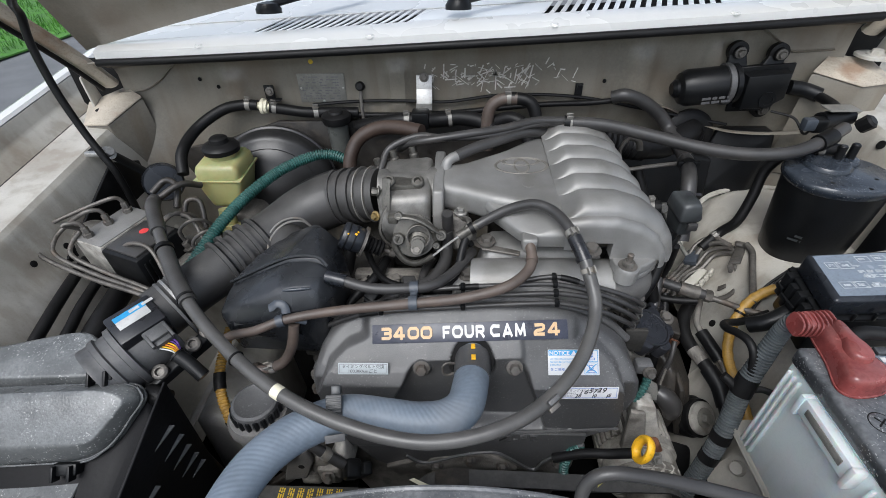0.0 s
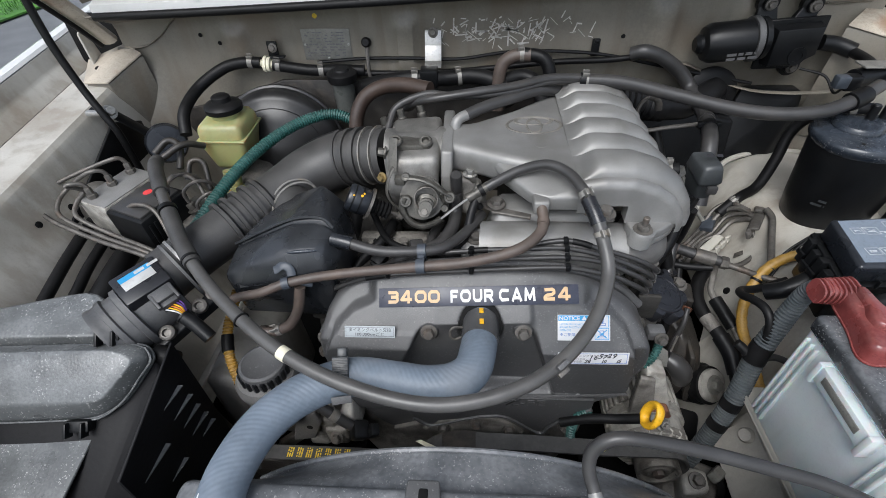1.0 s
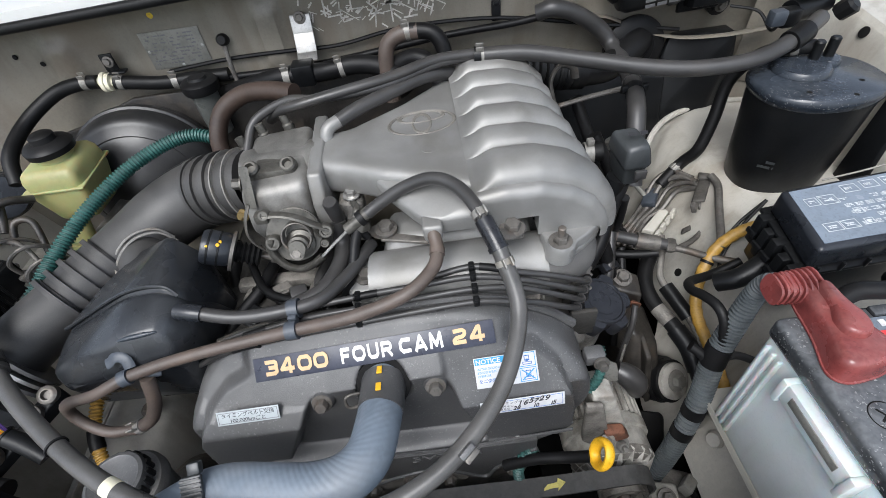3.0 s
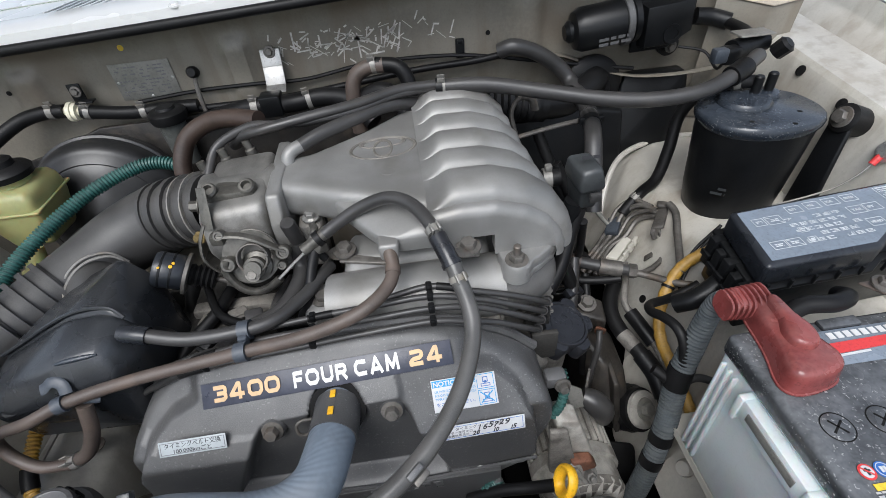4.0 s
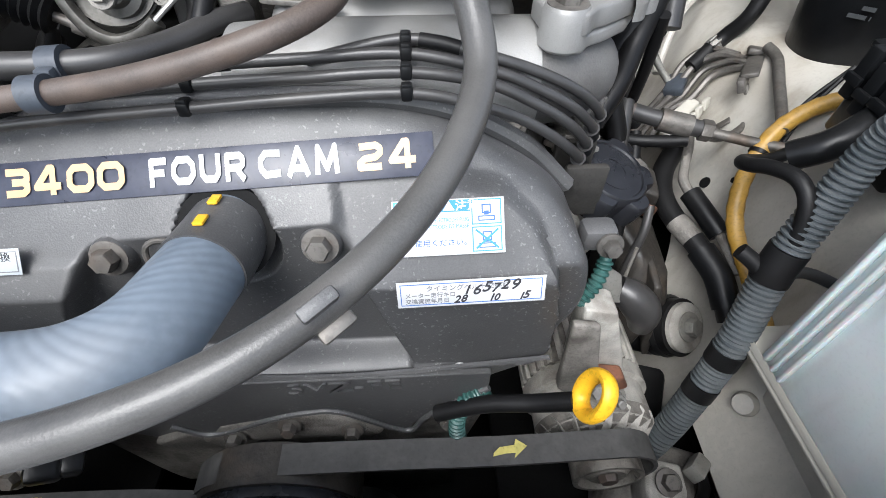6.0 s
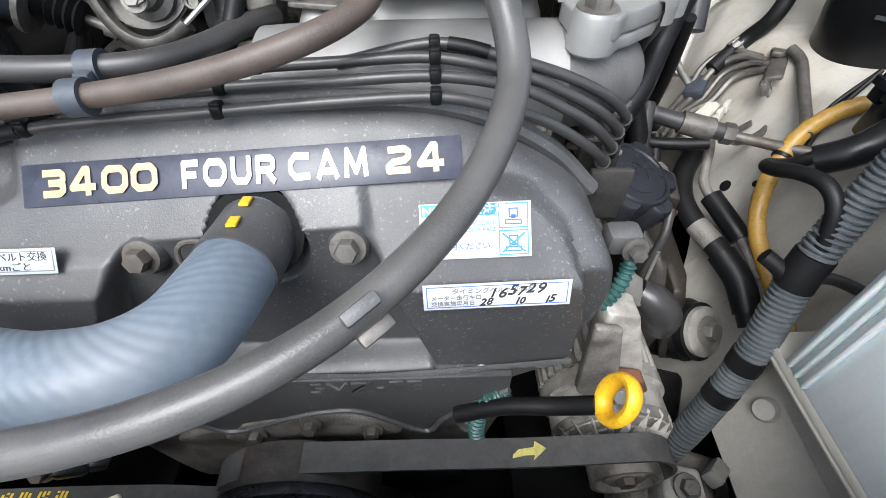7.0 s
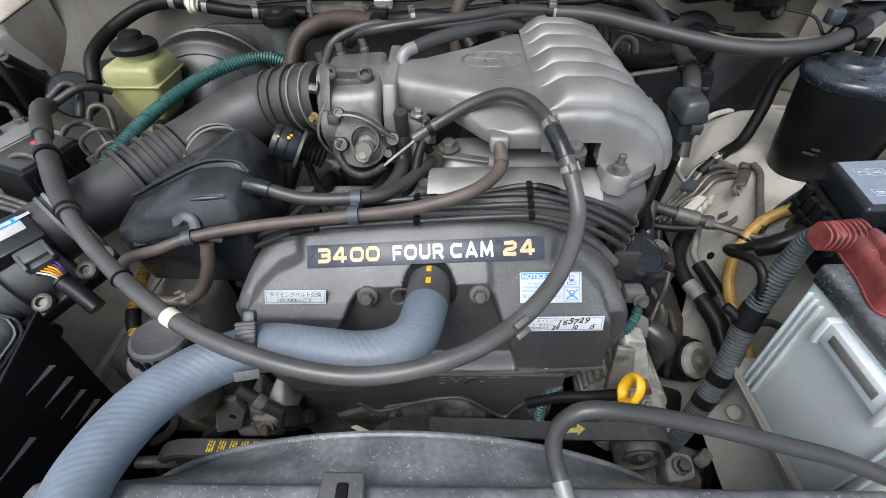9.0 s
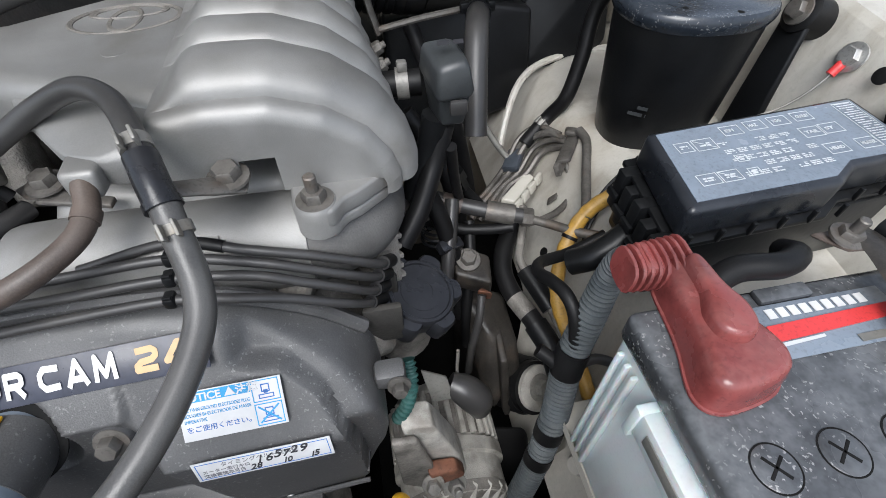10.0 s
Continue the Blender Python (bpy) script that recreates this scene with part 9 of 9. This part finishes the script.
part("nut", lathe([(0.014, 0), (0.014, 0.016), (0.011, 0.018), (0.011, 0.034)], along((0.418, 0.705, 0.945), (0.4, 0.1, -0.9)), 6), PLASTIC, vu)
part("pipe", tube([(0.400, 0.70, 0.985), (0.412, 0.703, 0.955), (0.430, 0.708, 0.915), (0.455, 0.70, 0.885)], 0.0085, 12), RUBBER, vu)
fl_ = thing("brake_flexi_pipe", (0.47, 0.77, 0.96), "steel pipe with hexagon nut above the strut tower", "pipe")
part("pipe", tube([(0.452, 0.80, 1.005), (0.470, 0.79, 0.975), (0.495, 0.77, 0.935), (0.512, 0.757, 0.915)], 0.0046, 10), PLATE, fl_)
part("nut", lathe([(0.010, -0.008), (0.010, 0.008), (0.007, 0.010)], along((0.450, 0.802, 1.008), (-0.4, 0.2, 0.8)), 6), STEEL, fl_)

ca = thing("suspension_arm", (0.42, 0.33, 0.62), "dirt-crusted steel arm low beside the alternator", "suspension arm")
part("arm", hull([(0.34, 0.26, 0.64), (0.44, 0.27, 0.66), (0.50, 0.36, 0.66), (0.40, 0.40, 0.66), (0.34, 0.26, 0.58), (0.44, 0.27, 0.60), (0.50, 0.36, 0.60), (0.38, 0.40, 0.60)], 0.012), GRIMY, ca)
part("bracket", hull([(0.39, 0.30, 0.70), (0.43, 0.30, 0.71), (0.44, 0.34, 0.70), (0.40, 0.35, 0.70), (0.39, 0.30, 0.65), (0.44, 0.34, 0.65), (0.40, 0.35, 0.65)], 0.005), CASTPALE, ca)
part("bolt", bolt((0.415, 0.32, 0.708), (0, -0.3, 1), 0.009, 0.010), DIRTSTEEL, ca)
part("plug", box((0, 0, 0), (0.030, 0.018, 0.018), 0.004, pose(0.455, 0.335, 0.700, 10, 20, 40)), PLATE, ca, "pale plastic plug")
hose("lower_wire", [(0.455, 0.335, 0.70), (0.465, 0.32, 0.68), (0.46, 0.30, 0.65), (0.45, 0.26, 0.63)], 0.006, RUBBER, "black wire low beside the alternator", category="cable", seg=10)

# ---- front of the engine and radiator ----
alt = thing("alternator", (0.36, 0.42, 0.70), "dirty aluminium alternator with cooling slots", "alternator")
AX, AZ = 0.354, 0.706
part("body", lathe([(0.022, 0.0), (0.050, 0.004), (0.060, 0.010), (0.0635, 0.020), (0.0635, 0.050), (0.069, 0.052), (0.069, 0.068), (0.0625, 0.070), (0.0625, 0.135), (0.055, 0.148), (0, 0.150)], along((AX, 0.362, AZ), (0, 1, 0)), 48), CASTPALE, alt)
part("dark_gap", lathe([(0.0640, 0.074), (0.0640, 0.130)], along((AX, 0.362, AZ), (0, 1, 0)), 48), GRIMY, alt, "darker ring standing for shade between the fins")
for i in range(30):
    a = i * 2 * math.pi / 30
    o_ = Vector((AX + math.cos(a) * 0.0645, 0.465, AZ + math.sin(a) * 0.0645))
    part("fin", box((0, 0, 0), (0.0072, 0.062, 0.0085), 0.002, Matrix.Translation(o_) @ Matrix.Rotation(-a + math.pi / 2, 4, "Y")), CASTPALE, alt)
for i in range(20):
    a = i * 2 * math.pi / 20 + 0.1
    part("front_rib", hull([(AX + math.cos(a + b) * r, y, AZ + math.sin(a + b) * r) for r, y, b in ((0.030, 0.358, 0.0), (0.030, 0.362, 0.10), (0.052, 0.360, -0.12), (0.052, 0.366, 0.0), (0.0655, 0.376, -0.16), (0.0655, 0.382, -0.06))] + [(AX + math.cos(a) * 0.045, 0.372, AZ + math.sin(a) * 0.045)], 0.0012, 1), CASTPALE, alt)
part("front_gap", lathe([(0.030, 0.0015), (0.052, 0.0055), (0.062, 0.0125), (0.0645, 0.022)], along((AX, 0.361, AZ), (0, 1, 0)), 40), GRIMY, alt, "darker backing standing for shade between the front ribs")
part("arm", hull([(0.303, y, 0.905) for y in (0.398, 0.425)] + [(0.332, y, 0.900) for y in (0.398, 0.425)] + [(0.360, y, 0.815) for y in (0.392, 0.425)] + [(0.372, y, 0.745) for y in (0.392, 0.43)] + [(0.318, y, 0.745) for y in (0.392, 0.43)] + [(0.308, y, 0.83) for y in (0.396, 0.425)], 0.006), CASTPALE, alt, "chalky cast support arm")
part("arm_plate", hull([(0.292, 0.388, 0.900), (0.316, 0.388, 0.895), (0.330, 0.382, 0.825), (0.322, 0.380, 0.775), (0.296, 0.382, 0.80), (0.292, 0.396, 0.900), (0.316, 0.396, 0.895), (0.330, 0.392, 0.825), (0.322, 0.392, 0.775), (0.296, 0.394, 0.80)], 0.003), GRIMY, alt, "dark dusty bracket plate")
part("rust_bracket", hull([(0.322, 0.376, 0.832), (0.352, 0.378, 0.826), (0.362, 0.376, 0.806), (0.330, 0.372, 0.806), (0.322, 0.392, 0.832), (0.352, 0.392, 0.826), (0.362, 0.392, 0.806), (0.330, 0.390, 0.800)], 0.003), REDRUST, alt, "rusty adjusting bracket")
part("bolt", bolt((0.349, 0.374, 0.795), (0.1, -0.75, 0.65), 0.0085, 0.012, True, 0.006), CLAMP, alt)
part("bolt", bolt((0.326, 0.372, 0.818), (0, -0.75, 0.65), 0.0075, 0.010), CLAMP, alt)
part("cover_plate", hull([(0.330, 0.452, 0.905), (0.356, 0.450, 0.885), (0.362, 0.440, 0.855), (0.338, 0.436, 0.862), (0.330, 0.456, 0.903), (0.356, 0.454, 0.883), (0.362, 0.445, 0.853)], 0.0015), PLATE, alt, "bent grey shield")
part("rubber_boot", tube([(0.360, 0.455, 0.862, 0.012), (0.374, 0.448, 0.855, 0.017), (0.388, 0.442, 0.838, 0.018), (0.392, 0.440, 0.815, 0.012)], 0.016, 16), GREYRUB, alt, "grey terminal boot")
ds = thing("dipstick", (0.29, 0.335, 0.86), "yellow ring-handled oil dipstick in a black tube", "dipstick")
DM = axes((0.293, 0.330, 0.896), (0, -1, 0.25), (0.26, 0.22, 0.94))
part("ring", tube([tuple(DM @ Vector((0.0145 * math.cos(a) + 0.004 * math.sin(a), 0.0195 * math.sin(a), 0))) for a in span(0, 2 * math.pi, 30)], 0.0050, 12, 0.003, flat=1.4), YELLOW, ds, "yellow plastic ring")
part("tube", tube([(0.285, 0.336, 0.875), (0.26, 0.345, 0.855), (0.22, 0.355, 0.835), (0.18, 0.36, 0.81)], 0.0075, 12), RUBBER, ds)
hose("green_lead_conduit", [(0.318, 0.44, 0.955), (0.318, 0.425, 0.94), (0.312, 0.415, 0.92), (0.30, 0.41, 0.90)], 0.0058, GREEN, "green corrugated conduit beside the timing cover", category="conduit", seg=12, rib=0.005, depth=0.0018)
hose("green_lead_conduit", [(0.225, 0.37, 0.835), (0.205, 0.362, 0.825), (0.198, 0.355, 0.80), (0.20, 0.35, 0.77)], 0.007, GREEN, "green corrugated conduit under the timing cover", category="conduit", seg=12, rib=0.005, depth=0.0018)


def pulley(o, r, w, label, material=DIRTSTEEL):
    p = thing("pulley", o, label, "pulley", "belt pulleys")
    part("wheel", lathe([(r * 0.25, -w * 0.2), (r * 0.30, w * 0.40), (r * 0.50, w * 0.44), (r * 0.72, w * 0.20), (r * 0.80, w * 0.22), (r * 0.86, w * 0.5), (r, w * 0.5), (r, -w * 0.5), (r * 0.85, -w * 0.5), (r * 0.3, -w * 0.45)], along(o, (0, -1, 0)), 44), material, p)
    part("bolt", bolt((o[0], o[1] - w * 0.2, o[2]), (0, -1, 0), 0.010, 0.012), BROWNRUB, p, "rusty centre bolt")
    return p


wp_ = pulley((0.030, 0.330, 0.722), 0.076, 0.034, "large black water pump pulley", GRIMEBLACK)
part("drum", lathe([(0.068, -0.002), (0.070, 0.002), (0.070, 0.010), (0.062, 0.015), (0.060, 0.026), (0.052, 0.031), (0.020, 0.033), (0, 0.033)], along((0.030, 0.315, 0.722), (0, -1, 0)), 48), GLOSS, wp_, "glossy black pulley drum")
pulley((0.352, 0.338, 0.715), 0.036, 0.028, "small idler pulley with rusty bolt", GRIMY)
pulley((-0.292, 0.311, 0.710), 0.058, 0.026, "grimy black power steering pulley", GRIMEBLACK)
pulley((0.05, 0.33, 0.58), 0.085, 0.04, "grimy black crankshaft pulley", PLASTIC)


def belt(pts, w, name, label):
    b = thing(name, pts[0], label, "belt")
    bm = bmesh.new()
    line = spline(pts, 0.006)
    rows = []
    for i, q in enumerate(line):
        t = Vector(line[min(i + 1, len(line) - 1)]) - Vector(line[max(i - 1, 0)])
        n = Vector((-t.z, 0, t.x)).normalized() * 0.002
        q = Vector(q)
        rows.append([bm.verts.new(q + Vector((0, y, 0)) + n * s) for y, s in ((-w / 2, 1), (w / 2, 1), (w / 2, -1), (-w / 2, -1))])
    for a, c in zip(rows, rows[1:]):
        for k in range(4):
            bm.faces.new((a[k], a[(k + 1) % 4], c[(k + 1) % 4], c[k]))
    part("strap", bm, BELT, b)
    return b


arc = lambda c, r, a0, a1, y, n=9: [(c[0] + r * math.cos(radians(a)), y, c[1] + r * math.sin(radians(a))) for a in span(a0, a1, n)]
b1 = belt(arc((0.030, 0.715), 0.080, 200, 88, 0.332) + [(0.14, 0.333, 0.790), (0.24, 0.335, 0.780)] + arc((0.352, 0.735), 0.040, 92, -40, 0.338, 7), 0.026, "drive_belt", "black ribbed alternator drive belt with yellow arrow")
part("arrow", prism([(-0.016, -0.0040), (-0.004, -0.0028), (0.005, -0.0032), (0.003, -0.0075), (0.0165, 0.0015), (0.007, 0.0085), (0.005, 0.0035), (-0.009, 0.0030), (-0.015, -0.001)], 0.001, axes((0.245, 0.3345, 0.7840), (1, 0.08, -0.05), (-0.08, 1, 0.2)), 0), PALEYEL, b1, "yellow arrow mark")
b2 = belt(arc((-0.292, 0.710), 0.060, 215, 90, 0.311) + [(-0.20, 0.311, 0.771), (-0.12, 0.311, 0.770), (-0.06, 0.311, 0.762), (0.01, 0.311, 0.735), (0.05, 0.311, 0.70)], 0.023, "steering_belt", "black steering pump belt with yellow printed rows")
part("print", join(*[bars(axes((-0.262 + 0.0155 * i, 0.3030, 0.7735), (0, 1, 0), (-1, 0, 0.0)), 3, 0.016, 0.0022, 0.0014, i, 0.95) for i in range(7)]), YELINK, b2, "rows of yellow print")
ft = thing("front_housing", (0.0, 0.37, 0.62), "grimy front housing and brackets under the timing cover", "engine part")
part("housing", hull([(-0.13, 0.40, 0.80), (0.20, 0.40, 0.80), (0.24, 0.40, 0.72), (-0.20, 0.40, 0.72), (-0.13, 0.38, 0.60), (0.20, 0.38, 0.60), (-0.15, 0.47, 0.80), (0.22, 0.47, 0.80)], 0.012), GRIMY, ft)
part("arch_plate", hull([(-0.02, 0.366, 0.79), (0.05, 0.366, 0.808), (0.10, 0.366, 0.79), (0.13, 0.366, 0.75), (-0.05, 0.366, 0.75), (-0.02, 0.40, 0.79), (0.05, 0.40, 0.808), (0.13, 0.40, 0.75), (-0.05, 0.40, 0.75)], 0.006), ALUDARK, ft)
part("skirt_plate", hull([(-0.10, 0.372, 0.742), (-0.05, 0.372, 0.765), (0.03, 0.370, 0.804), (0.07, 0.370, 0.802), (0.15, 0.372, 0.772), (0.165, 0.374, 0.745), (-0.08, 0.374, 0.715), (-0.10, 0.40, 0.742), (0.03, 0.40, 0.804), (0.07, 0.40, 0.802), (0.165, 0.40, 0.745), (-0.08, 0.40, 0.715)], 0.003), ALUDARK, ft, "dusty grey flange plate below the cover")
for x, z in ((0.045, 0.790), (0.10, 0.772), (-0.01, 0.770), (0.19, 0.79)):
    part("bolt", bolt((x, 0.364, z), (0, -1, 0.3), 0.007, 0.010), DIRTSTEEL, ft)
for i, (x, z) in enumerate(((-0.20, 0.80), (-0.165, 0.815), (-0.19, 0.765), (-0.225, 0.76))):
    part("casting", hull([(x - 0.018, 0.345, z - 0.03), (x + 0.018, 0.345, z - 0.03), (x + 0.012, 0.345, z + 0.02), (x - 0.014, 0.345, z + 0.015), (x - 0.02, 0.40, z - 0.04), (x + 0.02, 0.40, z - 0.04), (x, 0.40, z + 0.03)], 0.006), CASTPALE if i % 2 else GRIMY, ft)
sp = thing("pump_sensor", (-0.15, 0.335, 0.80), "black sensor plug with a grey sleeved lead", "sensor")
part("lead", tube([(-0.205, 0.345, 0.865), (-0.175, 0.338, 0.840), (-0.155, 0.335, 0.822)], 0.0085, 12), GREYRUB, sp)
part("plug", join(box((0, 0, 0), (0.026, 0.030, 0.024), 0.005, pose(-0.143, 0.333, 0.812, 20, 30, 20)), box((0, 0, 0), (0.016, 0.020, 0.034), 0.004, pose(-0.125, 0.335, 0.806, 20, 30, 20))), PLASTIC, sp)

part("collar", lathe([(0.0100, -0.004), (0.0105, 0.004), (0.0085, 0.010)], along((-0.182, 0.340, 0.846), (0.7, -0.2, -0.6)), 18), CLAMP, sp, "steel crimp collar")
pb = thing("pump_bracket", (-0.225, 0.345, 0.79), "oily cast steering pump bracket with a bolt hole", "bracket")
part("plate", hull([(-0.242, 0.340, 0.842), (-0.212, 0.340, 0.846), (-0.205, 0.338, 0.820), (-0.222, 0.334, 0.775), (-0.262, 0.334, 0.765), (-0.256, 0.336, 0.790), (-0.242, 0.350, 0.842), (-0.212, 0.350, 0.846), (-0.205, 0.348, 0.820), (-0.222, 0.346, 0.775), (-0.262, 0.346, 0.765)], 0.003), CASTGREY, pb)
part("hole", lathe([(0.006, 0), (0, 0.0006)], along((-0.226, 0.3372, 0.808), (0, -1, 0.1)), 16), DARK, pb)
part("arm", hull([(-0.262, 0.336, 0.775), (-0.240, 0.336, 0.770), (-0.300, 0.336, 0.735), (-0.285, 0.336, 0.72), (-0.262, 0.350, 0.775), (-0.240, 0.350, 0.770), (-0.300, 0.350, 0.735), (-0.285, 0.350, 0.72)], 0.003), GRIMEBLACK, pb)
part("bolt", bolt((-0.186, 0.334, 0.782), (0, -0.8, 0.6), 0.0075, 0.010), DIRTSTEEL, pb)
part("boss", hull([(-0.205, 0.338, 0.795), (-0.170, 0.338, 0.795), (-0.165, 0.338, 0.765), (-0.205, 0.338, 0.765), (-0.205, 0.36, 0.80), (-0.165, 0.36, 0.80), (-0.165, 0.36, 0.76)], 0.005), GRIMY, pb)
hose("steering_pipe", [(-0.46, 0.31, 0.66), (-0.425, 0.300, 0.715), (-0.385, 0.296, 0.748), (-0.345, 0.300, 0.748), (-0.318, 0.310, 0.725), (-0.31, 0.33, 0.68)], 0.0085, TANKGREY, "dark steering fluid hose beside the pump", seg=14)
hose("steering_pipe", [(-0.30, 0.345, 0.82), (-0.315, 0.335, 0.785), (-0.345, 0.33, 0.755), (-0.40, 0.335, 0.72)], 0.0065, GRIMEBLACK, "oily steel pipe beside the steering pump", seg=12)
rod = thing("tie_strap", (-0.013, 0.28, 0.90), "cream plastic tie strap end behind the fan shroud", "strap")
part("strap", hull([(-0.041, 0.274, 0.905), (-0.034, 0.276, 0.907), (0.003, 0.250, 0.931), (-0.010, 0.249, 0.929), (-0.041, 0.276, 0.902), (-0.034, 0.277, 0.904), (-0.004, 0.252, 0.928)], 0.0006), TAPE, rod)

# radiator top, fan shroud, filler neck and overflow hose
radr = thing("radiator", (0.08, 0.13, 0.55), "black radiator top tank with moulded ribs, speckled with dust", "radiator")
part("top_tank", box((0.08, 0.125, 0.968), (0.74, 0.115, 0.050), 0.012, None, 3), SPECK, radr)
part("core", box((0.08, 0.125, 0.75), (0.72, 0.08, 0.40), 0.004), DARK, radr)
part("bracket", join(hull([(-0.035, 0.155, 0.994), (0.0, 0.155, 0.994), (-0.035, 0.185, 0.998), (0.0, 0.185, 0.998), (-0.035, 0.185, 1.006), (0.0, 0.185, 1.006), (-0.04, 0.14, 1.0), (0.005, 0.14, 1.0)], 0.003)), COVER, radr, "dark bracket with slot")
part("bracket_slot", box((-0.017, 0.165, 1.0035), (0.010, 0.022, 0.006), 0.002), DARK, radr)
part("inlet", tube([(-0.242, 0.15, 1.0), (-0.242, 0.09, 0.99)], 0.021, 20), PLASTIC, radr)
nk = part("filler_neck", lathe([(0.022, -0.02), (0.022, 0.0), (0.030, 0.002), (0.030, 0.008), (0.026, 0.012), (0, 0.012)], along((0.166, 0.118, 1.006), (0, 0, 1)), 30), PLATE, radr, "pressed steel radiator cap")
part("cap_triangle", prism([(-0.006, -0.005), (0.006, -0.005), (0, 0.006)], 0.0004, Matrix.Translation((0.159, 0.129, 1.0190)), 0), YELINK, nk)
writing("cap_print", "危険", 0.008, Matrix.Translation((0.166, 0.125, 1.0186)), BLACKINK, nk, "", 0.0001)
shr = thing("fan_shroud", (0.04, 0.20, 0.60), "black plastic fan shroud arching over the fan, speckled", "fan shroud")
SX, SZ, SR = 0.022, 0.565, 0.403


def shroud(a, v):
    r = SR - 0.004 * v
    x, z = SX + r * math.cos(a), SZ + r * math.sin(a)
    t = smooth(0, 1, v)
    fx = max(-0.27, min(0.44, SX + (x - SX) * 1.35))
    fz = 0.972 if z > SZ + 0.06 else SZ + (z - SZ) * 1.4
    return (fx * (1 - t) + x * t, 0.172 + 0.062 * v, (fz * (1 - t) + z * t))


part("hood", sheet([radians(q) for q in span(46, 134, 80)], span(0, 1, 10), shroud, 0.003), SPECK, shr)
part("edge", tube([(SX + (SR - 0.002) * math.cos(radians(q)), 0.236, SZ + (SR - 0.002) * math.sin(radians(q))) for q in span(46, 134, 24)], 0.004, 8), SPECK, shr)
fan = thing("cooling_fan", (0.04, 0.255, 0.74), "black cooling fan at rest inside the shroud", "fan")
part("hub", lathe([(0.06, 0), (0.06, 0.04), (0.03, 0.05), (0, 0.05)], along((0.04, 0.27, 0.74), (0, -1, 0)), 30), ENGINE, fan)
for i in range(7):
    a = i * 2 * math.pi / 7 + 0.3
    part("blade", sheet(span(0.055, 0.165, 6), span(-0.035, 0.035, 5), lambda r, w: (0.04 + r * math.cos(a) - w * math.sin(a), 0.245 + w * 0.5, 0.74 + r * math.sin(a) + w * math.cos(a)), 0.003), PLASTIC, fan)
OV = [(0.17, 0.143, 0.992), (0.162, 0.179, 1.005), (0.156, 0.197, 1.023), (0.16, 0.208, 1.041), (0.177, 0.212, 1.058), (0.21, 0.211, 1.059), (0.268, 0.206, 1.05), (0.342, 0.197, 1.034), (0.402, 0.188, 1.019), (0.486, 0.16, 0.995), (0.576, 0.113, 0.968)]
ov = hose("overflow_hose", OV, 0.0072, GREYRUB, "black rubber overflow hose from the radiator neck", seg=18)
part("neck_tube", tube(OV[:2], 0.0075, 14), ALU, ov, "bare metal nipple")
single("support_panel", box((MID, 0.03, 0.93), (1.60, 0.09, 0.05), 0.012), PAINT, "painted front cross member ahead of the radiator", "cross member", kind="structure")

single("firewall_insulation", prism([(-0.80, 1.042), (-0.636, 1.068), (-0.50, 1.098), (-0.38, 1.138), (0.10, 1.140), (0.36, 1.115), (0.36, 0.80), (-0.80, 0.80)], 0.010, axes((0, 0.946, 0), (1, 0, 0), (0, 0, 1)), 0.003), GRIMEBLACK, "black insulation pad on the lower firewall", "insulation", kind="structure")
single("splash_liner", hull([(x, y, z) for x in (-0.684, -0.690) for y, z in ((0.60, 1.02), (0.702, 1.055), (0.80, 1.112), (0.877, 1.078), (0.885, 0.93), (0.60, 0.93))], 0.002), PLASTIC, "black splash liner on the inner wing", "liner", kind="structure")

# identification plate and scuffs on the firewall
pl = thing("identification_plate", (-0.277, 0.972, 1.17), "dull grey metal identification plate riveted to the firewall", "plate")
PM = axes((-0.2765, 0.9735, 1.2025), (1, 0, 0.0), (0.02, 0, 1))
part("plate", box((0, 0, 0), (0.102, 0.062, 0.0012), 0.0004, PM), PLATE, pl)
part("stamping", bars(PM @ Matrix.Translation((-0.044, 0.024, 0.0008)), 9, 0.082, 0.0022, 0.0036, 12, 0.6), INK, pl, "stamped lines")
for x, y in ((-0.046, 0.0), (0.046, 0.0), (0.0, -0.028)):
    part("rivet", lathe([(0.0028, 0), (0, 0.0014)], PM @ Matrix.Translation((x, y, 0.0006)), 10), STEEL, pl)
single("paint_dot", lathe([(0.005, 0), (0, 0.0008)], along((-0.292, 0.9745, 1.258), (0, -1, 0)), 16), YELINK, "yellow paint dot on the firewall", "paint mark")
single("small_clip", join(box((0.278, 0.970, 1.195), (0.016, 0.006, 0.034), 0.002), box((0.278, 0.964, 1.208), (0.010, 0.006, 0.008), 0.002)), PLASTIC, "small black clip on the firewall", "clip")
sc = bmesh.new()
rng = random.Random(11)
for i in range(150):
    x, z = rng.gauss(0.10, 0.085), rng.gauss(1.228, 0.016)
    a, l = rng.uniform(-0.9, 1.6), abs(rng.gauss(0.012, 0.008)) + 0.003
    if -0.06 < x < 0.27 and 1.19 < z < 1.262:
        w = rng.uniform(0.0008, 0.0030)
        sc = join(sc, box((0, 0, 0), (l, w, 0.0003), 0, axes((x, firewall(x, z)[1] - 0.0028, z), (math.cos(a), 0, math.sin(a)), (-math.sin(a), 0, math.cos(a)))))
single("paint_scuffs", sc, SCRATCH, "pale scraped scuff marks on the firewall paint", "scuff marks", kind="stuff")
